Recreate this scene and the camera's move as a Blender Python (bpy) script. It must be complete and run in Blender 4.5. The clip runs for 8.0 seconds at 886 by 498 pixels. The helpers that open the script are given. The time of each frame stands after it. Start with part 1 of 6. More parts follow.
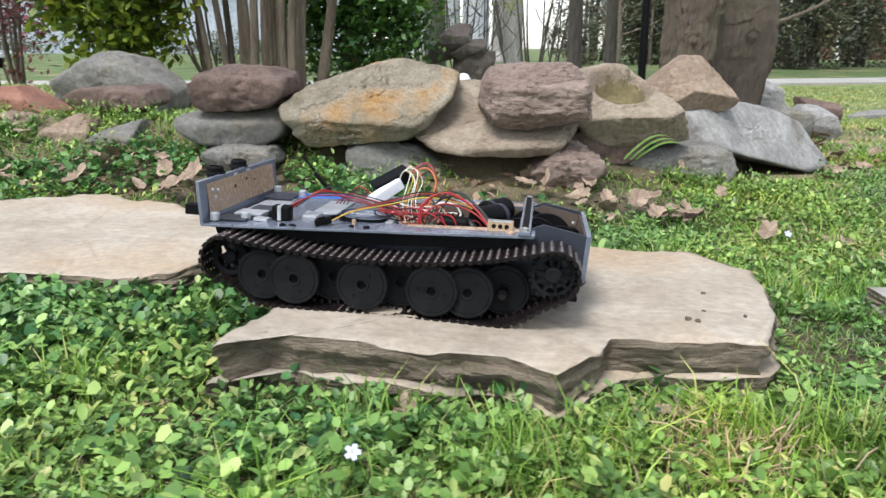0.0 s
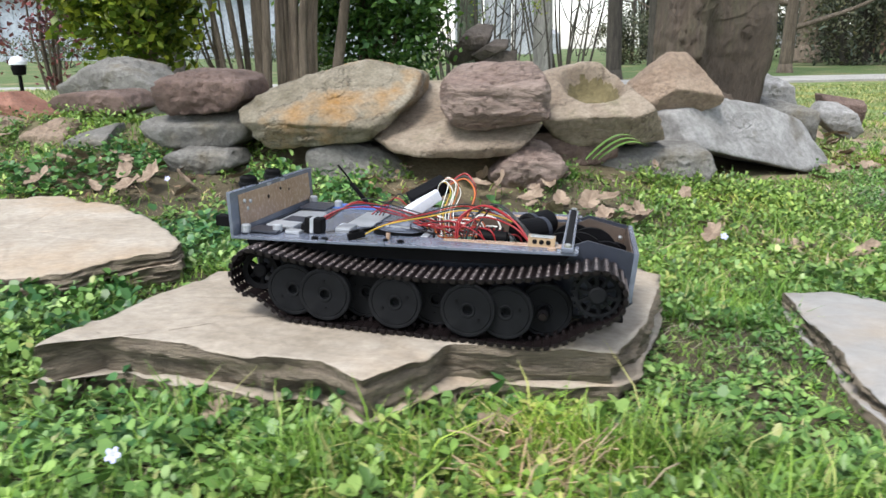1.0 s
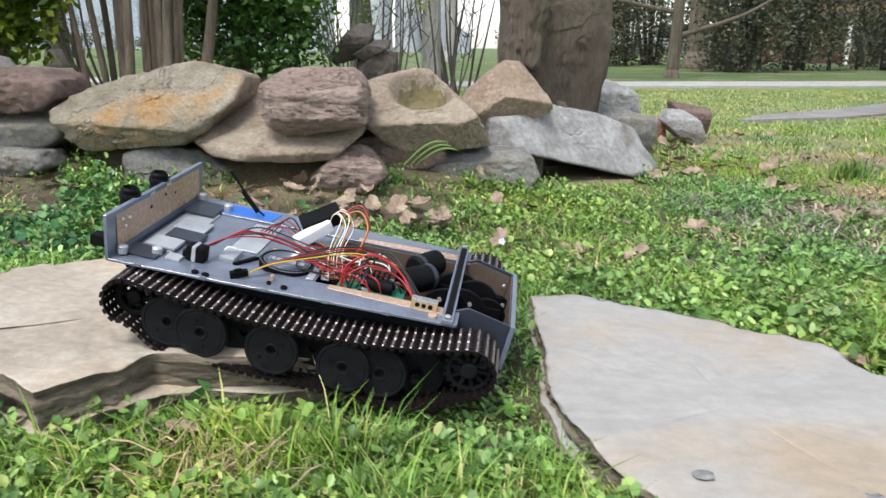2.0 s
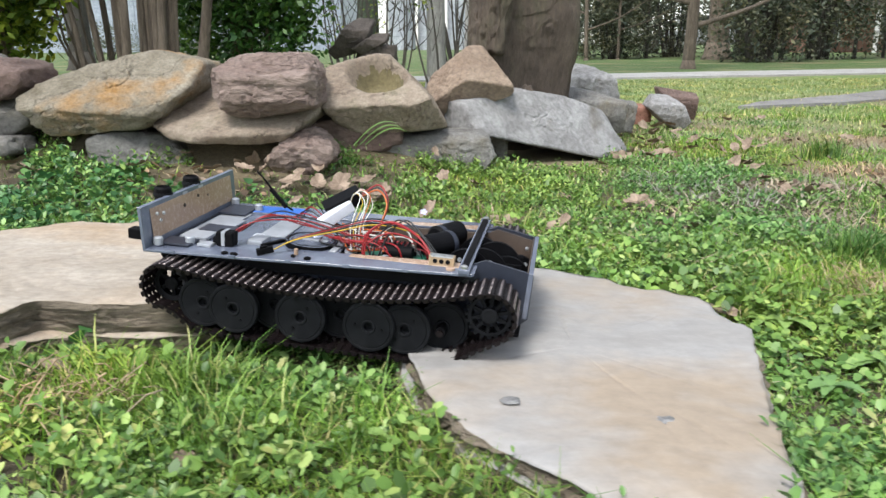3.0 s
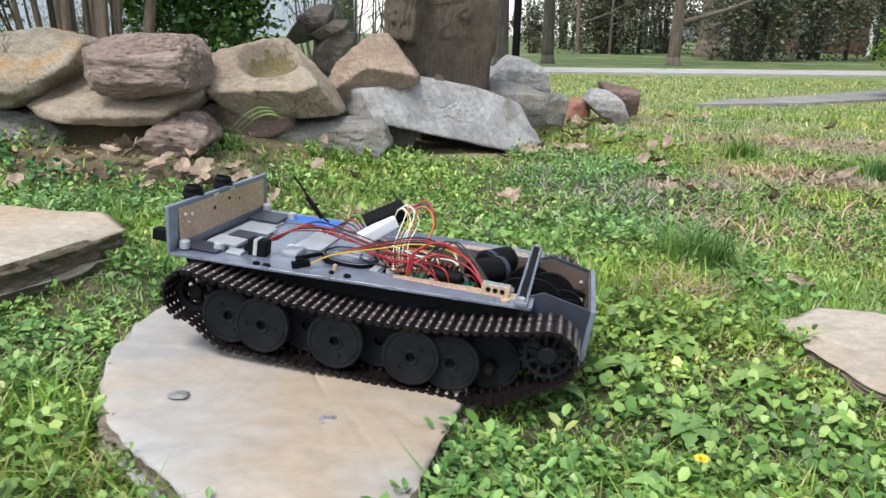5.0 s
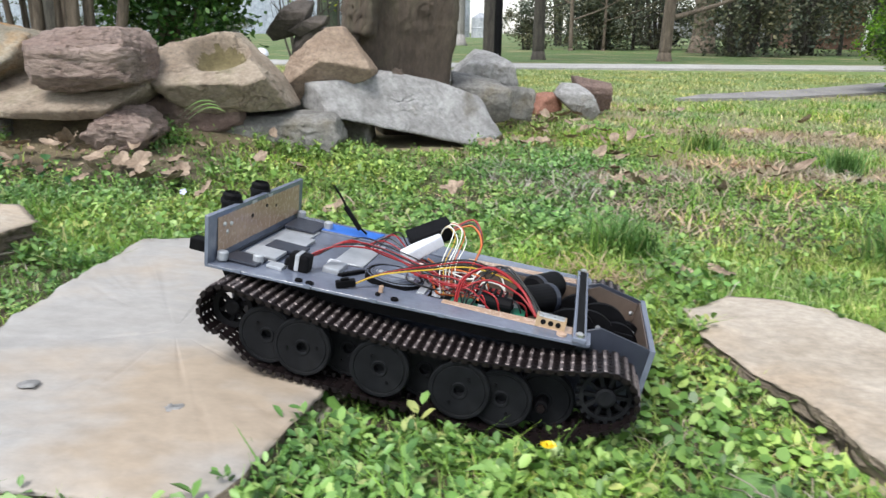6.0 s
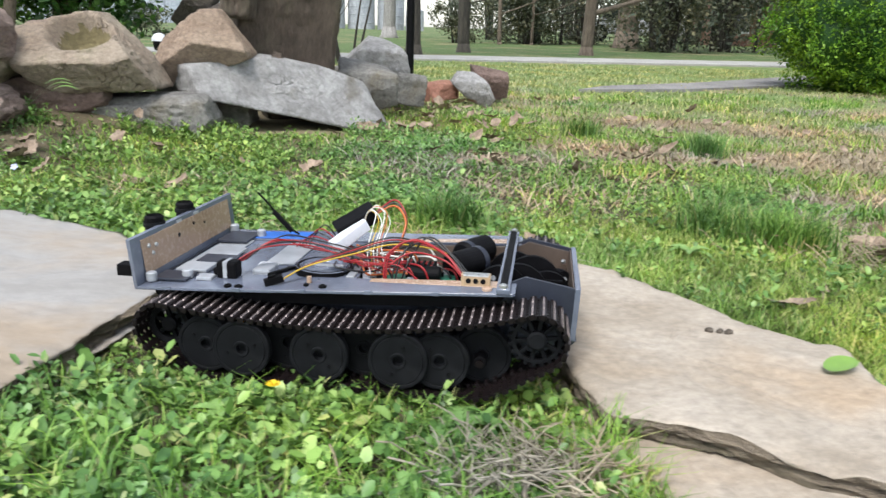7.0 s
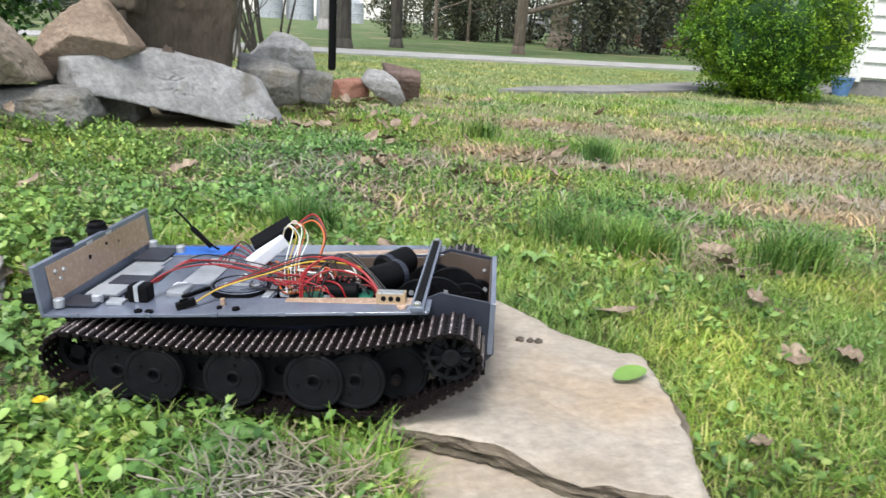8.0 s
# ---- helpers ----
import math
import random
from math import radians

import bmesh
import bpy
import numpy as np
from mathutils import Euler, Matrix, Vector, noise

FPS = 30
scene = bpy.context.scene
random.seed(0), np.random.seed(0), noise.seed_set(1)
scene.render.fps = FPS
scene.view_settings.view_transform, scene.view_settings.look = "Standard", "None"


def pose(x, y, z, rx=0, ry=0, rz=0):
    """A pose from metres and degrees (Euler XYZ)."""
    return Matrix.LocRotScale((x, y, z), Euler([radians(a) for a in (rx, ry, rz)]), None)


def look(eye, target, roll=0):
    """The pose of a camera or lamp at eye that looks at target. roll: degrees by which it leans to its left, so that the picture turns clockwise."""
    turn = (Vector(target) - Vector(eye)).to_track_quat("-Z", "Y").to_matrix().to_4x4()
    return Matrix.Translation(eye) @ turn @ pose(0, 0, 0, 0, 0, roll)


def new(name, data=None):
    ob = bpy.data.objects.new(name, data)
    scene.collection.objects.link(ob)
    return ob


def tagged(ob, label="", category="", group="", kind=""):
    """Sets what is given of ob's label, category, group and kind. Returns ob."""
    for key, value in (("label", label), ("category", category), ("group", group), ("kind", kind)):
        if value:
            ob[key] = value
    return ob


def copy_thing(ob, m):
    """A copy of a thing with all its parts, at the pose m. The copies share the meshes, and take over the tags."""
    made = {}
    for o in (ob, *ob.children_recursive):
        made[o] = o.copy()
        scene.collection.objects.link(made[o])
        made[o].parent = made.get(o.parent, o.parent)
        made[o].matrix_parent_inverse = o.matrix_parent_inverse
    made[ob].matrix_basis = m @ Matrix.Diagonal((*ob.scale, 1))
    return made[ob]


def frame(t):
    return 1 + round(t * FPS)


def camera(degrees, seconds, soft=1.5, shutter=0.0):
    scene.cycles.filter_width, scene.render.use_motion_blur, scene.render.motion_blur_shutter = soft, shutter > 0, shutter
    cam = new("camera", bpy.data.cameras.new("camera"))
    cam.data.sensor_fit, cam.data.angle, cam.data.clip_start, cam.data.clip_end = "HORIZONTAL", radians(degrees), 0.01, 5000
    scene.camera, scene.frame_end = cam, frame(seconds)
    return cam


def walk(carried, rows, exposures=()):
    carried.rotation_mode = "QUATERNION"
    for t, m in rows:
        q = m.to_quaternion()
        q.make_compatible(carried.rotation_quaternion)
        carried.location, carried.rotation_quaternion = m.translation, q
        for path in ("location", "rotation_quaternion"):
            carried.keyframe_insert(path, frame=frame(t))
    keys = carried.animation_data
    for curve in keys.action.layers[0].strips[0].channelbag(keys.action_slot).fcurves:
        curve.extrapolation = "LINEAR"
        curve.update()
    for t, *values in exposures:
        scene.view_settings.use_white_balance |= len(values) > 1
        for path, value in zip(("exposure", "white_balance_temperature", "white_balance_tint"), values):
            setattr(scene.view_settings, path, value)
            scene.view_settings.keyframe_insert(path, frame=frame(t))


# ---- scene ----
cam = camera(62.2, 8.0, shutter=0.3)
PATH = [
    (0, (0.0000, 0.0044, 0.3220), (0.0000, 1.6923, -0.1383), 0.0),
    (0.5, (0.0971, 0.0158, 0.3194), (-0.0105, 1.6984, -0.1522), -0.6),
    (1, (0.1890, 0.0227, 0.3185), (0.0639, 1.7080, -0.1383), -0.9),
    (1.5, (0.3019, 0.0166, 0.3377), (0.2520, 1.7089, -0.1076), 0.0),
    (2, (0.3762, 0.0009, 0.3369), (0.4559, 1.6870, -0.1260), 0.7),
    (2.2, (0.3902, -0.0123, 0.3299), (0.4786, 1.6695, -0.1470), 0.6),
    (3.3, (0.5890, -0.0680, 0.3040), (0.5810, 1.8610, -0.2260), -0.5),
    (3.5, (0.6134, -0.0700, 0.3027), (0.6081, 1.6179, -0.1593), -0.2),
    (4, (0.6781, -0.0648, 0.3141), (0.7236, 1.6196, -0.1557), 1.0),
    (4.5, (0.7262, -0.0709, 0.3211), (0.8234, 1.6065, -0.1689), 2.2),
    (4.7, (0.7500, -0.0570, 0.3110), (0.8150, 1.8620, -0.2470), 1.5),
    (5.8, (0.8759, -0.0315, 0.2993), (0.8802, 1.6467, -0.1960), 1.1),
    (6, (0.8978, -0.0376, 0.2958), (0.9240, 1.6406, -0.1995), 1.0),
    (6.5, (0.9809, -0.0630, 0.2861), (1.0806, 1.6100, -0.2152), 1.4),
    (7, (1.0544, -0.0892, 0.2782), (1.2268, 1.5776, -0.2275), 1.9),
    (7.5, (1.1226, -0.1006, 0.3001), (1.3580, 1.5601, -0.1995), 2.9),
    (8, (1.1769, -0.1085, 0.3019), (1.4910, 1.5356, -0.2091), 3.8),
]
walk(cam, [(t, look(eye, target, roll)) for t, eye, target, roll in PATH])

# ---- light ----
SUN_UP, SUN_ROUND = radians(58), radians(205)
world = bpy.data.worlds.new("overcast_sky")
scene.world = world
world.use_nodes = True
wn = world.node_tree
sky = wn.nodes.new("ShaderNodeTexSky")
sky.sky_type, sky.sun_disc = "NISHITA", False
sky.sun_elevation, sky.sun_rotation = SUN_UP, SUN_ROUND
sky.air_density, sky.dust_density, sky.ozone_density = 1.0, 1.0, 1.0
grey = wn.nodes.new("ShaderNodeHueSaturation")
grey.inputs["Saturation"].default_value = 0.42
wn.links.new(sky.outputs[0], grey.inputs["Color"])
back = wn.nodes["Background"]
wn.links.new(grey.outputs[0], back.inputs[0])
back.inputs[1].default_value = 0.142
sun = new("sun", bpy.data.lights.new("sun", "SUN"))
sun.data.energy, sun.data.angle, sun.data.color = 1.9, radians(20), (1.0, 0.98, 0.95)
sun.matrix_basis = look((-0.9, -1.6, 3.2), (0, 0, 0))
scene.view_settings.exposure = 1.15


# ---- materials ----
def graph(name):
    m = bpy.data.materials.new(name)
    m.use_nodes = True
    return m, m.node_tree, m.node_tree.nodes["Principled BSDF"]


def noise_node(t, scale, detail=6.0, rough=0.6, vec=None):
    n = t.nodes.new("ShaderNodeTexNoise")
    n.inputs["Scale"].default_value, n.inputs["Detail"].default_value, n.inputs["Roughness"].default_value = scale, detail, rough
    if vec:
        t.links.new(vec, n.inputs["Vector"])
    return n


def ramp(t, fac, stops):
    r = t.nodes.new("ShaderNodeValToRGB")
    e = r.color_ramp.elements
    while len(e) < len(stops):
        e.new(0.5)
    for k, (p, c) in zip(e, stops):
        k.position, k.color = p, (*c, 1)
    t.links.new(fac, r.inputs[0])
    return r.outputs[0]


def mix(t, fac, a, b, how="MIX"):
    n = t.nodes.new("ShaderNodeMix")
    n.data_type, n.blend_type = "RGBA", how
    if isinstance(fac, float):
        n.inputs[0].default_value = fac
    else:
        t.links.new(fac, n.inputs[0])
    for socket, v in ((n.inputs[6], a), (n.inputs[7], b)):
        if isinstance(v, tuple):
            socket.default_value = (*v, 1)
        else:
            t.links.new(v, socket)
    return n.outputs[2]


def surface(name, dark, light, scale=8.0, rough=0.6, bump=0.3, fine=90.0, metal=0.0, spots=None, stretch=None, spec=0.5, depth=0.002, grain=0.8, cracks=0.0):
    """Two-scale worn surface: broad stains between dark and light, fine grain, optional spots (colour, scale, from, to)."""
    m, t, p = graph(name)
    vec = t.nodes.new("ShaderNodeTexCoord").outputs["Object"]
    if stretch:
        mp = t.nodes.new("ShaderNodeMapping")
        mp.inputs["Scale"].default_value = stretch
        t.links.new(vec, mp.inputs[0])
        vec = mp.outputs[0]
    big, small = noise_node(t, scale, 10, 0.68, vec), noise_node(t, fine, 8, 0.75, vec)
    c = ramp(t, big.outputs[0], [(0.34, dark), (0.64, light)])
    g = ramp(t, small.outputs[0], [(0.3, (0.42, 0.42, 0.42)), (0.68, (1.25, 1.25, 1.25))])
    if spots:
        sc, s_scale, lo, hi = spots
        s = noise_node(t, s_scale, 5, 0.6, vec)
        f = ramp(t, s.outputs[0], [(lo, (0, 0, 0)), (hi, (1, 1, 1))])
        c = mix(t, f, c, sc)
    c = mix(t, grain, c, g, "MULTIPLY")
    line = None
    if cracks:
        cn = noise_node(t, cracks, 5, 0.62, vec)
        off = t.nodes.new("ShaderNodeMath")
        off.operation = "SUBTRACT"
        off.inputs[1].default_value = 0.5
        t.links.new(cn.outputs[0], off.inputs[0])
        ab = t.nodes.new("ShaderNodeMath")
        ab.operation = "ABSOLUTE"
        t.links.new(off.outputs[0], ab.inputs[0])
        line = ramp(t, ab.outputs[0], [(0.0, (0.45, 0.42, 0.40)), (0.008, (1, 1, 1))])
        c = mix(t, 0.45, c, line, "MULTIPLY")
    t.links.new(c, p.inputs["Base Color"])
    p.inputs["Metallic"].default_value = metal
    p.inputs["Specular IOR Level"].default_value = spec
    r = t.nodes.new("ShaderNodeMapRange")
    r.inputs[3].default_value, r.inputs[4].default_value = max(0.05, rough - 0.15), min(1, rough + 0.15)
    t.links.new(small.outputs[0], r.inputs[0])
    t.links.new(r.outputs[0], p.inputs["Roughness"])
    if bump:
        add = t.nodes.new("ShaderNodeMath")
        add.operation = "ADD"
        t.links.new(big.outputs[0], add.inputs[0])
        t.links.new(small.outputs[0], add.inputs[1])
        b = t.nodes.new("ShaderNodeBump")
        b.inputs["Strength"].default_value, b.inputs["Distance"].default_value = bump, depth
        height = add.outputs[0]
        if line:
            cut = t.nodes.new("ShaderNodeMath")
            cut.operation = "ADD"
            t.links.new(height, cut.inputs[0])
            t.links.new(line, cut.inputs[1])
            height = cut.outputs[0]
        t.links.new(height, b.inputs["Height"])
        t.links.new(b.outputs[0], p.inputs["Normal"])
    return m


def leafy(name, stops, rough=0.5, through_light=0.25, vein=False):
    """Leaves and blades: each island takes its own shade from the stops."""
    m, t, p = graph(name)
    geo = t.nodes.new("ShaderNodeNewGeometry")
    c = ramp(t, geo.outputs["Random Per Island"], [(p, (r * 1.05, g * 1.04, b * 1.15)) for p, (r, g, b) in stops])
    n = noise_node(t, 7.0, 6, 0.65, geo.outputs["Position"])
    shade = ramp(t, n.outputs[0], [(0.32, (0.50, 0.58, 0.50)), (0.5, (0.95, 0.95, 0.95)), (0.68, (1.45, 1.35, 1.15))])
    c = mix(t, 0.85, c, shade, "MULTIPLY")
    n = noise_node(t, 2.1, 3, 0.55, geo.outputs["Position"])
    shade = ramp(t, n.outputs[0], [(0.36, (0.82, 0.95, 1.0)), (0.64, (1.28, 1.10, 0.82))])
    c = mix(t, 0.9, c, shade, "MULTIPLY")
    t.links.new(c, p.inputs["Base Color"])
    p.inputs["Roughness"].default_value = rough
    p.inputs["Specular IOR Level"].default_value = 0.38
    tr = t.nodes.new("ShaderNodeBsdfTranslucent")
    t.links.new(c, tr.inputs[0])
    ms = t.nodes.new("ShaderNodeMixShader")
    ms.inputs[0].default_value = through_light
    t.links.new(p.outputs[0], ms.inputs[1])
    t.links.new(tr.outputs[0], ms.inputs[2])
    t.links.new(ms.outputs[0], t.nodes["Material Output"].inputs[0])
    return m


def plain(name, c, rough=0.5, metal=0.0, fine=300.0, spec=0.5):
    d = tuple(v * 0.8 for v in c)
    return surface(name, d, c, 30, rough, 0.05, fine, metal, spec=spec, depth=0.0005, grain=0.2)


def soil_material():
    m, t, p = graph("soil")
    geo = t.nodes.new("ShaderNodeNewGeometry")
    pos = geo.outputs["Position"]
    big, mid, fine = noise_node(t, 0.9, 5, 0.6, pos), noise_node(t, 9, 6, 0.7, pos), noise_node(t, 120, 4, 0.7, pos)
    earth = ramp(t, mid.outputs[0], [(0.3, (0.030, 0.024, 0.013)), (0.7, (0.105, 0.085, 0.048))])
    turf = ramp(t, mid.outputs[0], [(0.3, (0.16, 0.125, 0.07)), (0.7, (0.27, 0.23, 0.135))])
    straw = ramp(t, fine.outputs[0], [(0.3, (0.20, 0.15, 0.08)), (0.7, (0.36, 0.29, 0.17))])
    far = t.nodes.new("ShaderNodeSeparateXYZ")
    t.links.new(pos, far.inputs[0])
    f = t.nodes.new("ShaderNodeMapRange")
    f.inputs[1].default_value, f.inputs[2].default_value = 1.35, 2.0
    t.links.new(far.outputs[1], f.inputs[0])
    near = t.nodes.new("ShaderNodeVectorMath")
    near.operation = "DISTANCE"
    near.inputs[1].default_value = (0.5, 0.8, 0)
    t.links.new(pos, near.inputs[0])
    ring = t.nodes.new("ShaderNodeMapRange")
    ring.inputs[1].default_value, ring.inputs[2].default_value = 1.1, 1.9
    t.links.new(near.outputs["Value"], ring.inputs[0])
    both = t.nodes.new("ShaderNodeMath")
    both.operation = "MAXIMUM"
    t.links.new(f.outputs[0], both.inputs[0])
    t.links.new(ring.outputs[0], both.inputs[1])
    c = mix(t, both.outputs[0], earth, turf)
    green = ramp(t, mid.outputs[0], [(0.3, (0.09, 0.14, 0.035)), (0.7, (0.19, 0.26, 0.08))])
    f = t.nodes.new("ShaderNodeMapRange")
    f.inputs[1].default_value, f.inputs[2].default_value = 1.8, 3.0
    away = t.nodes.new("ShaderNodeVectorMath")
    away.operation = "DISTANCE"
    away.inputs[1].default_value = (1.0, 1.3, 0)
    t.links.new(pos, away.inputs[0])
    t.links.new(away.outputs["Value"], f.inputs[0])
    c = mix(t, f.outputs[0], c, green)
    # shade over the grass beyond the lane, painted as a darker green
    lane_shade = t.nodes.new("ShaderNodeMapRange")
    lane_shade.inputs[1].default_value, lane_shade.inputs[2].default_value = 8.6, 10.0
    t.links.new(far.outputs[1], lane_shade.inputs[0])
    shade_green = ramp(t, mid.outputs[0], [(0.3, (0.055, 0.095, 0.022)), (0.7, (0.105, 0.165, 0.048))])
    c = mix(t, lane_shade.outputs[0], c, shade_green)
    bare = ramp(t, big.outputs[0], [(0.52, (0, 0, 0)), (0.66, (0.75, 0.75, 0.75))])
    c = mix(t, bare, c, straw)
    g = ramp(t, fine.outputs[0], [(0.2, (0.6, 0.6, 0.6)), (0.8, (1.3, 1.3, 1.3))])
    t.links.new(mix(t, 0.8, c, g, "MULTIPLY"), p.inputs["Base Color"])
    p.inputs["Roughness"].default_value = 0.95
    b = t.nodes.new("ShaderNodeBump")
    b.inputs["Strength"].default_value, b.inputs["Distance"].default_value = 0.8, 0.01
    t.links.new(fine.outputs[0], b.inputs["Height"])
    t.links.new(b.outputs[0], p.inputs["Normal"])
    return m


SOIL = soil_material()
FLAG = surface("flagstone", (0.285, 0.238, 0.182), (0.440, 0.392, 0.330), 5, 0.75, 0.5, 90, spots=((0.375, 0.285, 0.195), 3.2, 0.50, 0.68), stretch=(0.9, 1.2, 3), depth=0.003, grain=0.6)
FLAG_GREY = surface("flagstone_grey", (0.2728, 0.2596, 0.2420), (0.3432, 0.3388, 0.3300), 2.5, 0.62, 0.12, 45, spots=((0.3080, 0.2508, 0.1892), 2.6, 0.46, 0.62), stretch=(1, 1.6, 2), depth=0.001, grain=0.35)
MOSS = surface("mossy_hollow", (0.115, 0.098, 0.045), (0.235, 0.195, 0.100), 12, 0.95, 0.8, 120, depth=0.006)
FLAG_SIDE = surface("flagstone_edge", (0.19, 0.15, 0.105), (0.40, 0.33, 0.245), 12, 0.9, 1.0, 90, spots=((0.12, 0.105, 0.06), 9, 0.54, 0.66), stretch=(0.8, 0.8, 5.0), depth=0.010, cracks=9)
OCHRE = surface("ochre_sandstone", (0.215, 0.185, 0.125), (0.480, 0.425, 0.330), 9, 0.85, 0.9, 153, spots=((0.47, 0.26, 0.085), 5.5, 0.51, 0.66), depth=0.014, cracks=6)
PINK = surface("pink_sandstone", (0.2534, 0.1747, 0.1459), (0.4282, 0.3312, 0.2822), 10, 0.85, 0.9, 93, stretch=(0.6, 0.6, 1.8), depth=0.017, cracks=7)
TAN = surface("tan_sandstone", (0.270, 0.205, 0.150), (0.450, 0.375, 0.290), 7, 0.85, 0.9, 102, spots=((0.225, 0.215, 0.115), 5.0, 0.60, 0.72), depth=0.012, cracks=5)
RUSSET = surface("russet_sandstone", (0.225, 0.155, 0.108), (0.385, 0.295, 0.218), 6, 0.85, 0.9, 102, depth=0.010)
PALE = surface("pale_limestone", (0.235, 0.229, 0.222), (0.405, 0.402, 0.395), 11, 0.8, 0.8, 60, spots=((0.19, 0.175, 0.15), 7, 0.60, 0.72), depth=0.014)
GREY = surface("grey_stone", (0.1558, 0.1492, 0.1345), (0.2968, 0.2895, 0.2690), 9, 0.85, 0.9, 102, spots=((0.1976, 0.1697, 0.1205), 7, 0.55, 0.7), depth=0.012)
BROWN = surface("brown_stone", (0.114, 0.075, 0.062), (0.229, 0.158, 0.132), 9, 0.85, 0.9, 85, depth=0.014)
DARK_STONE = surface("dark_grey_brown_stone", (0.055, 0.046, 0.039), (0.135, 0.112, 0.095), 9, 0.85, 0.9, 85, depth=0.014)
RED = surface("red_sandstone", (0.239, 0.101, 0.069), (0.368, 0.184, 0.129), 8, 0.85, 0.9, 102, depth=0.009)
MONOLITH = surface("monolith_stone", (0.066, 0.049, 0.036), (0.138, 0.105, 0.079), 6, 0.85, 0.9, 68, spots=((0.0986, 0.0892, 0.0544), 5, 0.55, 0.7), stretch=(1.5, 1.5, 0.5), depth=0.014)
BARK = surface("bark", (0.0858, 0.0663, 0.0468), (0.1950, 0.1560, 0.1170), 8, 0.9, 0.9, 30, stretch=(3, 3, 0.5), depth=0.02)
BARK_DARK = surface("dark_bark", (0.03, 0.027, 0.022), (0.08, 0.07, 0.055), 8, 0.9, 0.9, 30, stretch=(3, 3, 0.5), depth=0.02)


# ---- mesh helpers ----
def smooth01(v):
    v = min(1.0, max(0.0, v))
    return v * v * (3 - 2 * v)


def obj(name, bm, material, shade=True):
    me = bpy.data.meshes.new(name)
    bm.to_mesh(me)
    bm.free()
    me.materials.append(material)
    if shade:
        for f in me.polygons:
            f.use_smooth = True
    return new(name, me)


def part(name, bm, material, parent, label="", shade=False):
    o = obj(name, bm, material, shade)
    o.parent = parent
    if label:
        o["label"] = label
    return o


def from_arrays(name, verts, faces, material):
    me = bpy.data.meshes.new(name)
    me.from_pydata(verts, [], faces)
    me.materials.append(material)
    return new(name, me)


def box(x0, x1, y0, y1, z0, z1, bevel=0.0, bm=None, m=None):
    bm = bm or bmesh.new()
    r = bmesh.ops.create_cube(bm, size=1)["verts"]
    k = Matrix.Translation(((x0 + x1) / 2, (y0 + y1) / 2, (z0 + z1) / 2)) @ Matrix.Diagonal((x1 - x0, y1 - y0, z1 - z0, 1))
    bmesh.ops.transform(bm, matrix=(m @ k) if m else k, verts=r)
    if bevel:
        edges = list({e for v in r for e in v.link_edges})
        bmesh.ops.bevel(bm, geom=edges, offset=bevel, segments=2, affect="EDGES", profile=0.6)
    return bm


def lathe(profile, segs=32, bm=None, m=None, ring=False):
    """Turns (radius, height) pairs about the y axis; ring leaves the middle open."""
    bm = bm or bmesh.new()
    rings = []
    for r, h in profile:
        row = []
        for k in range(segs):
            a = 2 * math.pi * k / segs
            v = Vector((r * math.cos(a), h, r * math.sin(a)))
            row.append(bm.verts.new(m @ v if m else v))
        rings.append(row)
    for a, b in zip(rings, rings[1:] + (rings[:1] if ring else [])):
        for k in range(segs):
            bm.faces.new((a[k], a[(k + 1) % segs], b[(k + 1) % segs], b[k]))
    if not ring:
        bm.faces.new(rings[0][::-1])
        bm.faces.new(rings[-1])
    bmesh.ops.recalc_face_normals(bm, faces=bm.faces)
    return bm


def sweep(points, radius, segs=6, bm=None):
    """A round tube along points; radius is a number or one for each point."""
    bm = bm or bmesh.new()
    pts = [Vector(p) for p in points]
    rad = radius if isinstance(radius, (list, tuple)) else [radius] * len(pts)
    up, rings = Vector((0.31, 0.87, 0.39)), []
    for i, p in enumerate(pts):
        d = (pts[min(i + 1, len(pts) - 1)] - pts[max(i - 1, 0)]).normalized()
        a = d.cross(up)
        a = (a if a.length > 1e-3 else d.cross(Vector((1, 0, 0)))).normalized()
        b = d.cross(a)
        rings.append([bm.verts.new(p + rad[i] * (math.cos(w) * a + math.sin(w) * b)) for w in (2 * math.pi * k / segs for k in range(segs))])
    for a, b in zip(rings, rings[1:]):
        for k in range(segs):
            bm.faces.new((a[k], a[(k + 1) % segs], b[(k + 1) % segs], b[k]))
    bm.faces.new(rings[0][::-1])
    bm.faces.new(rings[-1])
    return bm


def bend(points, n=20):
    """A smooth line through points."""
    p = [Vector(points[0])] + [Vector(q) for q in points] + [Vector(points[-1])]
    out = []
    for i in range(1, len(p) - 2):
        for k in range(n):
            u = k / n
            out.append(0.5 * (2 * p[i] + (p[i + 1] - p[i - 1]) * u + (2 * p[i - 1] - 5 * p[i] + 4 * p[i + 1] - p[i + 2]) * u * u + (3 * p[i] - p[i - 1] - 3 * p[i + 1] + p[i + 2]) * u ** 3))
    return out + [p[-2]]


# ---- ground ----
def ground_z(x, y):
    z = 0.026 - 0.036 * min(2.4, max(-2.0, x))
    z += 0.06 * smooth01((y - 1.15) / 0.5) * smooth01((0.9 - x) / 1.0)
    z += 0.055 * math.exp(-((y - 1.74 - 0.25 * max(0.0, x - 0.3)) / 0.13) ** 2) * smooth01((0.75 - x) / 0.3) * smooth01((x + 1.4) / 0.3)
    far = smooth01((y - 3.0) / 4)
    z = z * (1 - far) - 0.06 * far
    n = noise.noise(Vector((x * 3.1, y * 3.1, 0.3))) * 0.010 + noise.noise(Vector((x * 11, y * 11, 1.3))) * 0.004
    z -= 0.018 * smooth01(1 - math.hypot(x - 1.34, y - 0.40) / 0.32)
    return z + n * (1 - 0.6 * far)


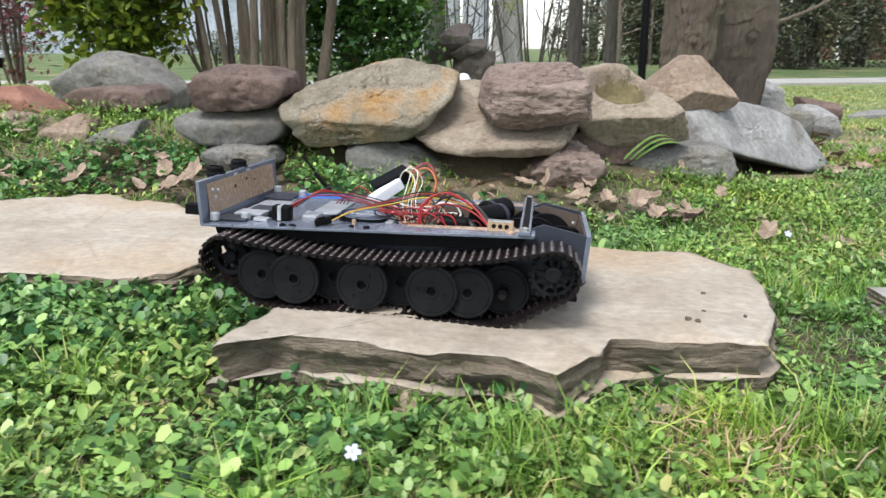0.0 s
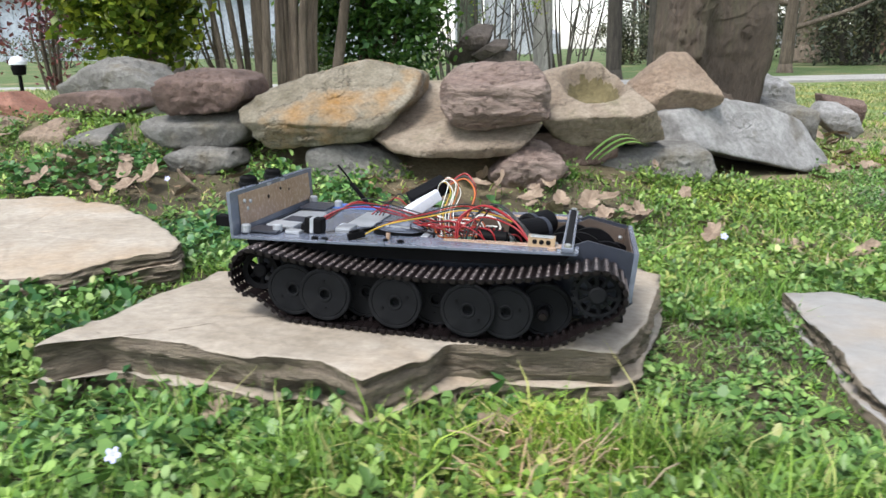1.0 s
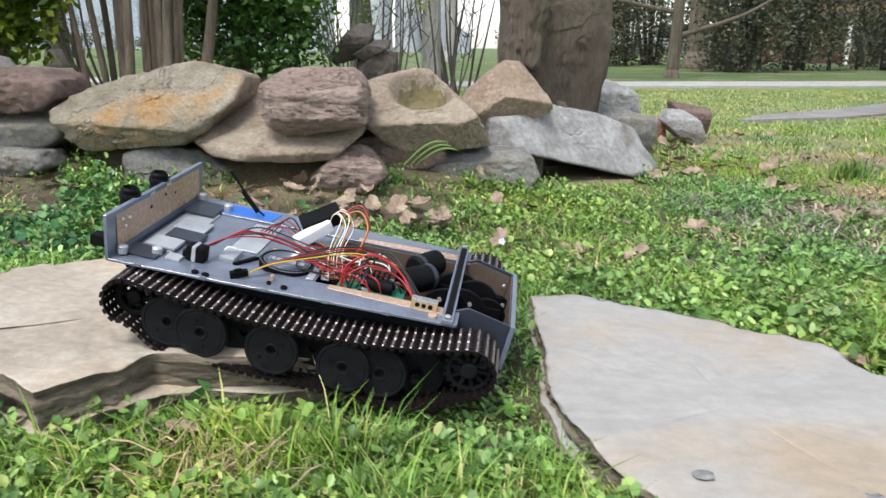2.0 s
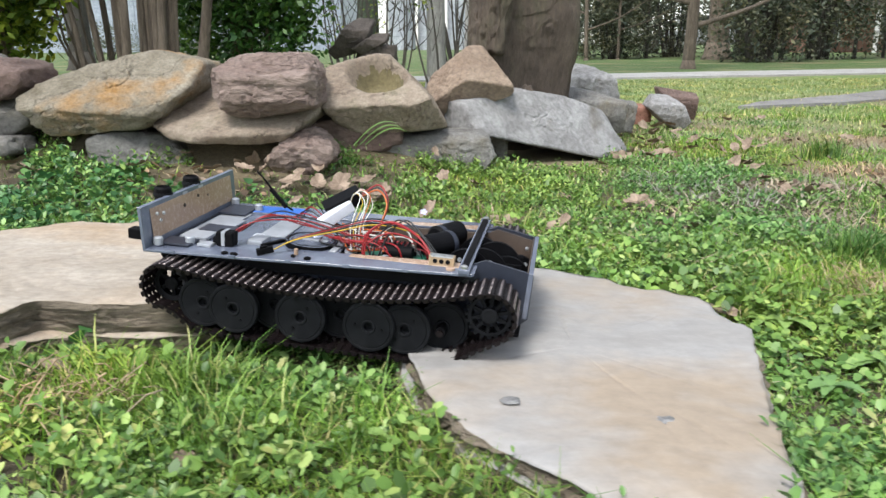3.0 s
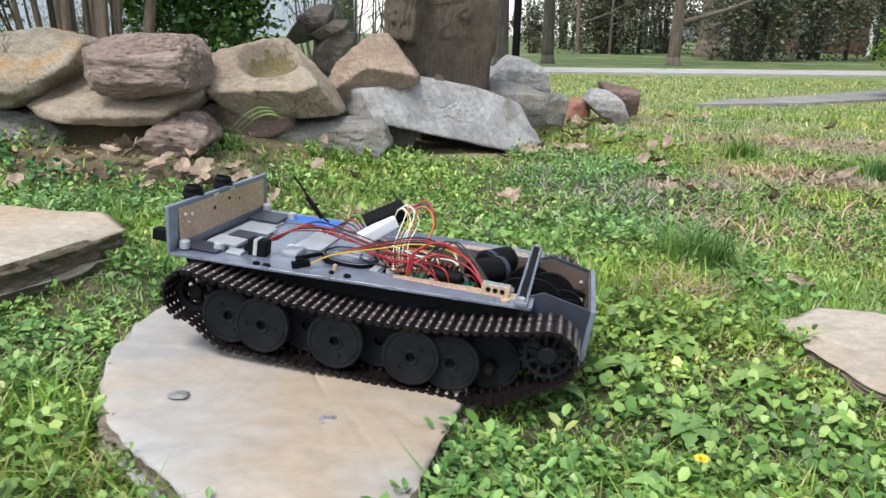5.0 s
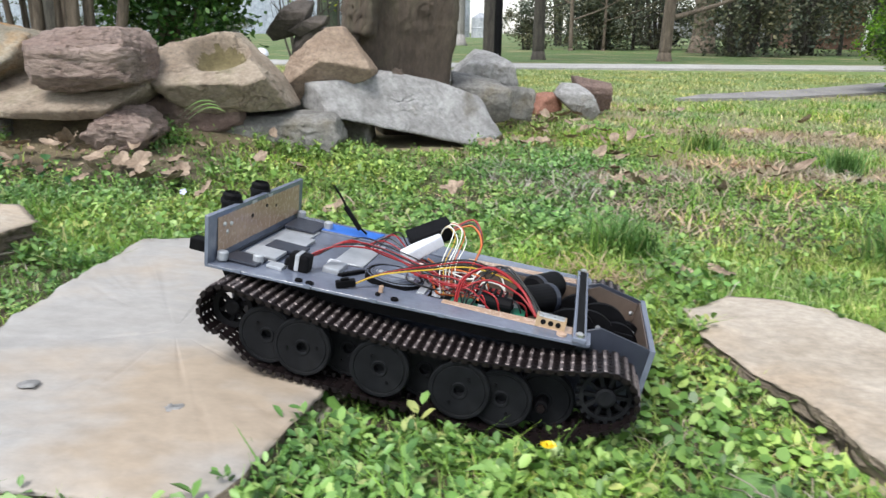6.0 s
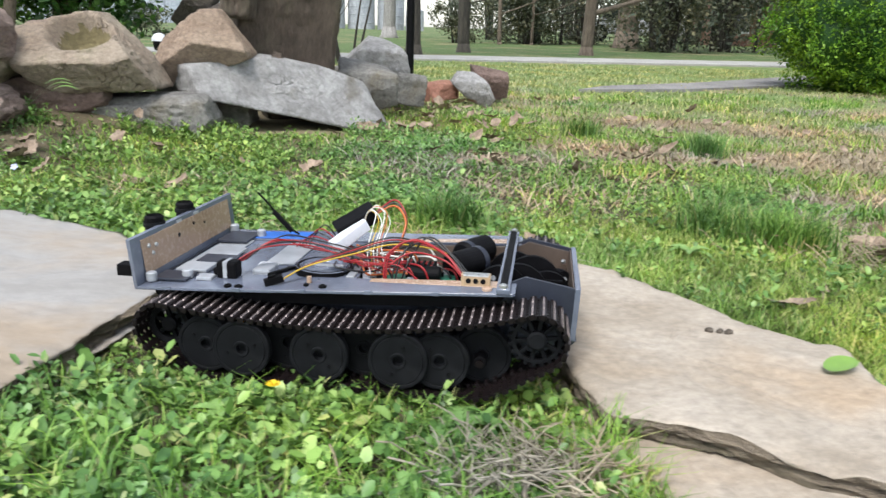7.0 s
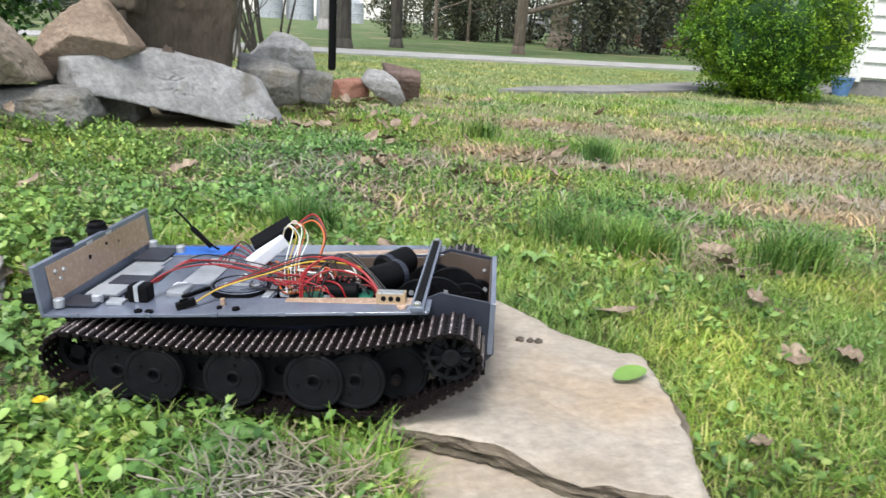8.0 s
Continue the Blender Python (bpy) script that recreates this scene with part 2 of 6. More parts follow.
def make_ground():
    def line(a, b, step, out):
        inner = list(np.arange(a, b, step))
        lo, hi, k = [], [], step
        p, q = a, inner[-1]
        while q < out:
            k *= 1.28
            p, q = p - k, q + k
            lo.append(p)
            hi.append(q)
        return lo[::-1] + inner + hi
    xs, ys = line(-2.2, 3.4, 0.035, 900), line(-0.4, 4.2, 0.035, 900)
    verts = [(x, y, ground_z(x, y)) for y in ys for x in xs]
    w = len(xs)
    faces = [(j * w + i, j * w + i + 1, (j + 1) * w + i + 1, (j + 1) * w + i) for j in range(len(ys) - 1) for i in range(w - 1)]
    o = from_arrays("ground", verts, faces, SOIL)
    for f in o.data.polygons:
        f.use_smooth = True
    return tagged(o, "brown garden soil and turf with bare straw-coloured patches", "ground", kind="structure")


make_ground()

# ---- flagstones ----
SLAB_A = [(-0.9, 1.15), (-0.69, 1.26), (-0.59, 1.275), (-0.50, 1.22), (-0.43, 1.185), (-0.33, 1.08), (-0.23, 0.945), (-0.222, 0.90), (-0.283, 0.86), (-0.31, 0.80), (-0.40, 0.795), (-0.505, 0.80), (-0.75, 0.84), (-0.95, 0.95)]
SLAB_B = [(-0.185, 0.552), (-0.152, 0.588), (-0.083, 0.578), (-0.002, 0.560), (0.05, 0.558), (0.088, 0.526), (0.128, 0.572), (0.150, 0.612), (0.236, 0.620), (0.295, 0.622), (0.335, 0.70), (0.365, 0.80), (0.39, 0.89), (0.33, 0.955), (0.20, 0.975), (0.05, 0.96), (-0.05, 0.90), (-0.12, 0.79), (-0.15, 0.70), (-0.16, 0.64), (-0.178, 0.59)]
SLAB_C = [(0.53, 0.875), (0.583, 0.885), (0.643, 0.863), (0.762, 0.803), (0.84, 0.745), (0.862, 0.65), (0.845, 0.60), (0.82, 0.52), (0.80, 0.45), (0.775, 0.36), (0.765, 0.335), (0.70, 0.338), (0.64, 0.345), (0.60, 0.385), (0.555, 0.43), (0.525, 0.49), (0.512, 0.54), (0.505, 0.61), (0.515, 0.69), (0.520, 0.78)]
SLAB_D = [(1.186, 0.754), (1.180, 0.664), (1.198, 0.586), (1.222, 0.530), (1.230, 0.455), (1.240, 0.405), (1.285, 0.384), (1.33, 0.360), (1.363, 0.327), (1.40, 0.310), (1.455, 0.296), (1.488, 0.384), (1.498, 0.441), (1.511, 0.522), (1.45, 0.590), (1.41, 0.655), (1.353, 0.757), (1.31, 0.775), (1.25, 0.782)]
SLAB_D_LOW = [(1.20, 0.62), (1.225, 0.45), (1.238, 0.40), (1.255, 0.34), (1.27, 0.285), (1.32, 0.24), (1.46, 0.245), (1.49, 0.40), (1.44, 0.60)]


def layer(name, outline, top, thick, seed, material, rim=0.004, undercut=0.25, grow=0.0):
    """One layer of a split flagstone: an uneven top, a ragged rim and broken, slightly undercut sides."""
    c = sum((Vector(p) for p in outline), Vector((0, 0))) / len(outline)
    ring = []
    for a, b in zip(outline, outline[1:] + outline[:1]):
        a, b = Vector(a), Vector(b)
        n = max(2, int((b - a).length / 0.006))
        ring += [a.lerp(b, k / n) for k in range(n)]
    out = []
    for p in ring:
        d = (p - c).normalized()
        out.append(p + d * (grow + (rim + abs(grow)) * noise.noise(Vector((p.x * 22, p.y * 22, seed))) + rim * 0.8 * noise.noise(Vector((p.x * 75, p.y * 75, seed))) + rim * 0.35 * noise.noise(Vector((p.x * 210, p.y * 210, seed)))))
    verts, rows = [], []
    for s in (0.06, 0.2, 0.36, 0.52, 0.66, 0.78, 0.87, 0.935, 0.975, 1.0):
        row = []
        for p in out:
            q = c + (p - c) * s
            z = top(q.x, q.y) + 0.0035 * noise.noise(Vector((q.x * 9, q.y * 9, seed))) + 0.0012 * noise.noise(Vector((q.x * 40, q.y * 40, seed)))
            z -= 0.0022 * smooth01(1 - abs(noise.noise(Vector((q.x * 5 + 2.2, q.y * 9, seed)))) / 0.03)
            if s > 0.92:
                z -= 0.004 * smooth01((noise.noise(Vector((q.x * 16, q.y * 16, seed + 4))) + 0.1) * 3) * (s - 0.92) / 0.08
            row.append(len(verts))
            verts.append((q.x, q.y, z))
        rows.append(row)
    steps = 8
    for k in range(1, steps + 1):
        u = k / steps
        row = []
        for p in out:
            d = (p - c).normalized()
            lay = math.floor(u * 4 + 0.9 * noise.noise(Vector((p.x * 6, p.y * 6, seed + 9))))
            off = 0.012 * noise.noise(Vector((p.x * 13, p.y * 13, lay * 3.7 + seed))) + 0.005 * noise.noise(Vector((p.x * 60, p.y * 60, k * 1.3))) + 0.003 * noise.noise(Vector((p.x * 160, p.y * 160, k * 2.3))) - undercut * thick * u
            q = p + d * off
            row.append(len(verts))
            verts.append((q.x, q.y, top(p.x, p.y) - 0.004 - thick * u + 0.002 * noise.noise(Vector((p.x * 50, p.y * 50, k)))))
        rows.append(row)
    n = len(out)
    faces = [tuple(rows[0][::1])]
    for a, b in zip(rows, rows[1:]):
        faces += [(a[i], b[i], b[(i + 1) % n], a[(i + 1) % n]) for i in range(n)]
    o = from_arrays(name, verts, faces, material)
    o.data.materials.append(FLAG_SIDE)
    bm = bmesh.new()
    bm.from_mesh(o.data)
    bmesh.ops.recalc_face_normals(bm, faces=bm.faces)
    bm.to_mesh(o.data)
    bm.free()
    for i, f in enumerate(o.data.polygons):
        f.use_smooth = i <= n * 9
        f.material_index = 0 if i <= n * 9 else 1
    return o


def slab(outline, top, thick, seed, material, label, split=0.0):
    """A flagstone; with split, an upper and a lower layer that parted along the bed."""
    if not split:
        return tagged(layer("flagstone", outline, top, thick, seed, material), label, "flagstone", "stepping stones in the grass")
    stone = new("flagstone")
    stone.matrix_basis = pose(*[sum(p[k] for p in outline) / len(outline) for k in (0, 1)], top(*outline[0]) - thick)
    inv = stone.matrix_basis.inverted()
    for name, f, t, grow, k in (("top_layer", top, thick * split, 0.0, 0), ("bottom_layer", lambda x, y: top(x, y) - thick * split - 0.001, thick * (1 - split), 0.006, 5)):
        o = layer(name, outline, f, t, seed + k, material, 0.0026, 0.15 if k == 0 else 0.35, grow)
        o.data.transform(inv)
        o.parent = stone
    return tagged(stone, label, "flagstone", "stepping stones in the grass")


def top_a(x, y):
    return 0.076


def top_b(x, y):
    return 0.077 - 0.05 * (x - 0.1) - 0.02 * (y - 0.6)


def top_c(x, y):
    return 0.031 - 0.05 * (x - 0.65)


def top_d(x, y):
    return -0.004 - 0.02 * (x - 1.35)


slab(SLAB_A, top_a, 0.036, 3, FLAG, "broad pale tan flagstone lying in ground ivy", 0.4)
slab(SLAB_B, top_b, 0.062, 11, FLAG, "thick tan flagstone with layered broken front edge", 0.5)
slab(SLAB_C, top_c, 0.030, 23, FLAG_GREY, "flat pale grey and buff flagstone sunk in grass", 0.55)
slab(SLAB_D, top_d, 0.020, 31, FLAG, "pale tan split flagstone resting on a lower layer")
slab(SLAB_D_LOW, lambda x, y: -0.024, 0.03, 37, FLAG, "lower layer of pale split flagstone in the grass")


# ---- rocks ----
def rock(name, centre, size, turn, seed, material, label, chips=7, soft=14, rough=0.035, strata=0.0, level=5):
    """A broken boulder: a rounded box cut by random planes, then weathered at three scales."""
    rnd = random.Random(seed)
    soft = soft * 4
    planes = [(Vector(n), 1.0) for n in ((1, 0, 0), (-1, 0, 0), (0, 1, 0), (0, -1, 0), (0, 0, 1), (0, 0, -1))]
    for _ in range(chips):
        n = Vector((rnd.uniform(-1, 1), rnd.uniform(-1, 1), rnd.uniform(-1, 1))).normalized()
        planes.append((n, rnd.uniform(0.74, 1.08) * (abs(n.x) + abs(n.y) + abs(n.z)) ** 0.5))
    bm = bmesh.new()
    bmesh.ops.create_icosphere(bm, subdivisions=level, radius=1)
    half = Vector(size) / 2
    big = max(size)
    for v in bm.verts:
        d = v.co.normalized()
        s = sum(max(0.0, d.dot(n) / k) ** soft for n, k in planes)
        p = d * s ** (-1 / soft)
        q = Vector((p.x * half.x, p.y * half.y, p.z * half.z))
        o = Vector((seed * 1.7, seed * 0.6, 0))
        w = noise.noise(q * (2.2 / big) * 2 + o) * 0.9 + noise.noise(q * (16 / big) + o) * 0.38 + noise.noise(q * (42 / big) + o) * 0.22 + noise.noise(q * (95 / big) + o) * 0.13 + noise.noise(q * (210 / big) + o) * 0.07
        w -= 0.55 * abs(noise.noise(q * (7 / big) + o * 2)) ** 0.7
        crack = abs(noise.noise(q * (4.5 / big) + o * 3 + Vector((0, 0, 0.4 * noise.noise(q * (20 / big))))))
        w -= 0.7 * smooth01(1 - crack / 0.045)
        if strata:
            b = q.z * 55 + 2.0 * noise.noise(q * 7 + o)
            w += strata * (0.6 if math.sin(b) > 0.2 else -0.5) * (0.5 + noise.noise(q * 13 + o))
        q += d * (w * rough * 1.5 * big)
        v.co = q
    o = obj(name, bm, material)
    o.matrix_basis = pose(*centre, *turn)
    ROCKS.append((centre[0], centre[1], max(size[0], size[1]) * 0.46))
    return tagged(o, label, "rock", "dry-stacked garden rocks")


def boulder(name, at, rim, depth, seed, material, label, facets=(), turn=0.0, rough=0.014, strata=0.0, level=5, bowl=None):
    """A broken stone bounded by flat breaks. at: the middle of its near ridge; rim: (angle, distance) of the breaks round
    its face; facets: (nx, ny, nz, x, z), further breaks through a point of the face. Weathered at several scales."""
    near = 0.42 * depth
    tall = max(d for a, d in rim if 45 < a < 135) if any(45 < a < 135 for a, d in rim) else 0.05
    if not facets:
        facets = ((0.05, -0.45, 0.89, 0, 0.5 * tall), (-0.05, -0.90, -0.42, 0, -0.3 * tall))
    planes = [(Vector((0, -1, 0)), near + 0.004), (Vector((0, 1, 0)), depth - near)]
    rnd = random.Random(seed)
    for a, d in rim:
        n = Vector((math.cos(radians(a)), rnd.uniform(-0.07, 0.04), math.sin(radians(a)))).normalized()
        planes.append((n, n.dot(Vector((d * math.cos(radians(a)), -near, d * math.sin(radians(a)))))))
    for nx, ny, nz, x, z in facets:
        n = Vector((nx, ny, nz)).normalized()
        planes.append((n, n.dot(Vector((x, -near, z)))))
    planes = [(n, max(0.004, k)) for n, k in planes]
    bm = bmesh.new()
    bmesh.ops.create_icosphere(bm, subdivisions=level, radius=1)
    big = max(d for a, d in rim) * 2
    o, hollow = Vector((seed * 1.7, seed * 0.6, 0)), set()
    bm.verts.index_update()
    for v in bm.verts:
        d = v.co.normalized()
        q = d * sum((max(0.0, d.dot(n)) / k) ** 70 for n, k in planes) ** (-1 / 70)
        w = noise.noise(q * (4.4 / big) + o) * 0.55 + noise.noise(q * (16 / big) + o) * 0.40 + noise.noise(q * (42 / big) + o) * 0.26 + noise.noise(q * (95 / big) + o) * 0.17 + noise.noise(q * (210 / big) + o) * 0.10
        w += 0.3 - 0.5 * abs(noise.noise(q * (7 / big) + o * 2)) ** 0.7
        crack = abs(noise.noise(q * (4.5 / big) + o * 3 + Vector((0, 0, 0.4 * noise.noise(q * (20 / big))))))
        w -= 0.8 * smooth01(1 - crack / 0.04)
        step = noise.noise(Vector((q.x * 9 / big, q.y * 9 / big, q.z * 26 / big)) + o * 1.3)
        w += 0.5 * (smooth01(step * 9 + 0.5) - 0.5)
        if strata:
            b = q.z * 150 + 2.6 * noise.noise(q * 9 + o) + q.x * 12
            w += strata * (0.6 if math.sin(b) > 0.2 else -0.5) * (0.5 + noise.noise(q * 17 + o))
        q += d * (w * rough * 1.5 * big)
        if bowl:
            mid, r, deep = bowl
            k = smooth01((1 - (q - Vector(mid)).length / r) * 1.7)
            q -= Vector((0, -0.55, 0.83)) * (k * deep)
            if k > 0.4 + 0.2 * noise.noise(q * 60):
                hollow.add(v.index)
        v.co = q
    for f in bm.faces:
        if all(v.index in hollow for v in f.verts):
            f.material_index = 1
    thing = obj(name, bm, material)
    thing.data.materials.append(MOSS)
    turned = radians(turn)
    centre = (at[0] - near * math.sin(turned), at[1] + near * math.cos(turned), at[2])
    thing.matrix_basis = pose(*centre, 0, 0, turn)
    ROCKS.append((centre[0], centre[1], max(big, depth) * 0.46))
    return tagged(thing, label, "rock", "dry-stacked garden rocks")


ROCKS = []
boulder("boulder", (-0.156, 1.46, 0.214), ((-156, 0.159), (-146, 0.15), (-118, 0.125), (-85, 0.076), (-60, 0.101), (-44, 0.114), (-1, 0.173), (78, 0.104), (97, 0.07), (106, 0.061), (129, 0.108)), 0.27, 3, OCHRE, "large tan boulder with orange lichen stains on top",
        ((0.02, -0.60, 0.80, -0.01, -0.032), (-0.05, -0.85, -0.52, -0.01, -0.032), (0.75, -0.55, -0.35, 0.098, -0.045)), rough=0.013, strata=0.35, level=6)
boulder("boulder", (0.188, 1.45, 0.230), ((-176, 0.107), (-148, 0.1), (-128, 0.09), (-96, 0.069), (-82, 0.058), (-53, 0.094), (0, 0.108), (29, 0.098), (42, 0.094), (92, 0.062), (106, 0.067), (122, 0.083), (158, 0.106)), 0.20, 9, PINK, "blocky pinkish-brown cracked sandstone boulder",
        ((0, -0.55, 0.83, 0, 0.023), (0, -0.7, -0.7, 0, -0.035), (-0.8, -0.6, 0, -0.085, 0), (0.8, -0.6, 0, 0.09, 0)), rough=0.016, strata=0.7, level=6)
boulder("flat_rock", (0.102, 1.45, 0.168), ((-146, 0.139), (-125, 0.106), (-97, 0.059), (-92, 0.055), (-86, 0.06), (-48, 0.118), (0, 0.18), (90, 0.085), (180, 0.165)), 0.32, 14, TAN, "flat wedge of smooth tan stone under a pink boulder",
        ((0.0, -0.36, 0.93, 0, -0.033), (0.1, -0.8, -0.6, 0, -0.042), (-0.45, -0.89, 0.0, -0.07, -0.03), (0.5, -0.86, 0, 0.12, -0.03)), rough=0.007, level=6)
boulder("boulder", (0.417, 1.60, 0.198), ((-179, 0.144), (-143, 0.121), (-110, 0.099), (-87, 0.085), (-17, 0.158), (29, 0.094), (46, 0.073), (86, 0.086), (104, 0.091), (134, 0.131)), 0.25, 21, TAN, "tan mossy boulder with a hollow bowl in its face",
        ((0, -0.58, 0.81, -0.03, -0.02), (0.05, -0.82, -0.57, -0.03, -0.02), (0.6, -0.7, -0.4, 0.06, -0.04)), rough=0.010, level=6, bowl=((-0.012, -0.010, 0.060), 0.082, 0.072))
boulder("boulder", (0.615, 1.83, 0.206), ((-165, 0.13), (-89, 0.092), (-71, 0.066), (-13, 0.121), (23, 0.108), (38, 0.1), (57, 0.103), (94, 0.092), (128, 0.075), (136, 0.077), (156, 0.092)), 0.20, 27, RUSSET, "russet angular boulder tilted against the standing stone",
        ((-0.55, -0.62, 0.56, 0, 0.017), (0.3, -0.62, 0.7, 0, 0.017), (0.15, -0.8, -0.58, 0, 0.017)), rough=0.008, level=6)
boulder("flat_rock", (0.863, 1.909, 0.089), ((-178, 0.262), (-110, 0.09), (-103, 0.054), (-91, 0.088), (12, 0.275), (48, 0.205), (72, 0.116), (82, 0.088), (94, 0.1), (138, 0.262)), 0.24, 33, PALE, "pale grey limestone slab propped at a slant",
        ((0.12, -0.78, 0.60, -0.05, -0.042), (-0.18, -0.45, -0.87, -0.05, -0.054), (-0.95, -0.3, 0.02, -0.256, 0)), 33, 0.006, 0.25, 6)
boulder("rock", (0.547, 1.67, 0.062), ((-113, 0.066), (-93, 0.046), (-86, 0.05), (-39, 0.109), (20, 0.121), (60, 0.083), (92, 0.04), (176, 0.131)), 0.17, 38, GREY, "low grey stone block bedded in weeds", ((0, -0.5, 0.86, 0, 0.020), (0.1, -0.96, 0.2, 0, 0.0)), rough=0.012, level=6)
boulder("rock", (-0.414, 1.50, 0.238), ((-168, 0.096), (-131, 0.079), (-85, 0.037), (-54, 0.061), (8, 0.098), (70, 0.056), (88, 0.041), (105, 0.053), (146, 0.085)), 0.15, 44, BROWN, "rounded dark purplish-brown stone with pits", rough=0.022)
boulder("flat_rock", (-0.438, 1.51, 0.166), ((-156, 0.098), (-124, 0.065), (-91, 0.038), (-61, 0.065), (-4, 0.113), (76, 0.056), (95, 0.034), (100, 0.039)), 0.21, 48, GREY, "grey-green flat stone under a brown stone", ((0, -0.40, 0.92, 0, 0.012), (0.1, -0.95, -0.3, 0, 0.0)), rough=0.014)
boulder("rock", (-0.081, 1.48, 0.072), ((-169, 0.108), (-133, 0.087), (-83, 0.07), (17, 0.102), (48, 0.064), (61, 0.055), (81, 0.059), (103, 0.077)), 0.20, 52, GREY, "rough grey stone in the lower course of rocks", ((0.35, -0.6, 0.7, 0.03, 0.0), (0, -0.98, 0.1, 0, -0.03)), rough=0.016)
boulder("rock", (0.255, 1.46, 0.088), ((-144, 0.066), (-90, 0.055), (-65, 0.045), (-48, 0.049), (39, 0.059), (69, 0.046), (108, 0.045), (132, 0.044)), 0.13, 57, PINK, "small pitted pink and white stone among leaves", rough=0.045)
boulder("rock", (-0.790, 1.76, 0.202), ((-144, 0.079), (-89, 0.034), (-71, 0.045), (29, 0.086), (75, 0.044), (93, 0.033), (117, 0.057)), 0.15, 61, BROWN, "flat reddish-brown stone bedded in the bank", rough=0.015)
boulder("boulder", (-1.091, 2.40, 0.225), ((-178, 0.164), (-91, 0.12), (-20, 0.20), (51, 0.095), (62, 0.085), (80, 0.085), (123, 0.085)), 0.28, 66, GREY, "broad grey-green mossy boulder behind the wall", rough=0.016)
boulder("flat_rock", (-1.038, 1.78, 0.184), ((-109, 0.03), (-50, 0.076), (49, 0.05), (60, 0.045), (91, 0.051), (168, 0.096)), 0.14, 71, RED, "red sandstone slab leaning on its neighbour", rough=0.01)
boulder("rock", (-0.841, 1.60, 0.121), ((-113, 0.062), (-61, 0.045), (-30, 0.055), (18, 0.076), (74, 0.061), (119, 0.04), (141, 0.04)), 0.11, 76, RUSSET, "small brownish-pink stone in the bank", rough=0.02)
boulder("rock", (-0.718, 1.58, 0.126), ((-175, 0.052), (-123, 0.048), (-50, 0.03), (0, 0.051), (107, 0.030), (121, 0.030)), 0.10, 81, GREY, "small dark grey angular stone in the bank", rough=0.016)
boulder("rock", (-0.411, 1.46, 0.108), ((-170, 0.069), (-86, 0.03), (-68, 0.035), (29, 0.061), (87, 0.026), (105, 0.032)), 0.11, 84, GREY, "small pale grey stone among ivy and dry leaves", rough=0.02)
rock("rock", (-0.97, 1.68, 0.145), (0.12, 0.10, 0.08), (0, 10, 0), 88, RUSSET, "small pinkish stone under the red slab", 6, 10, 0.03)
boulder("standing_stone", (0.815, 2.135, 0.42), ((-4, 0.172), (180, 0.135), (-160, 0.19), (90, 0.42), (-90, 0.47), (128, 0.33)), 0.15, 92, MONOLITH, "tall upright brown standing stone with a weathered face", ((-0.45, -0.88, 0.1, -0.12, 0), (0.5, -0.85, 0.05, 0.12, 0), (0.1, -0.98, -0.18, 0, -0.1)), 19, 0.0045, 0.0, 6)
rock("rock", (0.70, 2.085, 0.40), (0.10, 0.12, 0.24), (0, 8, 20), 95, MONOLITH, "brown weathered knob of rock against the standing stone", 6, 10, 0.03)
boulder("rock", (0.795, 2.03, 0.170), ((-4, 0.013), (180, 0.013), (60, 0.026), (110, 0.030), (-90, 0.05)), 0.025, 96, MONOLITH, "small brown splinter of rock on the pale slab", rough=0.05, level=4)
boulder("rock", (1.091, 2.60, 0.150), ((-126, 0.10), (-102, 0.08), (-88, 0.09), (11, 0.095), (39, 0.09), (66, 0.076), (80, 0.078), (133, 0.085)), 0.18, 97, PALE, "pale weathered rock on top of grey stones", rough=0.02)
boulder("rock", (1.046, 2.28, 0.100), ((-179, 0.092), (-152, 0.077), (-99, 0.08), (-72, 0.09), (-1, 0.093), (61, 0.068), (76, 0.051), (80, 0.052)), 0.16, 101, GREY, "light grey angular stone beside the standing stone", rough=0.014)
boulder("flat_rock", (1.466, 2.87, 0.043), ((-132, 0.045), (-120, 0.04), (-40, 0.093), (25, 0.061), (57, 0.053), (86, 0.066), (148, 0.087)), 0.10, 105, PALE, "pale pinkish stone leaning down to the lawn", rough=0.012)
boulder("rock", (1.560, 3.05, 0.070), ((-169, 0.064), (-111, 0.07), (-76, 0.09), (0, 0.075), (80, 0.044)), 0.12, 109, BROWN, "brown stone at the end of the rock row", rough=0.012)
rock("rock", (1.02, 2.80, 0.05), (0.20, 0.16, 0.16), (0, 0, 30), 112, GREY, "grey stone behind the pale rocks", 6, 12, 0.03)
rock("rock", (1.19, 2.62, 0.06), (0.11, 0.10, 0.11), (0, 8, 10), 113, GREY, "small grey stone beside the pale weathered rock", 6, 12, 0.03)
rock("rock", (1.33, 2.95, 0.03), (0.13, 0.10, 0.07), (0, -6, 30), 114, RED, "low reddish stone among dead leaves", 6, 14, 0.02)
rock("rock", (0.30, 1.72, 0.085), (0.30, 0.16, 0.12), (0, 0, 5), 115, BROWN, "dark stone filling the gap under the boulders", 6, 12, 0.03)
rock("rock", (-0.25, 1.76, 0.10), (0.40, 0.22, 0.16), (0, 0, -5), 118, GREY, "grey stone in the core of the wall", 6, 12, 0.03)
rock("rock", (0.60, 2.02, 0.07), (0.26, 0.20, 0.14), (0, 0, 0), 121, GREY, "grey stone footing beside the standing stone", 6, 12, 0.03)
rock("rock", (0.173, 4.56, 0.15), (0.24, 0.22, 0.34), (0, 6, 0), 124, DARK_STONE, "dark brown footing stone of a balanced stack", 6, 12, 0.03)
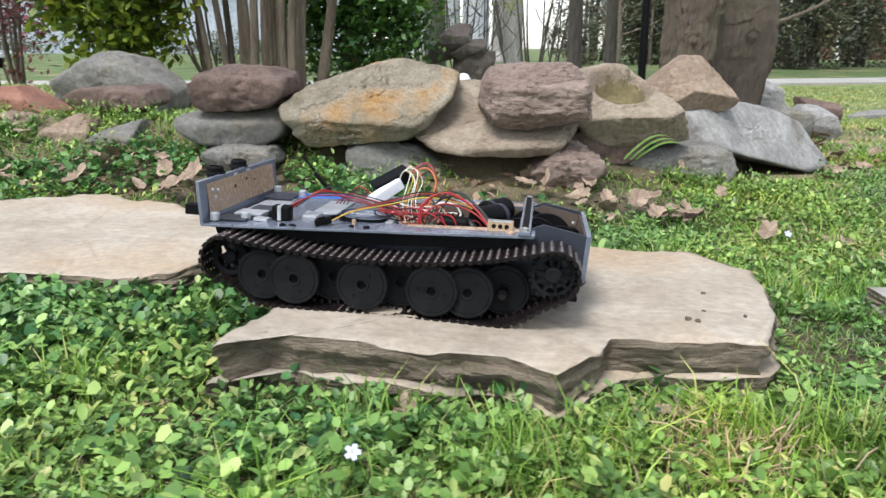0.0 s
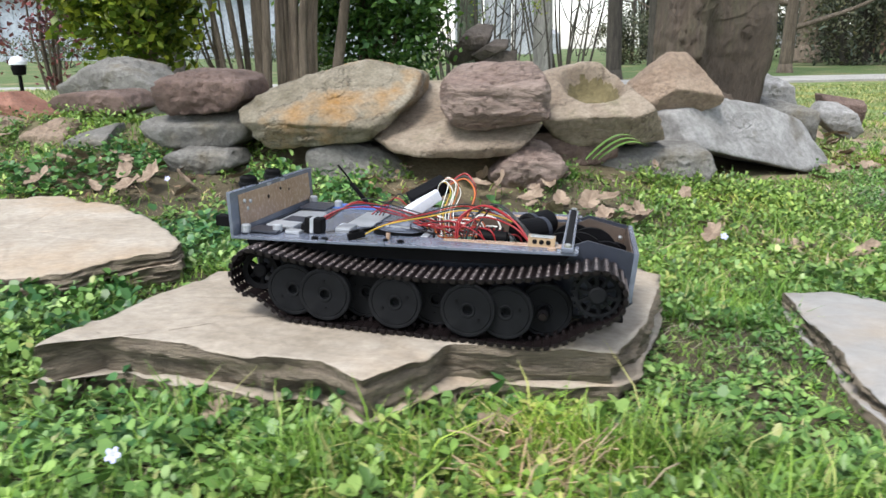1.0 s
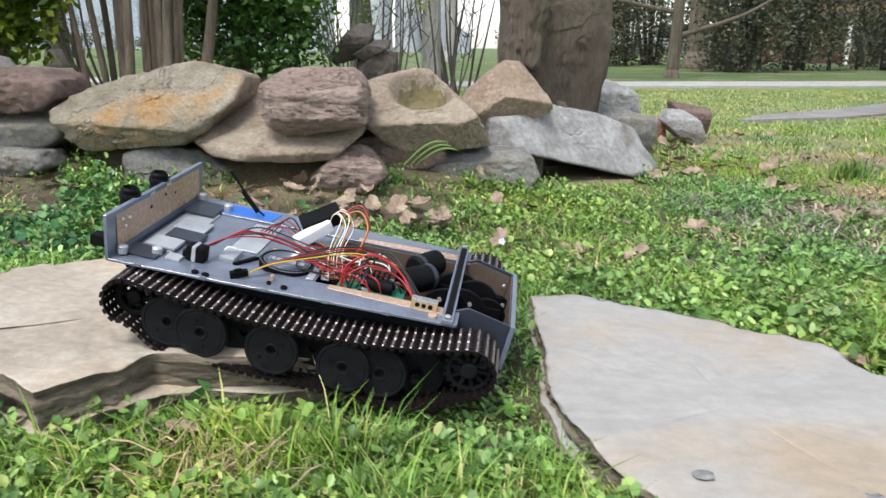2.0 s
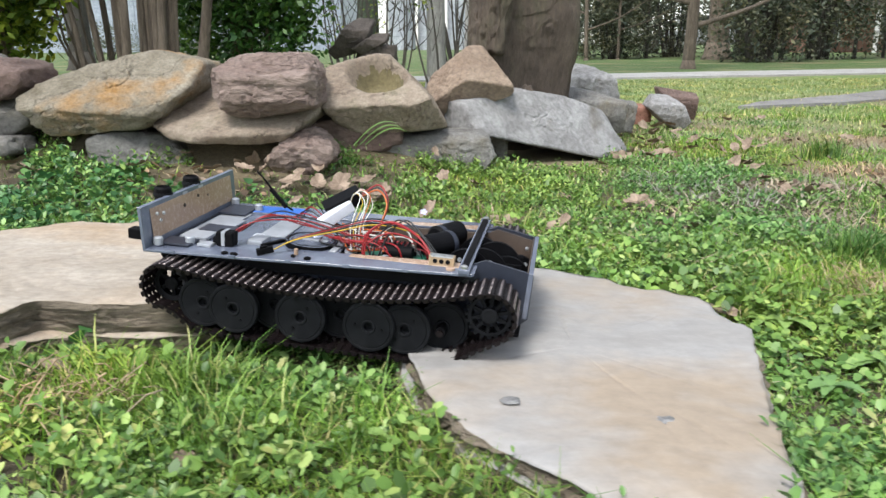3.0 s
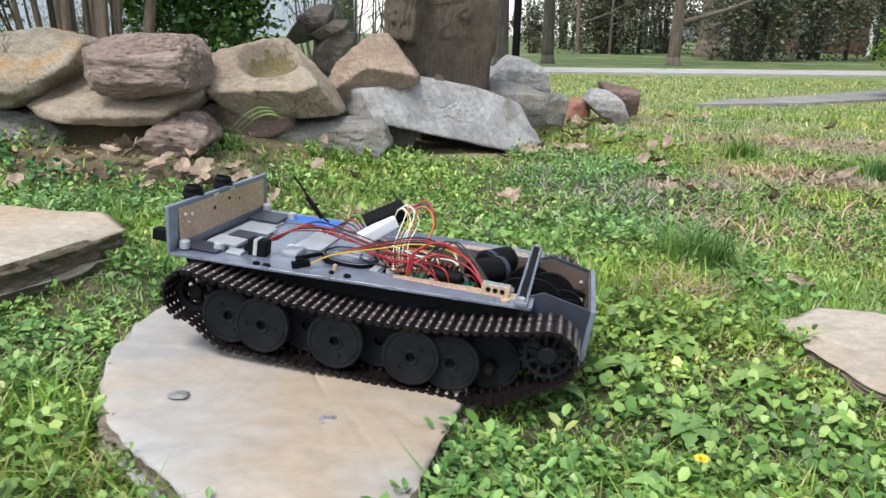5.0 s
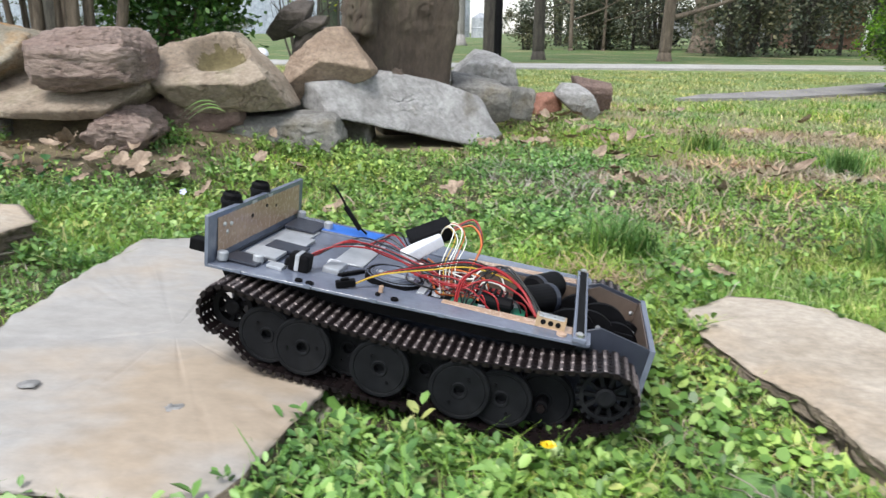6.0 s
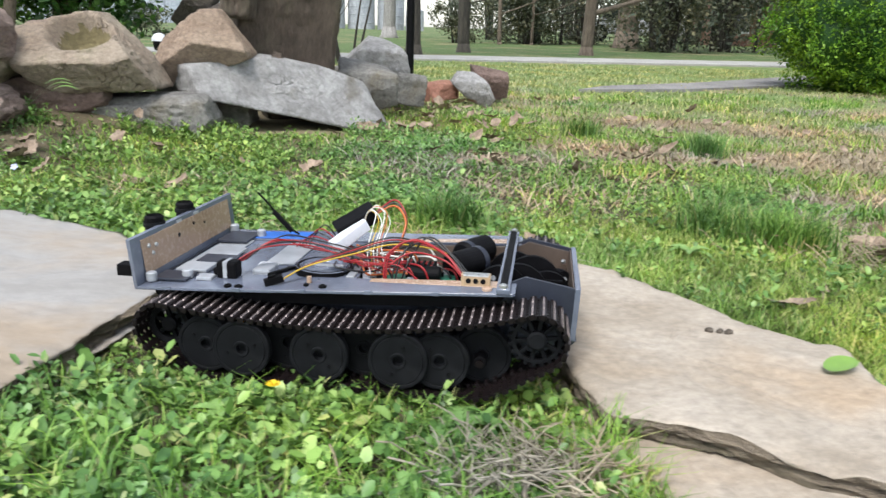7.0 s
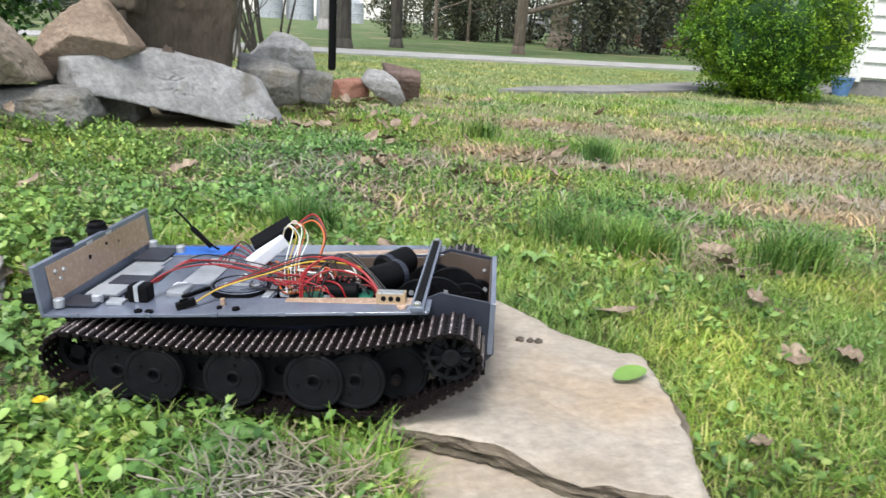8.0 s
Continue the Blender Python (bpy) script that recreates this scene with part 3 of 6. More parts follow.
boulder("flat_rock", (0.033, 4.46, 0.368), ((-139, 0.162), (-74, 0.106), (-42, 0.087), (-14, 0.109), (40, 0.163), (123, 0.064), (141, 0.049)), 0.15, 127, DARK_STONE, "dark pointed stone balanced on a stack", rough=0.014)
boulder("rock", (0.150, 4.44, 0.315), ((-116, 0.071), (-65, 0.034), (-13, 0.094), (91, 0.057), (121, 0.035)), 0.14, 131, DARK_STONE, "small dark stone balanced on a stack", rough=0.014)


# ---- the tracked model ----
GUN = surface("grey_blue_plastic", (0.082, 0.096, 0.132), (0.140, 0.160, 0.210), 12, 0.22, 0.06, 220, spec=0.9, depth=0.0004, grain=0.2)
# darkened copy of GUN: dark small parts, and shade painted on hull sides and lower plates
DARK_GUN = surface("dark_and_shaded_grey_blue_plastic", (0.016, 0.019, 0.029), (0.028, 0.033, 0.048), 12, 0.36, 0.06, 220, spec=0.4, depth=0.0004, grain=0.2)
BLACK = surface("black_plastic", (0.0015, 0.0015, 0.002), (0.005, 0.005, 0.006), 30, 0.6, 0.15, 200, spots=((0.014, 0.013, 0.012), 25, 0.68, 0.8), spec=0.10, depth=0.0004)
RUBBER = surface("dusty_black_wheel", (0.0042, 0.0046, 0.0056), (0.0082, 0.0090, 0.0106), 35, 0.66, 0.15, 180, spots=((0.016, 0.016, 0.0165), 14, 0.56, 0.8), spec=0.12, depth=0.0005)
LINKS = surface("worn_brown_track", (0.0050, 0.0036, 0.0038), (0.0125, 0.0085, 0.0090), 60, 0.42, 0.15, 300, 0.1, spec=0.22, depth=0.0004)
WORN = surface("bare_steel_edge", (0.070, 0.055, 0.055), (0.30, 0.255, 0.25), 120, 0.36, 0.2, 300, 0.35, spec=0.4, depth=0.0003)
DULL = surface("dull_brown_plastic", (0.060, 0.045, 0.036), (0.125, 0.092, 0.072), 8, 0.4, 0.06, 200, depth=0.0004, grain=0.2)
COPPER = surface("unpainted_tan_plastic", (0.25, 0.165, 0.110), (0.40, 0.285, 0.205), 8, 0.26, 0.03, 200, depth=0.0003, grain=0.05)
SATIN = surface("grey_metal_plate", (0.24, 0.26, 0.285), (0.44, 0.46, 0.49), 14, 0.4, 0.08, 200, 0.3, depth=0.0004, grain=0.25)
WHITE = plain("white_plastic", (0.76, 0.79, 0.86), 0.4)
ORANGE_TAPE = plain("orange_tape", (0.55, 0.26, 0.03), 0.4)
BLUE = plain("blue_tape", (0.02, 0.13, 0.50), 0.45)
GREEN = plain("green_circuit_board", (0.02, 0.16, 0.10), 0.4)
SILVER = plain("silver_screw", (0.60, 0.60, 0.58), 0.3, 0.9)
BRASS = plain("beige_switch_body", (0.42, 0.30, 0.18), 0.4)
W_RED, W_BLACK = plain("red_wire", (0.30, 0.010, 0.014), 0.4), plain("black_wire", (0.012, 0.012, 0.013), 0.4)
W_YELLOW, W_WHITE, W_ORANGE = plain("yellow_wire", (0.55, 0.36, 0.03), 0.4), plain("white_wire", (0.75, 0.75, 0.70), 0.4), plain("orange_wire", (0.45, 0.10, 0.015), 0.4)

# axle spacing 32.4 mm; the first axle is the origin of the measures below, in millimetres
OX, OY, OZ = 115.0, 119.5, -29.0
MID = 119.5


def mm(x, y, z):
    return ((x - OX) / 1000, (y - OY) / 1000, (z - OZ) / 1000)


def mbox(x0, x1, y0, y1, z0, z1, bevel=0.6, bm=None, m=None):
    a, b = mm(x0, y0, z0), mm(x1, y1, z1)
    return box(a[0], b[0], a[1], b[1], a[2], b[2], bevel / 1000, bm, m)


tank = new("model_tank")
tagged(tank, "unfinished grey-blue tracked model tank with open hull and loose wiring", "model tank")


EDGE = 0.00022   # worn edge of the plates


def deck_z(x):
    return 43.5 + 0.038 * x


def prism(outline, y0, y1):
    """A plate with a side outline of (x, z) in millimetres, from y0 to y1."""
    bm = bmesh.new()
    a = [bm.verts.new(mm(x, y0, z)) for x, z in outline]
    b = [bm.verts.new(mm(x, y1, z)) for x, z in outline]
    bm.faces.new(a)
    bm.faces.new(b[::-1])
    n = len(outline)
    for i in range(n):
        bm.faces.new((a[i], b[i], b[(i + 1) % n], a[(i + 1) % n]))
    bmesh.ops.recalc_face_normals(bm, faces=bm.faces)
    bmesh.ops.bevel(bm, geom=list(bm.edges), offset=EDGE, segments=1, affect="EDGES", clamp_overlap=True)
    return bm


def sheet(outline, z0, thick):
    """A plate with a plan outline of (x, y) in millimetres on the slope of the deck."""
    bm = bmesh.new()
    a = [bm.verts.new(mm(x, y, deck_z(x) + z0)) for x, y in outline]
    b = [bm.verts.new(mm(x, y, deck_z(x) + z0 + thick)) for x, y in outline]
    bm.faces.new(a[::-1])
    bm.faces.new(b)
    n = len(outline)
    for i in range(n):
        bm.faces.new((a[i], a[(i + 1) % n], b[(i + 1) % n], b[i]))
    bmesh.ops.recalc_face_normals(bm, faces=bm.faces)
    bmesh.ops.bevel(bm, geom=list(bm.edges), offset=EDGE, segments=1, affect="EDGES", clamp_overlap=True)
    return bm


def flip(y, side):
    return y if side < 0 else 2 * MID - y


def make_hull():
    tub = part("tub", mbox(-58, 296, 55, 2 * MID - 55, -14, -10, 0.8), BLACK, tank)
    for side in (-1, 1):
        y0, y1 = sorted((flip(55, side), flip(57.5, side)))
        # shade on the wall below the deck is in its darker colour
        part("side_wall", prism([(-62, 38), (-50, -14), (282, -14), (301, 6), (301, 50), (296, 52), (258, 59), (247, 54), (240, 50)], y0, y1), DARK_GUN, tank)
        y0, y1 = sorted((flip(57.7, side), flip(58.6, side)))
        part("side_lining", prism([(-55, 38), (-46, -10), (276, -10), (297, 8), (297, 48), (258, 56), (247, 50)], y0, y1), DULL, tank, "unpainted brown inner face")
        rim = [(-66, 19), (-40, 19), (40, 20), (120, 23), (200, 25.5), (249, 27), (251, 30), (251, 58), (-62, 58), (-66, 54)]
        rim = [(x, flip(y, side)) for x, y in rim]
        deck = part("deck_plate", sheet(rim, -2.4, 2.4), GUN, tank)
        lip = [(128, 49), (180, 45), (236, 42), (236, 57.5), (128, 57.5)]
        part("deck_lining", sheet([(x, flip(y, side)) for x, y in lip], 0.05, 0.5), COPPER, deck, "bare tan strip along the hatch edge")
        # dark underside rail under the deck
        y0, y1 = sorted((flip(40, side), flip(55, side)))
        part("sponson_rail", prism([(-60, 30), (-55, 22), (235, 36), (246, 50), (-62, 38)], y0, y1), BLACK, tank)
    part("front_plate", prism([(297, 6), (301.5, 6), (303.5, 51.5), (299, 51.5)], 53.5, 2 * MID - 53.5), GUN, tank)
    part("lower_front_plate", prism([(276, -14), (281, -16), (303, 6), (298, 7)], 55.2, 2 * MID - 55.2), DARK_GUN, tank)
    part("front_lining", prism([(295.5, 8), (296.6, 8), (298.6, 50), (297.5, 50)], 58, 2 * MID - 58), DULL, tank, "bare brown inside of the nose plate")
    rear = part("rear_plate", prism([(-66.5, 40.5), (-63.5, 40), (-67.0, 81), (-70.5, 81.5)], 19, 2 * MID - 19), GUN, tank)
    part("rear_lining", prism([(-63.2, 47), (-62.7, 47), (-66.0, 77), (-66.5, 77)], 34, 2 * MID - 30), COPPER, rear, "bare tan inside of the tail plate")
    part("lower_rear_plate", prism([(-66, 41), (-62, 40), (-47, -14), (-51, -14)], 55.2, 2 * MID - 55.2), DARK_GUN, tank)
    for y, z, r in ((98, 66, 2.0), (128, 70, 1.6), (150, 66, 1.2), (75, 58, 1.0), (112, 60, 1.0)):
        m = Matrix.Translation(mm(-64.6, y, z)) @ pose(0, 0, 0, 0, 0, 90)
        part("screw_hole", lathe([(r / 1000, -0.0004), (r / 1000, 0.0006)], 12, m=m), BLACK, rear)
    for y, z in ((44, 70), (56, 68), (50, 62)):
        m = Matrix.Translation(mm(-64.6, y, z)) @ pose(0, 0, 0, 0, 0, 90)
        part("screw", lathe([(0.0016, -0.0012), (0.0022, 0.0), (0.0016, 0.0012)], 10, m=m), SILVER, rear)
    for y in (78, 136):
        m = Matrix.Translation(mm(-77, y, 77)) @ pose(0, 0, 0, 90, 0, 0)
        part("exhaust_stub", lathe([(0.0075, -0.012), (0.0085, -0.011), (0.0085, 0.010), (0.0065, 0.012), (0.0055, 0.006)], 20, m=m), BLACK, rear)
        part("exhaust_collar", lathe([(0.0095, 0.002), (0.0098, 0.004), (0.0095, 0.006)], 20, m=m), RUBBER, rear)
    for y0, y1 in ((98, 108), (132, 142)):
        part("tape_patch", prism([(-66.2, 72), (-65.7, 72), (-66.3, 79.5), (-66.8, 79.5)], y0, y1), SATIN, rear, "small pale tape patch")
    part("tail_bracket", mbox(-84, -68, 24, 36, 48, 58, 1), BLACK, rear)
    # strap across the bow, with its bolts
    strap = part("cross_strap", mbox(236, 247, 24, 2 * MID - 24, deck_z(241) + 0.6, deck_z(241) + 5.0, 1.0), GUN, tank)
    part("strap_ridge", mbox(238.5, 244.5, 34, 2 * MID - 34, deck_z(241) + 5.0, deck_z(241) + 7.0, 0.8), BLACK, strap)
    for y in (28.5, 2 * MID - 28.5):
        m = Matrix.Translation(mm(241.5, y, deck_z(241) + 6.2)) @ pose(0, 0, 0, 90, 0, 0)
        part("bolt", lathe([(0.0036, -0.0016), (0.0036, 0.001), (0.0022, 0.0018)], 6, m=m), SILVER, strap)
    for x, y, r in ((13, 26, 3.2), (23, 24.5, 3.4), (78, 34, 2.2), (93, 31, 3.2), (228, 36, 4.2)):
        m = Matrix.Translation(mm(x, y, deck_z(x) + 1.0)) @ pose(0, 0, 0, 90, 0, 0)
        part("knob", lathe([(r / 1000, -0.001), (r / 1000, 0.0008), (r / 1600, 0.0012), (r / 1800, 0.0004)], 18, m=m), BLACK if x < 200 else COPPER, tank)
    part("post", mbox(76.5, 80, 40, 43.5, deck_z(78), deck_z(78) + 6, 0.6), COPPER, tank)
    for x in (-40, 20, 75, 130, 185):
        part("deck_tab", mbox(x, x + 6, 18.2 + max(0, x) * 0.028, 20.6 + max(0, x) * 0.028, deck_z(x) - 2.0, deck_z(x) + 1.2, 0.3), GUN, tank)
    return tub


make_hull()


def make_inside():
    z = deck_z(0)
    floor = part("rear_platform", sheet([(-60, 58.7), (113, 58.7), (113, 2 * MID - 58.7), (-60, 2 * MID - 58.7)], -4.2, 2.4), GUN, tank, "satin grey-blue inner platform")
    for x0, x1, y0, y1 in ((-56, -24, 60, 176), (18, 46, 96, 172), (104, 111, 62, 110)):
        part("platform_plate", sheet([(x0, y0), (x1, y0), (x1, y1), (x0, y1)], -1.6, 1.4), SATIN, floor, "pale satin metal plate")
    part("platform_rib", sheet([(34, 61), (38, 61), (52, 84), (47, 84)], -1.5, 3.0), BLACK, floor)
    part("orange_tape", sheet([(54, 110), (106, 104), (107, 111), (55, 118)], -1.5, 0.6), ORANGE_TAPE, floor, "orange tape strip behind the loudspeaker")
    for k, (x0, x1, y0, y1, h) in enumerate(((-58, -28, 34, 58, 4), (-50, -22, 60, 84, 5), (-44, -10, 86, 110, 5), (-48, -16, 112, 140, 4), (-58, -26, 160, 200, 4), (-22, -8, 40, 52, 5))):
        part("hatch_frame", mbox(x0, x1, y0, y1, z - 0.5, z + h - 2.6, 0.6), SATIN if k % 2 else DARK_GUN, tank)
    for x, y in ((-58, 33), (-32, 46), (-58, 2 * MID - 33), (-22, 2 * MID - 48)):
        m = Matrix.Translation(mm(x, y, z + 3)) @ pose(0, 0, 0, 90, 0, 0)
        part("hinge_post", lathe([(0.004, -0.004), (0.0046, -0.003), (0.0046, 0.003), (0.0034, 0.004)], 14, m=m), SATIN, tank)
    # small motor at the stern
    mot = part("pump_motor", mbox(-6, 12, 46, 60, z, z + 15, 2.5), BLACK, tank)
    part("motor_band", mbox(0, 4, 45.6, 60.4, z + 0.5, z + 15.4, 1), SATIN, mot)
    part("motor_lug", mbox(-10, -6, 49, 57, z + 2, z + 8, 1), BLACK, mot)
    part("smoke_unit", mbox(18, 34, 66, 90, z - 3, z + 4, 2), SATIN, tank, "grey moulded smoke unit")
    part("white_block", mbox(16, 26, 84, 94, z - 2, z + 3, 1.2), WHITE, tank, "white plastic block")
    part("blue_tape", sheet([(-30, 2 * MID - 56), (30, 2 * MID - 56), (34, 2 * MID - 28), (-28, 2 * MID - 28)], 0.1, 0.6), BLUE, tank, "bright blue tape patch")
    # loudspeaker
    m = Matrix.Translation(mm(79, 84, 47.5)) @ pose(0, 0, 0, 90, 2, 0)
    sp = part("loudspeaker", lathe([(0.026, -0.004), (0.026, 0.002), (0.023, 0.003), (0.022, 0.001), (0.012, -0.002), (0.004, -0.001)], 32, m=m), BLACK, tank)
    for r in (0.010, 0.0148, 0.019, 0.024):
        part("speaker_ring", lathe([(r, 0.0018), (r + 0.0012, 0.003), (r + 0.0016, 0.0018)], 32, m=m), GUN, sp)
    part("speaker_bridge", mbox(62, 96, 81, 87, 49, 50.2, 0.5), SATIN, sp)
    # battery bay and boards
    part("battery_tray", mbox(64, 180, 62, 2 * MID - 62, 0, 6, 1), BLACK, tank)
    part("battery", mbox(70, 150, 100, 150, 6, 30, 3), BLACK, tank)
    board = part("circuit_board", mbox(132, 196, 60, 104, 41, 43, 0.4), GREEN, tank)
    for k in range(12):
        rnd = random.Random(k)
        x, y = rnd.uniform(142, 186), rnd.uniform(64, 98)
        part("chip", mbox(x, x + rnd.uniform(4, 9), y, y + rnd.uniform(3, 6), 43.1, 44 + rnd.uniform(1, 5), 0.3), rnd.choice((BLACK, SATIN, SATIN, BLACK)), board)
    rad = part("heat_sink", mbox(150, 182, 84, 100, 43.1, 50, 0.6), SATIN, tank)
    for k in range(6):
        part("fin", mbox(151 + k * 5, 153 + k * 5, 84, 100, 50.1, 55, 0.2), BLACK, rad)
    m = Matrix.Translation(mm(170, 80, 49)) @ pose(0, 0, 0, 0, 0, 90)
    part("capacitor", lathe([(0.006, -0.014), (0.0065, -0.013), (0.0065, 0.013), (0.006, 0.014)], 18, m=m), BLACK, tank)
    # white receiver stick and black case, both propped on the wiring
    tilt = Matrix.Translation(mm(90, 128, 66)) @ pose(0, 0, 0, 0, -30, 40)
    part("receiver_stick", box(-0.020, 0.020, -0.006, 0.006, -0.006, 0.006, 0.0015, m=tilt), WHITE, tank, "white plastic receiver stick")
    tilt = Matrix.Translation(mm(92, 146, 76)) @ pose(0, 0, 0, 8, -28, 25)
    part("receiver_case", box(-0.021, 0.021, -0.012, 0.012, -0.007, 0.007, 0.0015, m=tilt), BLACK, tank, "black receiver case")
    # drive motors and gearbox in the bow
    for k, (x, y) in enumerate(((204, 114), (206, 152))):
        m = Matrix.Translation(mm(x, y, 50)) @ pose(0, 0, 0, 0, 0, -38 if k == 0 else 150)
        d = part("drive_motor", lathe([(0.012, -0.020), (0.0135, -0.019), (0.0135, 0.016), (0.011, 0.019), (0.004, 0.0195), (0.004, 0.023)], 28, m=m), BLACK, tank)
        part("motor_cap", lathe([(0.0138, 0.010), (0.0138, 0.0155)], 28, m=m), DARK_GUN, d)
    for k, (x, y, r, h) in enumerate(((236, 92, 23, 34), (250, 100, 27, 30), (262, 128, 27, 30), (276, 112, 22, 26), (244, 140, 23, 34), (286, 140, 16, 26))):
        m = Matrix.Translation(mm(x, y, h)) @ pose(0, 0, 0, 0, 0, 8)
        r /= 1000
        g = part("gear", lathe([(r, -0.0022), (r, 0.0022), (r * 0.92, 0.0024), (r * 0.88, 0.0012), (r * 0.3, 0.0012), (r * 0.25, 0.004)], 36, m=m), BLACK, tank)
        for j in range(3):
            a = j * 2.1 + k
            mj = m @ Matrix.Translation((0.6 * r * math.cos(a), -0.003, 0.6 * r * math.sin(a)))
            part("gear_screw", lathe([(0.0022, -0.0008), (0.0022, 0.0008)], 8, m=mj), SATIN, g)
    part("gearbox_plate", mbox(226, 290, 104, 106.5, -8, 42, 0.8), BLACK, tank)
    part("gearbox_plate", mbox(226, 290, 133, 135.5, -8, 42, 0.8), BLACK, tank)
    for x, y in ((292, 66), (292, 172), (270, 60.5)):
        m = Matrix.Translation(mm(x, y, 40)) @ pose(0, 0, 0, 0, 0, 90 if x > 280 else 0)
        part("screw", lathe([(0.0018, -0.002), (0.0026, 0.0), (0.0018, 0.002)], 10, m=m), SILVER, tank)
    # slide switch on the deck
    sw = part("slide_switch", mbox(207, 229, 44, 52, deck_z(218), deck_z(218) + 8.5, 0.8), BRASS, tank, "beige slide switch block")
    part("switch_cap", mbox(206, 230, 43.4, 52.6, deck_z(218) + 8.5, deck_z(218) + 9.6, 0.5), SILVER, sw)
    # flat black discs paint the dark of three holes in the front
    for k in range(3):
        m = Matrix.Translation(mm(212 + k * 6, 43.9, deck_z(218) + 4.6))
        part("switch_hole", lathe([(0.0022, -0.0004), (0.0022, 0.0004)], 12, m=m), BLACK, sw)
    for x in (206, 228):
        part("switch_bracket", mbox(x, x + 2, 43.4, 52.6, deck_z(218), deck_z(218) + 9.6, 0.3), BRASS, sw)
    # plug lying on the deck
    tilt = Matrix.Translation(mm(50, 34, deck_z(50) + 4)) @ pose(0, 0, 0, 0, -12, 28)
    pl = part("wire_plug", box(-0.008, 0.008, -0.003, 0.003, -0.003, 0.003, 0.0008, m=tilt), BLACK, tank)
    part("plug_clip", box(-0.004, 0.003, -0.0015, 0.0015, 0.0031, 0.0048, 0.0004, m=tilt), BLACK, pl)
    # bent aerial
    part("aerial", sweep(bend([mm(20, 2 * MID - 50, 48), mm(4, 2 * MID - 54, 60), mm(-8, 2 * MID - 56, 78), mm(-20, 2 * MID - 58, 92)], 8), 0.0011), BLACK, tank)
    tilt = Matrix.Translation(mm(4, 2 * MID - 54, 62)) @ pose(0, 0, 0, 0, 48, 8)
    part("aerial_sleeve", box(-0.014, 0.014, -0.0022, 0.0022, -0.0022, 0.0022, 0.0006, m=tilt), BLACK, tank)


make_inside()


def make_wires():
    rnd = random.Random(5)

    def wire(points, material, r=0.0007):
        part("wire", sweep(bend([mm(*p) for p in points], 10), r, 6), material, tank, shade=True)
    for k in range(5):   # stern motor to the middle
        o = k * 3.2
        wire([(4 + o * 0.5, 58 + o, 54), (26 + o, 70 + o, 66 + o * 0.6), (60, 92 + o, 62 + rnd.uniform(-3, 6)), (100 + o * 2, 96 + o, 48 + rnd.uniform(0, 6)), (128 + o, 84 + o, 44)], (W_RED, W_BLACK, W_RED, W_RED, W_BLACK)[k])
    for k in range(4):   # plug on the deck to the bow
        o = k * 1.7
        wire([(56, 36 + o * 0.4, deck_z(50) + 4), (74, 52 + o, 58), (108, 76 + o, 64 + o * 0.8), (140, 92 + o, 70 + o), (172, 106 + o, 64), (196, 112 + o, 54)], (W_YELLOW, W_BLACK, W_RED, W_BLACK)[k])
    for k in range(6):   # pale ribbon from the receiver down to the board
        o = k * 2.2
        wire([(102, 138, 76), (106 + o * 0.6, 136 + o * 0.5, 88 + o * 0.5), (116 + o * 1.1, 126 + o * 0.6, 84 + rnd.uniform(-4, 5)), (114 + o * 1.2, 104 + rnd.uniform(-3, 3), 62 + rnd.uniform(-3, 4)), (122 + o * 1.1, 78 + o, 45)], (W_WHITE, W_YELLOW, W_WHITE, W_WHITE, W_ORANGE, W_WHITE)[k], 0.00045)
    for k in range(3):
        o = k * 2.4
        wire([(106, 142 + o, 80), (128, 150 + o, 92 + o), (142, 138 + o, 80), (138, 120 + o, 58)], (W_ORANGE, W_BLACK, W_RED)[k], 0.0010)
    for k in range(6):   # hoops over the boards
        o, h = rnd.uniform(-4, 12), rnd.uniform(-6, 9)
        wire([(138 + o, 64 + o, 42), (140 + o * 1.6, 70 + o, 58 + h), (160 + o, 80 + o * 1.5, 70 + h), (188 + o * 0.4, 82 + o * 0.4, 62 + h * 0.5), (206 + o * 0.3, 68 + o, 50)], (W_RED, W_BLACK, W_RED, W_BLACK, W_RED, W_BLACK)[k], 0.0009)
    for k in range(26):   # loose tangle in the middle
        x, y = rnd.uniform(88, 112), rnd.uniform(80, 128)
        pts = [(x, y, rnd.uniform(50, 58))]
        for _ in range(3):
            x, y = x + rnd.uniform(4, 32), min(140, max(66, y + rnd.uniform(-20, 20)))
            pts.append((x, y, rnd.uniform(44, 60)))
        pts.append((min(200, x + 8), y, 40))
        wire(pts, rnd.choice((W_RED, W_RED, W_RED, W_BLACK, W_BLACK, W_WHITE, W_ORANGE)), rnd.choice((0.0006, 0.0009)))
    for k in range(4):   # far side, down to the speaker
        o = k * 4
        wire([(30 + o, 150, 46), (50 + o, 140, 60 + o), (80, 128 + o, 56), (112, 116 + o, 50), (132, 108, 42)], (W_RED, W_BLACK, W_RED, W_BLACK)[k])
    for k in range(4):
        m = mm(118 + k * 3, 84 + k * 6, 42)
        part("wire_socket", box(m[0] - 0.004, m[0] + 0.004, m[1] - 0.0025, m[1] + 0.0025, m[2] - 0.002, m[2] + 0.004, 0.0005), WHITE, tank)


make_wires()

WHEELS = []   # (object, rolling radius)


def running_part(name, bm, material, x, y, z, radius, label=""):
    o = part(name, bm, material, tank, label)
    o.location = mm(x, y, z)
    WHEELS.append((o, radius, o.location.copy()))
    return o


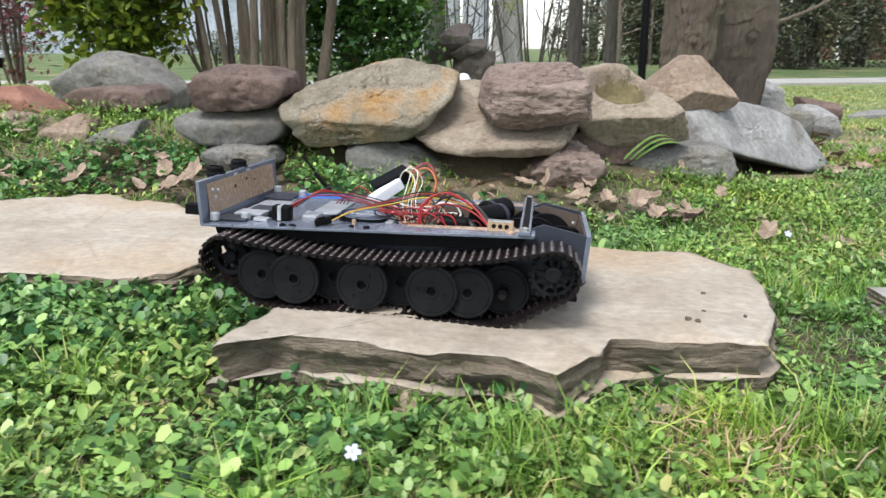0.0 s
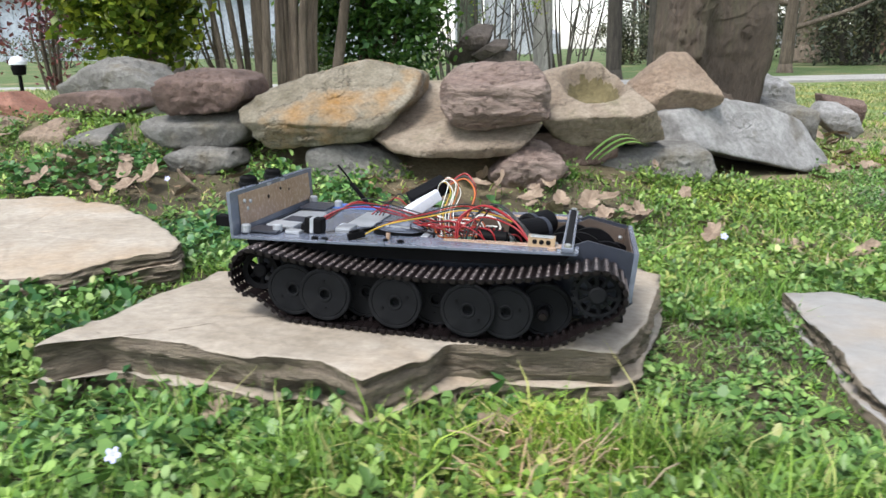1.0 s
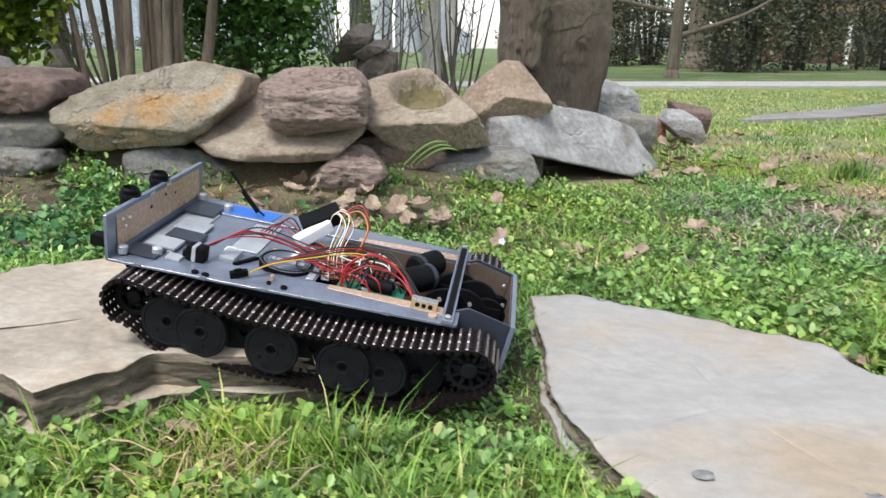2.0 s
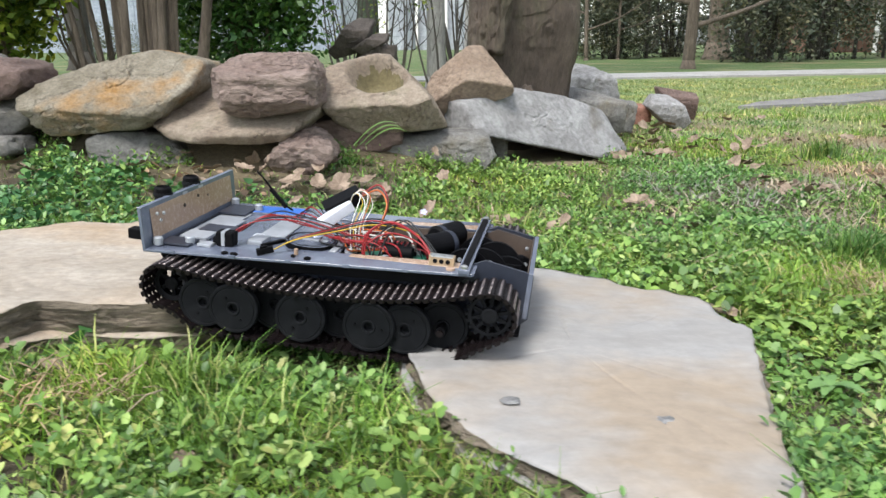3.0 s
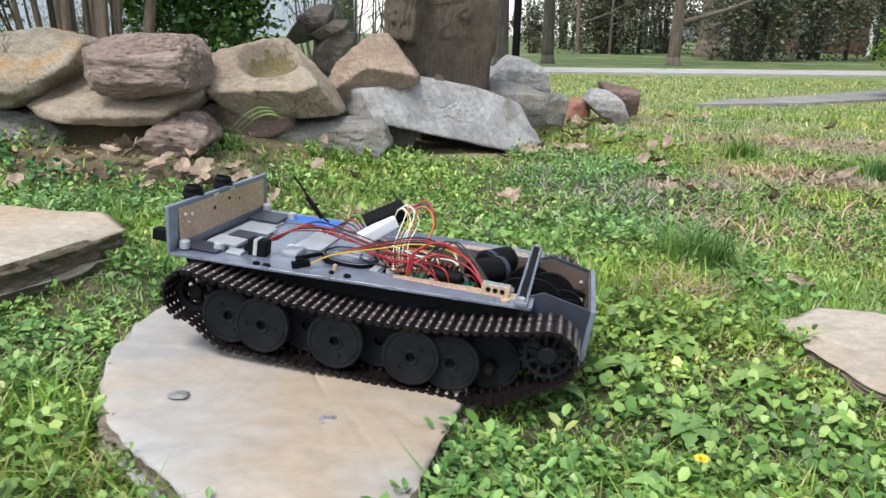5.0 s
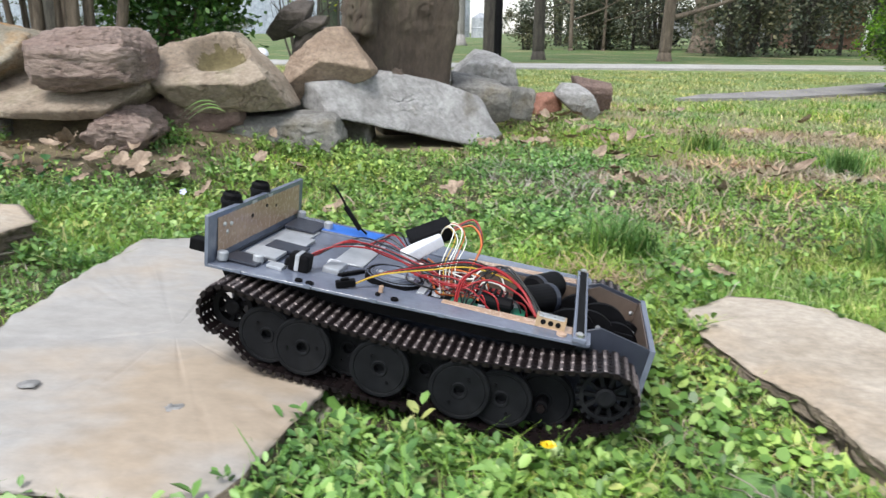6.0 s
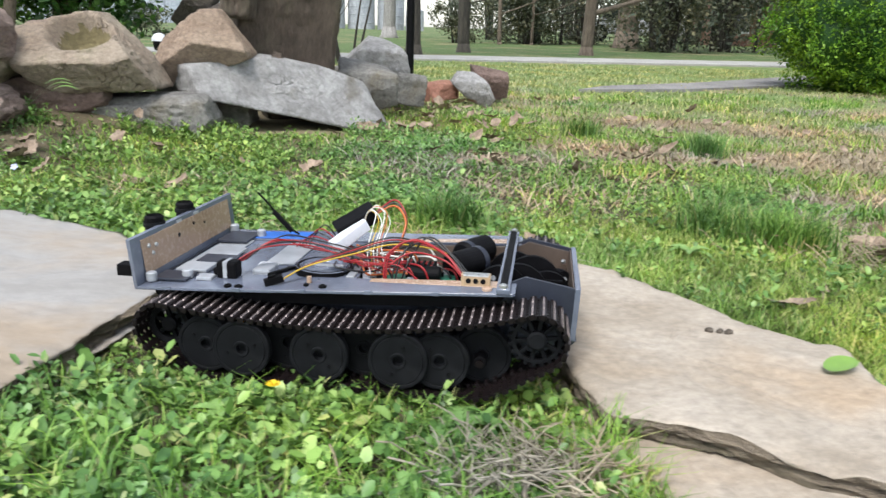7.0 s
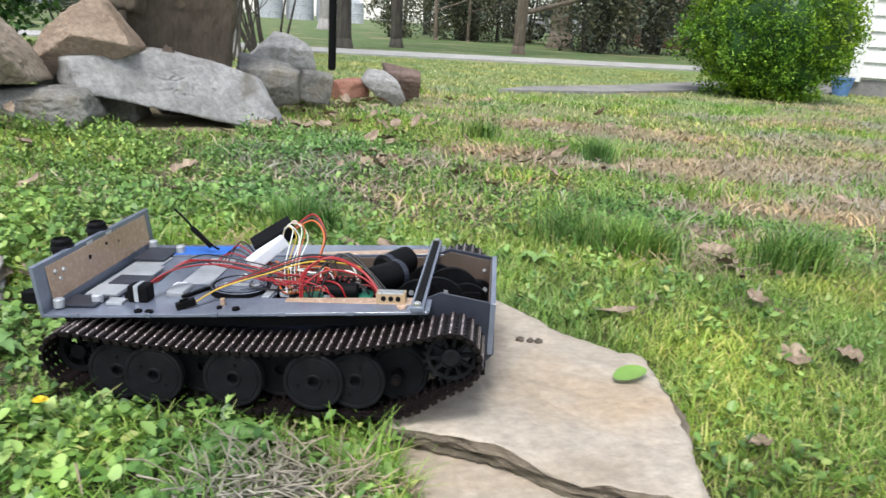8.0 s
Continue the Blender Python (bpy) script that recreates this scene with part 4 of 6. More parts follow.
def make_running_gear():
    r = 0.0243
    out = -1
    for side in (-1, 1):
        s = side
        prof = [(0.0036, 0.0030), (0.0042, 0.0028), (0.0043, -0.0030), (0.0062, -0.0034), (0.0068, -0.0024), (0.0120, -0.0028), (0.0200, -0.0032), (0.0206, -0.0026), (0.0212, -0.0033), (0.0234, -0.0034), (r, -0.0024), (r, 0.0036), (0.0225, 0.0042), (0.004, 0.0042)]
        prof = [(a, h * (1 if s < 0 else -1)) for a, h in prof]
        for k in range(7):
            deep = (9.0, 4.0, 24.0, 4.0, 24.0, 4.0, 9.0)[k]
            w = running_part("road_wheel", lathe(prof, 40), RUBBER, k * 32.4, flip(deep, s), 0, 0.0262)
            for j in range(2):
                a = 1.1 + k + j * math.pi
                c = Matrix.Translation((0.0125 * math.cos(a), -0.0034 * (1 if s < 0 else -1), 0.0125 * math.sin(a)))
                part("rivet", lathe([(0.0012, -0.0006), (0.0012, 0.0006)], 8, m=c), BLACK, w)
            part("axle", lathe([(0.003, -0.008), (0.003, 0.008)], 10, m=Matrix.Translation(mm(k * 32.4, flip(deep + 12.5, s), 0))), BLACK, tank)
        running_part("inner_wheel", lathe(prof, 40), RUBBER, 226.8, flip(28, s), 0, 0.0262)
        part("bare_axle", lathe([(0.0048, -0.010), (0.0054, -0.009), (0.0054, 0.012)], 20, m=Matrix.Translation(mm(226, flip(24, s), -2))), BLACK, tank, "bare axle end with a brass screw")
        part("axle_screw", lathe([(0.0030, -0.002), (0.0030, 0.001), (0.0014, 0.0012)], 14, m=Matrix.Translation(mm(226, flip(13.5, s), -2))), LINKS, tank)
        for k in range(4):
            part("swing_arm", mbox(k * 64 - 8, k * 64 + 30, *sorted((flip(46, s), flip(52, s))), -6, 4, 1.5), BLACK, tank)
        # sprocket with teeth and spokes
        sp = lathe([(0.0165, -0.0030), (0.0195, -0.0030), (0.0195, 0.0030), (0.0175, 0.0030)], 40, ring=True)
        w = running_part("drive_sprocket", sp, RUBBER, 270, flip(12, s), 23, 0.0215)
        part("hub", lathe([(0.0060, -0.0060), (0.0078, -0.005), (0.0078, 0.004), (0.005, 0.004)], 24), RUBBER, w)
        for j in range(10):
            part("spoke", box(0.0070, 0.0180, -0.0018, 0.0018, -0.0016, 0.0016, 0.0003, m=pose(0, 0, 0, 0, j * 36 + 6, 0)), RUBBER, w)
        for j in range(20):
            part("tooth", box(0.0190, 0.0226, -0.0024, 0.0024, -0.0015, 0.0015, 0.0004, m=pose(0, 0, 0, 0, j * 18, 0)), RUBBER, w)
        part("sprocket_ring", lathe([(0.0155, 0.006), (0.0198, 0.006), (0.0198, 0.008), (0.0155, 0.008)], 40, ring=True), BLACK, w)
        part("sprocket_drum", lathe([(0.007, 0.016), (0.0085, 0.017), (0.0085, 0.030), (0.007, 0.032)], 30, m=pose(0, 0, 0, 0, 0, 0 if s < 0 else 180)), BLACK, w)
        idl = lathe([(0.013, -0.003), (0.0175, -0.004), (0.0182, -0.002), (0.0182, 0.004), (0.014, 0.005)], 36, ring=True)
        w = running_part("idler_wheel", idl, BLACK, -35, flip(18, s), 12, 0.02)
        part("hub", lathe([(0.005, -0.006), (0.0065, -0.005), (0.0065, 0.004)], 20), BLACK, w)
        for j in range(6):
            part("spoke", box(0.006, 0.0140, -0.0015, 0.0015, -0.0018, 0.0018, 0.0003, m=pose(0, 0, 0, 0, j * 60, 0)), BLACK, w)


make_running_gear()


def track_loop():
    """The path of the track links in millimetres, forwards along the top and back along the ground."""
    pts = []
    for k in range(40):   # sagging top run
        u = k / 39
        x = -36 + u * 302
        pts.append((x, (1 - u) * 34 + u * 45.5 - 18.5 * 4 * u * (1 - u) * (0.75 + 0.25 * u)))
    for k in range(1, 25):   # round the sprocket
        a = radians(88 - k * 6.2)
        pts.append((270 + 23 * math.cos(a), 23 + 23 * math.sin(a)))
    for x, z in ((262, -8), (246, -19), (232, -25.0), (222, -27.0), (150, -27.2), (80, -27.2), (10, -27.2), (-2, -26.5), (-12, -22), (-26, -12), (-40, -5.5)):
        pts.append((x, z))
    for k in range(0, 19):   # round the idler
        a = radians(-110 - k * 9.2)
        pts.append((-36 + 21.5 * math.cos(a), 12.5 + 21.5 * math.sin(a)))
    p = np.array(pts + pts[:1], float)
    s = np.concatenate([[0], np.cumsum(np.hypot(*np.diff(p, axis=0).T))])
    return p, s


LOOP, LOOP_S = track_loop()
LOOP_LEN = float(LOOP_S[-1])
N_LINKS = round(LOOP_LEN / 8.0)
PITCH = LOOP_LEN / N_LINKS
CHAIN = []


def on_loop(s):
    def at(v):
        v = v % LOOP_LEN
        return np.interp(v, LOOP_S, LOOP[:, 0]), np.interp(v, LOOP_S, LOOP[:, 1])
    (x, z), (xa, za), (xb, zb) = at(s), at(s - 3), at(s + 3)
    return x, z, math.degrees(math.atan2(-(zb - za), xb - xa))


def make_tracks():
    w = 0.0215
    bm = box(-0.0028, 0.0028, -w, w, -0.0012, 0.0012, 0.0003)
    for k in range(7):
        y = -w + (k + 0.5) * 2 * w / 7
        box(-0.0043, 0.0043, y - 0.0018, y + 0.0016, -0.0008, 0.0004, 0.0002, bm)
    box(-0.0012, 0.0012, -0.004, 0.004, -0.0050, -0.0010, 0.0004, bm)
    for y in (-w, w):
        box(-0.0026, 0.0026, y - 0.0008, y + 0.0008, -0.0020, 0.0020, 0.0003, bm)
    plate = bpy.data.meshes.new("track_link")
    bm.to_mesh(plate)
    bm.free()
    plate.materials.append(LINKS)
    # one toothed bar across each link
    bm = bmesh.new()
    rail = [(-w, 0.0012)]
    for k in range(3):
        y = -w + (k + 0.5) * 2 * w / 3
        rail += [(y - 0.0068, 0.0016), (y - 0.0056, 0.0026), (y + 0.0056, 0.0026), (y + 0.0068, 0.0016)]
    rail += [(w, 0.0012)]
    a = [bm.verts.new((-0.0008, y, z)) for y, z in rail]
    b = [bm.verts.new((0.0008, y, z)) for y, z in rail]
    for k in range(len(rail) - 1):
        bm.faces.new((a[k], b[k], b[k + 1], a[k + 1]))
    bm.faces.new(a[::-1])
    bm.faces.new(b)
    bm.faces.new((a[0], a[-1], b[-1], b[0]))
    bmesh.ops.recalc_face_normals(bm, faces=bm.faces)
    bars = bpy.data.meshes.new("grouser")
    bm.to_mesh(bars)
    bm.free()
    bars.materials.append(WORN)
    for side in (-1, 1):
        for k in range(N_LINKS):
            o = new("track_link", plate)
            o.parent = tank
            g = new("grouser", bars)
            g.parent = o
            CHAIN.append((o, k * PITCH, flip(20.5, side)))


make_tracks()

# the model's way: seconds, first axle's place, turn about x, y, z
TANK_ROWS = [
    (0.0, -0.1711, 0.6586, 0.1172, -1.9, 2.8, -8.0), (0.5, -0.0960, 0.6512, 0.1140, -1.8, 3.4, -6.8), (1.0, 0.0045, 0.6395, 0.1114, -2.2, 3.3, -7.6),
    (1.5, 0.0965, 0.6245, 0.1078, -0.8, 6.0, -7.7), (2.0, 0.1601, 0.6167, 0.0984, 4.8, 11.8, -7.8), (2.2, 0.1881, 0.6133, 0.0949, 5.2, 13.0, -8.2),
    (2.7, 0.268, 0.600, 0.083, 3.0, 8.0, -9.3), (3.3, 0.358, 0.580, 0.0665, -0.3, 0.6, -10.6), (3.5, 0.3879, 0.5736, 0.0624, -0.5, -2.3, -10.9), (4.0, 0.4600, 0.5635, 0.0740, -2.5, 4.1, -12.6),
    (4.5, 0.5375, 0.5520, 0.0713, -1.5, 4.4, -11.8), (4.7, 0.567, 0.547, 0.0712, -1.6, 5.0, -11.8), (5.2, 0.640, 0.535, 0.0712, -2.0, 8.2, -11.7), (5.8, 0.7249, 0.5170, 0.0699, -2.4, 11.5, -11.6),
    (6.0, 0.7638, 0.5066, 0.0595, -2.0, 10.0, -12.4), (6.5, 0.8534, 0.4949, 0.0331, -2.1, 3.8, -12.8), (7.0, 0.9182, 0.4772, 0.0223, -1.0, -0.8, -13.4),
    (7.5, 0.9717, 0.4618, 0.0235, -0.5, -2.5, -15.2), (8.0, 1.0239, 0.4577, 0.0178, 0.1, -3.1, -14.1)]


# ---- plants ----
BLADES = leafy("grass_blades", [(0.0, (0.0677, 0.1607, 0.0237)), (0.45, (0.1576, 0.3090, 0.0443)), (0.8, (0.2688, 0.4326, 0.0762)), (0.93, (0.4042, 0.4450, 0.1648)), (1.0, (0.5154, 0.4820, 0.2266))], 0.5, 0.3)
TUSSOCK = leafy("tussock_blades", [(0.0, (0.040, 0.105, 0.022)), (0.5, (0.095, 0.215, 0.045)), (0.9, (0.190, 0.340, 0.085)), (1.0, (0.40, 0.40, 0.18))], 0.5, 0.25)
SPRING = leafy("spring_grass_blades", [(0.0, (0.120, 0.215, 0.030)), (0.45, (0.235, 0.350, 0.075)), (0.8, (0.350, 0.450, 0.125)), (1.0, (0.520, 0.520, 0.230))], 0.5, 0.3)
LAWN = leafy("lawn_blades", [(0.0, (0.150, 0.215, 0.062)), (0.5, (0.275, 0.355, 0.125)), (0.8, (0.395, 0.420, 0.195)), (1.0, (0.560, 0.520, 0.280))], 0.6, 0.3)
CLOVER = leafy("clover_leaves", [(0.0, (0.0389, 0.0948, 0.0206)), (0.4, (0.1112, 0.2276, 0.0484)), (0.8, (0.2058, 0.3399, 0.0876)), (1.0, (0.3087, 0.4347, 0.1452))], 0.42, 0.15)
HERB = leafy("weed_leaves", [(0.0, (0.050, 0.115, 0.030)), (0.5, (0.135, 0.260, 0.062)), (0.85, (0.235, 0.370, 0.105)), (1.0, (0.310, 0.330, 0.125))], 0.42, 0.15)
IVY = leafy("ground_ivy_leaves", [(0.0, (0.0297, 0.0972, 0.0324)), (0.6, (0.0648, 0.1782, 0.0567)), (1.0, (0.1296, 0.2754, 0.0810))], 0.4, 0.2)
YELLOW_GREEN = leafy("yellow_green_leaves", [(0.0, (0.046, 0.090, 0.011)), (0.5, (0.109, 0.171, 0.018)), (1.0, (0.272, 0.324, 0.037))], 0.45, 0.35)
DEEP_GREEN = leafy("deep_green_leaves", [(0.0, (0.020, 0.061, 0.014)), (0.6, (0.047, 0.121, 0.024)), (1.0, (0.108, 0.216, 0.041))], 0.4, 0.25)
BUSH_GREEN = leafy("clipped_bush_leaves", [(0.0, (0.040, 0.105, 0.007)), (0.5, (0.105, 0.220, 0.014)), (1.0, (0.25, 0.40, 0.032))], 0.5, 0.3)
# leaf greens greyed and lightened: the haze of distance is in the colour
WOODS = leafy("hazed_woods_leaves", [(0.0, (0.050, 0.062, 0.040)), (0.6, (0.092, 0.108, 0.068)), (1.0, (0.165, 0.172, 0.115))], 0.7, 0.2)
WEED = leafy("broad_weed_leaves", [(0.0, (0.11, 0.22, 0.06)), (0.5, (0.20, 0.34, 0.11)), (1.0, (0.33, 0.46, 0.18))], 0.42, 0.2)
DRY = surface("dry_leaf", (0.125, 0.082, 0.052), (0.350, 0.268, 0.195), 30, 0.75, 0.3, 200, depth=0.001)
LITTER = leafy("brown_litter", [(0.0, (0.06, 0.040, 0.026)), (0.5, (0.16, 0.110, 0.075)), (1.0, (0.36, 0.28, 0.21))], 0.7, 0.1)
STRAW = leafy("dead_stalks", [(0.0, (0.20, 0.165, 0.115)), (1.0, (0.40, 0.345, 0.26))], 0.7, 0.1)

SLABS = (SLAB_A, SLAB_B, SLAB_C, SLAB_D, SLAB_D_LOW)


def inside_poly(px, py, poly):
    hit = np.zeros(len(px), bool)
    for (x0, y0), (x1, y1) in zip(poly, poly[1:] + poly[:1]):
        c = (y0 > py) != (y1 > py)
        with np.errstate(divide="ignore", invalid="ignore"):
            hit ^= c & (px < (x1 - x0) * (py - y0) / (y1 - y0) + x0)
    return hit


def free_ground(px, py, margin=0.0):
    ok = np.ones(len(px), bool)
    for s in SLABS:
        cx, cy = np.mean([p[0] for p in s]), np.mean([p[1] for p in s])
        grown = [(cx + (x - cx) * (1 + margin), cy + (y - cy) * (1 + margin)) for x, y in s]
        ok &= ~inside_poly(px, py, grown)
    for x, y, r in ROCKS:
        ok &= (px - x) ** 2 + (py - y) ** 2 > (r * 0.72) ** 2
    return ok


BARE = ((1.82, 1.85, 0.30, 0.12), (2.45, 1.83, 0.42, 0.15), (2.95, 1.95, 0.45, 0.16), (3.3, 2.5, 0.45, 0.2), (2.2, 1.30, 0.26, 0.08), (1.95, 1.10, 0.18, 0.05), (2.55, 1.40, 0.3, 0.09), (1.83, 0.90, 0.09, 0.05), (1.79, 0.745, 0.06, 0.03), (2.3, 2.55, 0.5, 0.15), (1.35, 1.62, 0.14, 0.06), (3.6, 3.2, 0.7, 0.2), (1.1, 0.86, 0.09, 0.05), (1.05, 0.66, 0.05, 0.03), (0.24, 0.52, 0.07, 0.03))


def bare(px, py):
    """Thin, worn places in the turf, 1 at their middle."""
    b = np.zeros(len(px))
    for x, y, rx, ry in BARE:
        b = np.maximum(b, np.clip(1.7 - 1.5 * (((px - x) / rx / 1.3) ** 2 + ((py - y) / ry / 1.35) ** 2), 0, 1))
    return b


def litter(px, py):
    """Dark soil and dead leaves at the foot of the rocks."""
    a = 1.4 - ((px - 0.20) / 0.30) ** 2 - ((py - 1.40) / 0.13) ** 2
    b = 1.2 - ((px + 0.62) / 0.28) ** 2 - ((py - 1.42) / 0.15) ** 2
    return np.clip(np.maximum(a, b), 0, 1)


def in_way(px, py):
    """Where the model drives and keeps the plants low."""
    mid = 0.761 - (px + 0.04) * 0.1786
    return (np.abs(py - mid) < 0.132) & (px > -0.25) & (px < 1.36)


def patch(px, py, scale, seed):
    return np.array([noise.noise(Vector((x * scale, y * scale, seed))) for x, y in zip(px, py)])


def scatter(n, x0, x1, y0, y1, seed):
    g = np.random.default_rng(seed)
    return g.uniform(x0, x1, n) + g.normal(0, 0.09, n), g.uniform(y0, y1, n) + g.normal(0, 0.09, n), g


def lift(px, py):
    return np.array([ground_z(x, y) for x, y in zip(px, py)])


def quads_mesh(name, verts, size, material):
    """verts: an array of (leaves, size, 3); each leaf is one face, or a strip of two for size 6."""
    n = len(verts)
    me = bpy.data.meshes.new(name)
    me.vertices.add(n * size)
    me.vertices.foreach_set("co", verts.astype(np.float32).ravel())
    base = (np.arange(n) * size)[:, None]
    if size == 6:
        loops = np.concatenate([base + np.array([0, 1, 3, 2]), base + np.array([2, 3, 5, 4])], 1).ravel()
        starts, count = np.arange(n * 2) * 4, n * 2
    else:
        loops = (base + np.arange(size)).ravel()
        starts, count = np.arange(n) * size, n
    me.loops.add(len(loops))
    me.loops.foreach_set("vertex_index", loops.astype(np.int32))
    me.polygons.add(count)
    me.polygons.foreach_set("loop_start", starts.astype(np.int32))
    me.update(calc_edges=True)
    me.validate()
    me.materials.append(material)
    return new(name, me)


def blades(name, px, py, g, low, high, wide, lean, material, label, short=None):
    n = len(px)
    z = lift(px, py) - 0.004
    h = g.uniform(low, high, n) * (0.7 + 0.6 * g.random(n))
    if short is not None:
        h = np.where(short, np.minimum(h, g.uniform(0.006, 0.016, n)), h)
    a, w = g.uniform(0, 2 * np.pi, n), wide * g.uniform(0.6, 1.3, n)
    b = a + g.normal(0, 0.5, n)
    tip = lean * h * g.uniform(0.2, 1.3, n)
    side = np.stack([-np.sin(a), np.cos(a), np.zeros(n)], 1) * w[:, None] / 2
    fwd = np.stack([np.cos(b), np.sin(b), np.zeros(n)], 1)
    root = np.stack([px, py, z], 1)
    mid = root + fwd * (tip * 0.35)[:, None] + np.array([0, 0, 1]) * (h * 0.62)[:, None]
    end = root + fwd * tip[:, None] + np.array([0, 0, 1]) * (h * g.uniform(0.75, 1.0, n))[:, None]
    v = np.stack([root - side, root + side, mid - side * 0.8, mid + side * 0.8, end - side * 0.12, end + side * 0.12], 1)
    return tagged(quads_mesh(name, v, 6, material), label, "grass", kind="stuff")


def leaf_faces(px, py, pz, g, length, width, tilt, sides=6):
    """Oval leaves, each a single face, lying at random tilts."""
    n = len(px)
    a = g.uniform(0, 2 * np.pi, n)
    f = np.stack([np.cos(a), np.sin(a), g.normal(0, tilt, n)], 1)
    f /= np.linalg.norm(f, axis=1)[:, None]
    s = np.cross(f, np.stack([g.normal(0, tilt, n), g.normal(0, tilt, n), np.ones(n)], 1))
    s /= np.linalg.norm(s, axis=1)[:, None]
    L, W = (length * g.uniform(0.55, 1.25, n))[:, None], (width * g.uniform(0.6, 1.2, n))[:, None]
    c = np.stack([px, py, pz], 1)
    if sides == 4:
        return np.stack([c - f * L / 2, c + s * W / 2, c + f * L / 2, c - s * W / 2], 1)
    return np.stack([c - f * L / 2, c - f * L * 0.22 + s * W / 2, c + f * L * 0.2 + s * W / 2, c + f * L / 2, c + f * L * 0.2 - s * W / 2, c - f * L * 0.22 - s * W / 2], 1)


def leaves_mesh(name, v, material, label, category):
    n, size = v.shape[0], v.shape[1]
    me = bpy.data.meshes.new(name)
    me.vertices.add(n * size)
    me.vertices.foreach_set("co", v.astype(np.float32).ravel())
    me.loops.add(n * size)
    me.loops.foreach_set("vertex_index", np.arange(n * size, dtype=np.int32))
    me.polygons.add(n)
    me.polygons.foreach_set("loop_start", (np.arange(n) * size).astype(np.int32))
    me.update(calc_edges=True)
    me.validate()
    me.materials.append(material)
    return tagged(new(name, me), label, category, kind="stuff")


def small_plants(name, px, py, g, each, length, rise, low, high, material, label, category, broad=0.62):
    """Little plants: leaves set round a short stem, each folded along its rib. low, high: height of the stem."""
    n = len(px)
    size, stem, start = length * g.uniform(0.6, 1.35, n), g.uniform(low, high, n), g.uniform(0, 6.28, n)
    base = lift(px, py)
    lean = g.normal(0, 0.35, (n, 2))
    i = np.repeat(np.arange(n), each)
    k = np.tile(np.arange(each), n)
    m = len(i)
    a = start[i] + k * 2.4 + g.normal(0, 0.3, m)
    up = (k + 0.6) / each
    root = np.stack([px[i] + lean[i, 0] * stem[i] * up, py[i] + lean[i, 1] * stem[i] * up, base[i] + stem[i] * up], 1)
    e = g.normal(rise, 0.35, m) + 0.5 * up
    L = (size[i] * g.uniform(0.6, 1.15, m) * (1.1 - 0.4 * up))[:, None]
    W = L * (broad * g.uniform(0.75, 1.2, m))[:, None]
    f = np.stack([np.cos(a) * np.cos(e), np.sin(a) * np.cos(e), np.sin(e)], 1)
    s = np.stack([-np.sin(a), np.cos(a), g.normal(0, 0.3, m)], 1)
    s /= np.linalg.norm(s, axis=1)[:, None]
    u = np.cross(f, s)
    fold, droop = g.uniform(0.05, 0.4, m)[:, None], g.uniform(0.0, 0.35, m)[:, None]
    p0 = root + f * L * 0.15
    def at(along, side):
        return p0 + f * (L * along) + s * (W * side) + u * (W * abs(side) * fold - L * droop * along * along)
    v = np.stack([at(0, 0), at(0.32, 0.42), at(0.72, 0.46), at(1.0, 0), at(0.72, -0.46), at(0.32, -0.42)], 1)
    me = bpy.data.meshes.new(name)
    me.vertices.add(m * 6)
    me.vertices.foreach_set("co", v.astype(np.float32).ravel())
    loops = ((np.arange(m) * 6)[:, None] + np.array([0, 3, 2, 1, 0, 5, 4, 3])).ravel()
    me.loops.add(m * 8)
    me.loops.foreach_set("vertex_index", loops.astype(np.int32))
    me.polygons.add(m * 2)
    me.polygons.foreach_set("loop_start", (np.arange(m * 2) * 4).astype(np.int32))
    me.update(calc_edges=True)
    me.validate()
    me.materials.append(material)
    return tagged(new(name, me), label, category, kind="stuff")


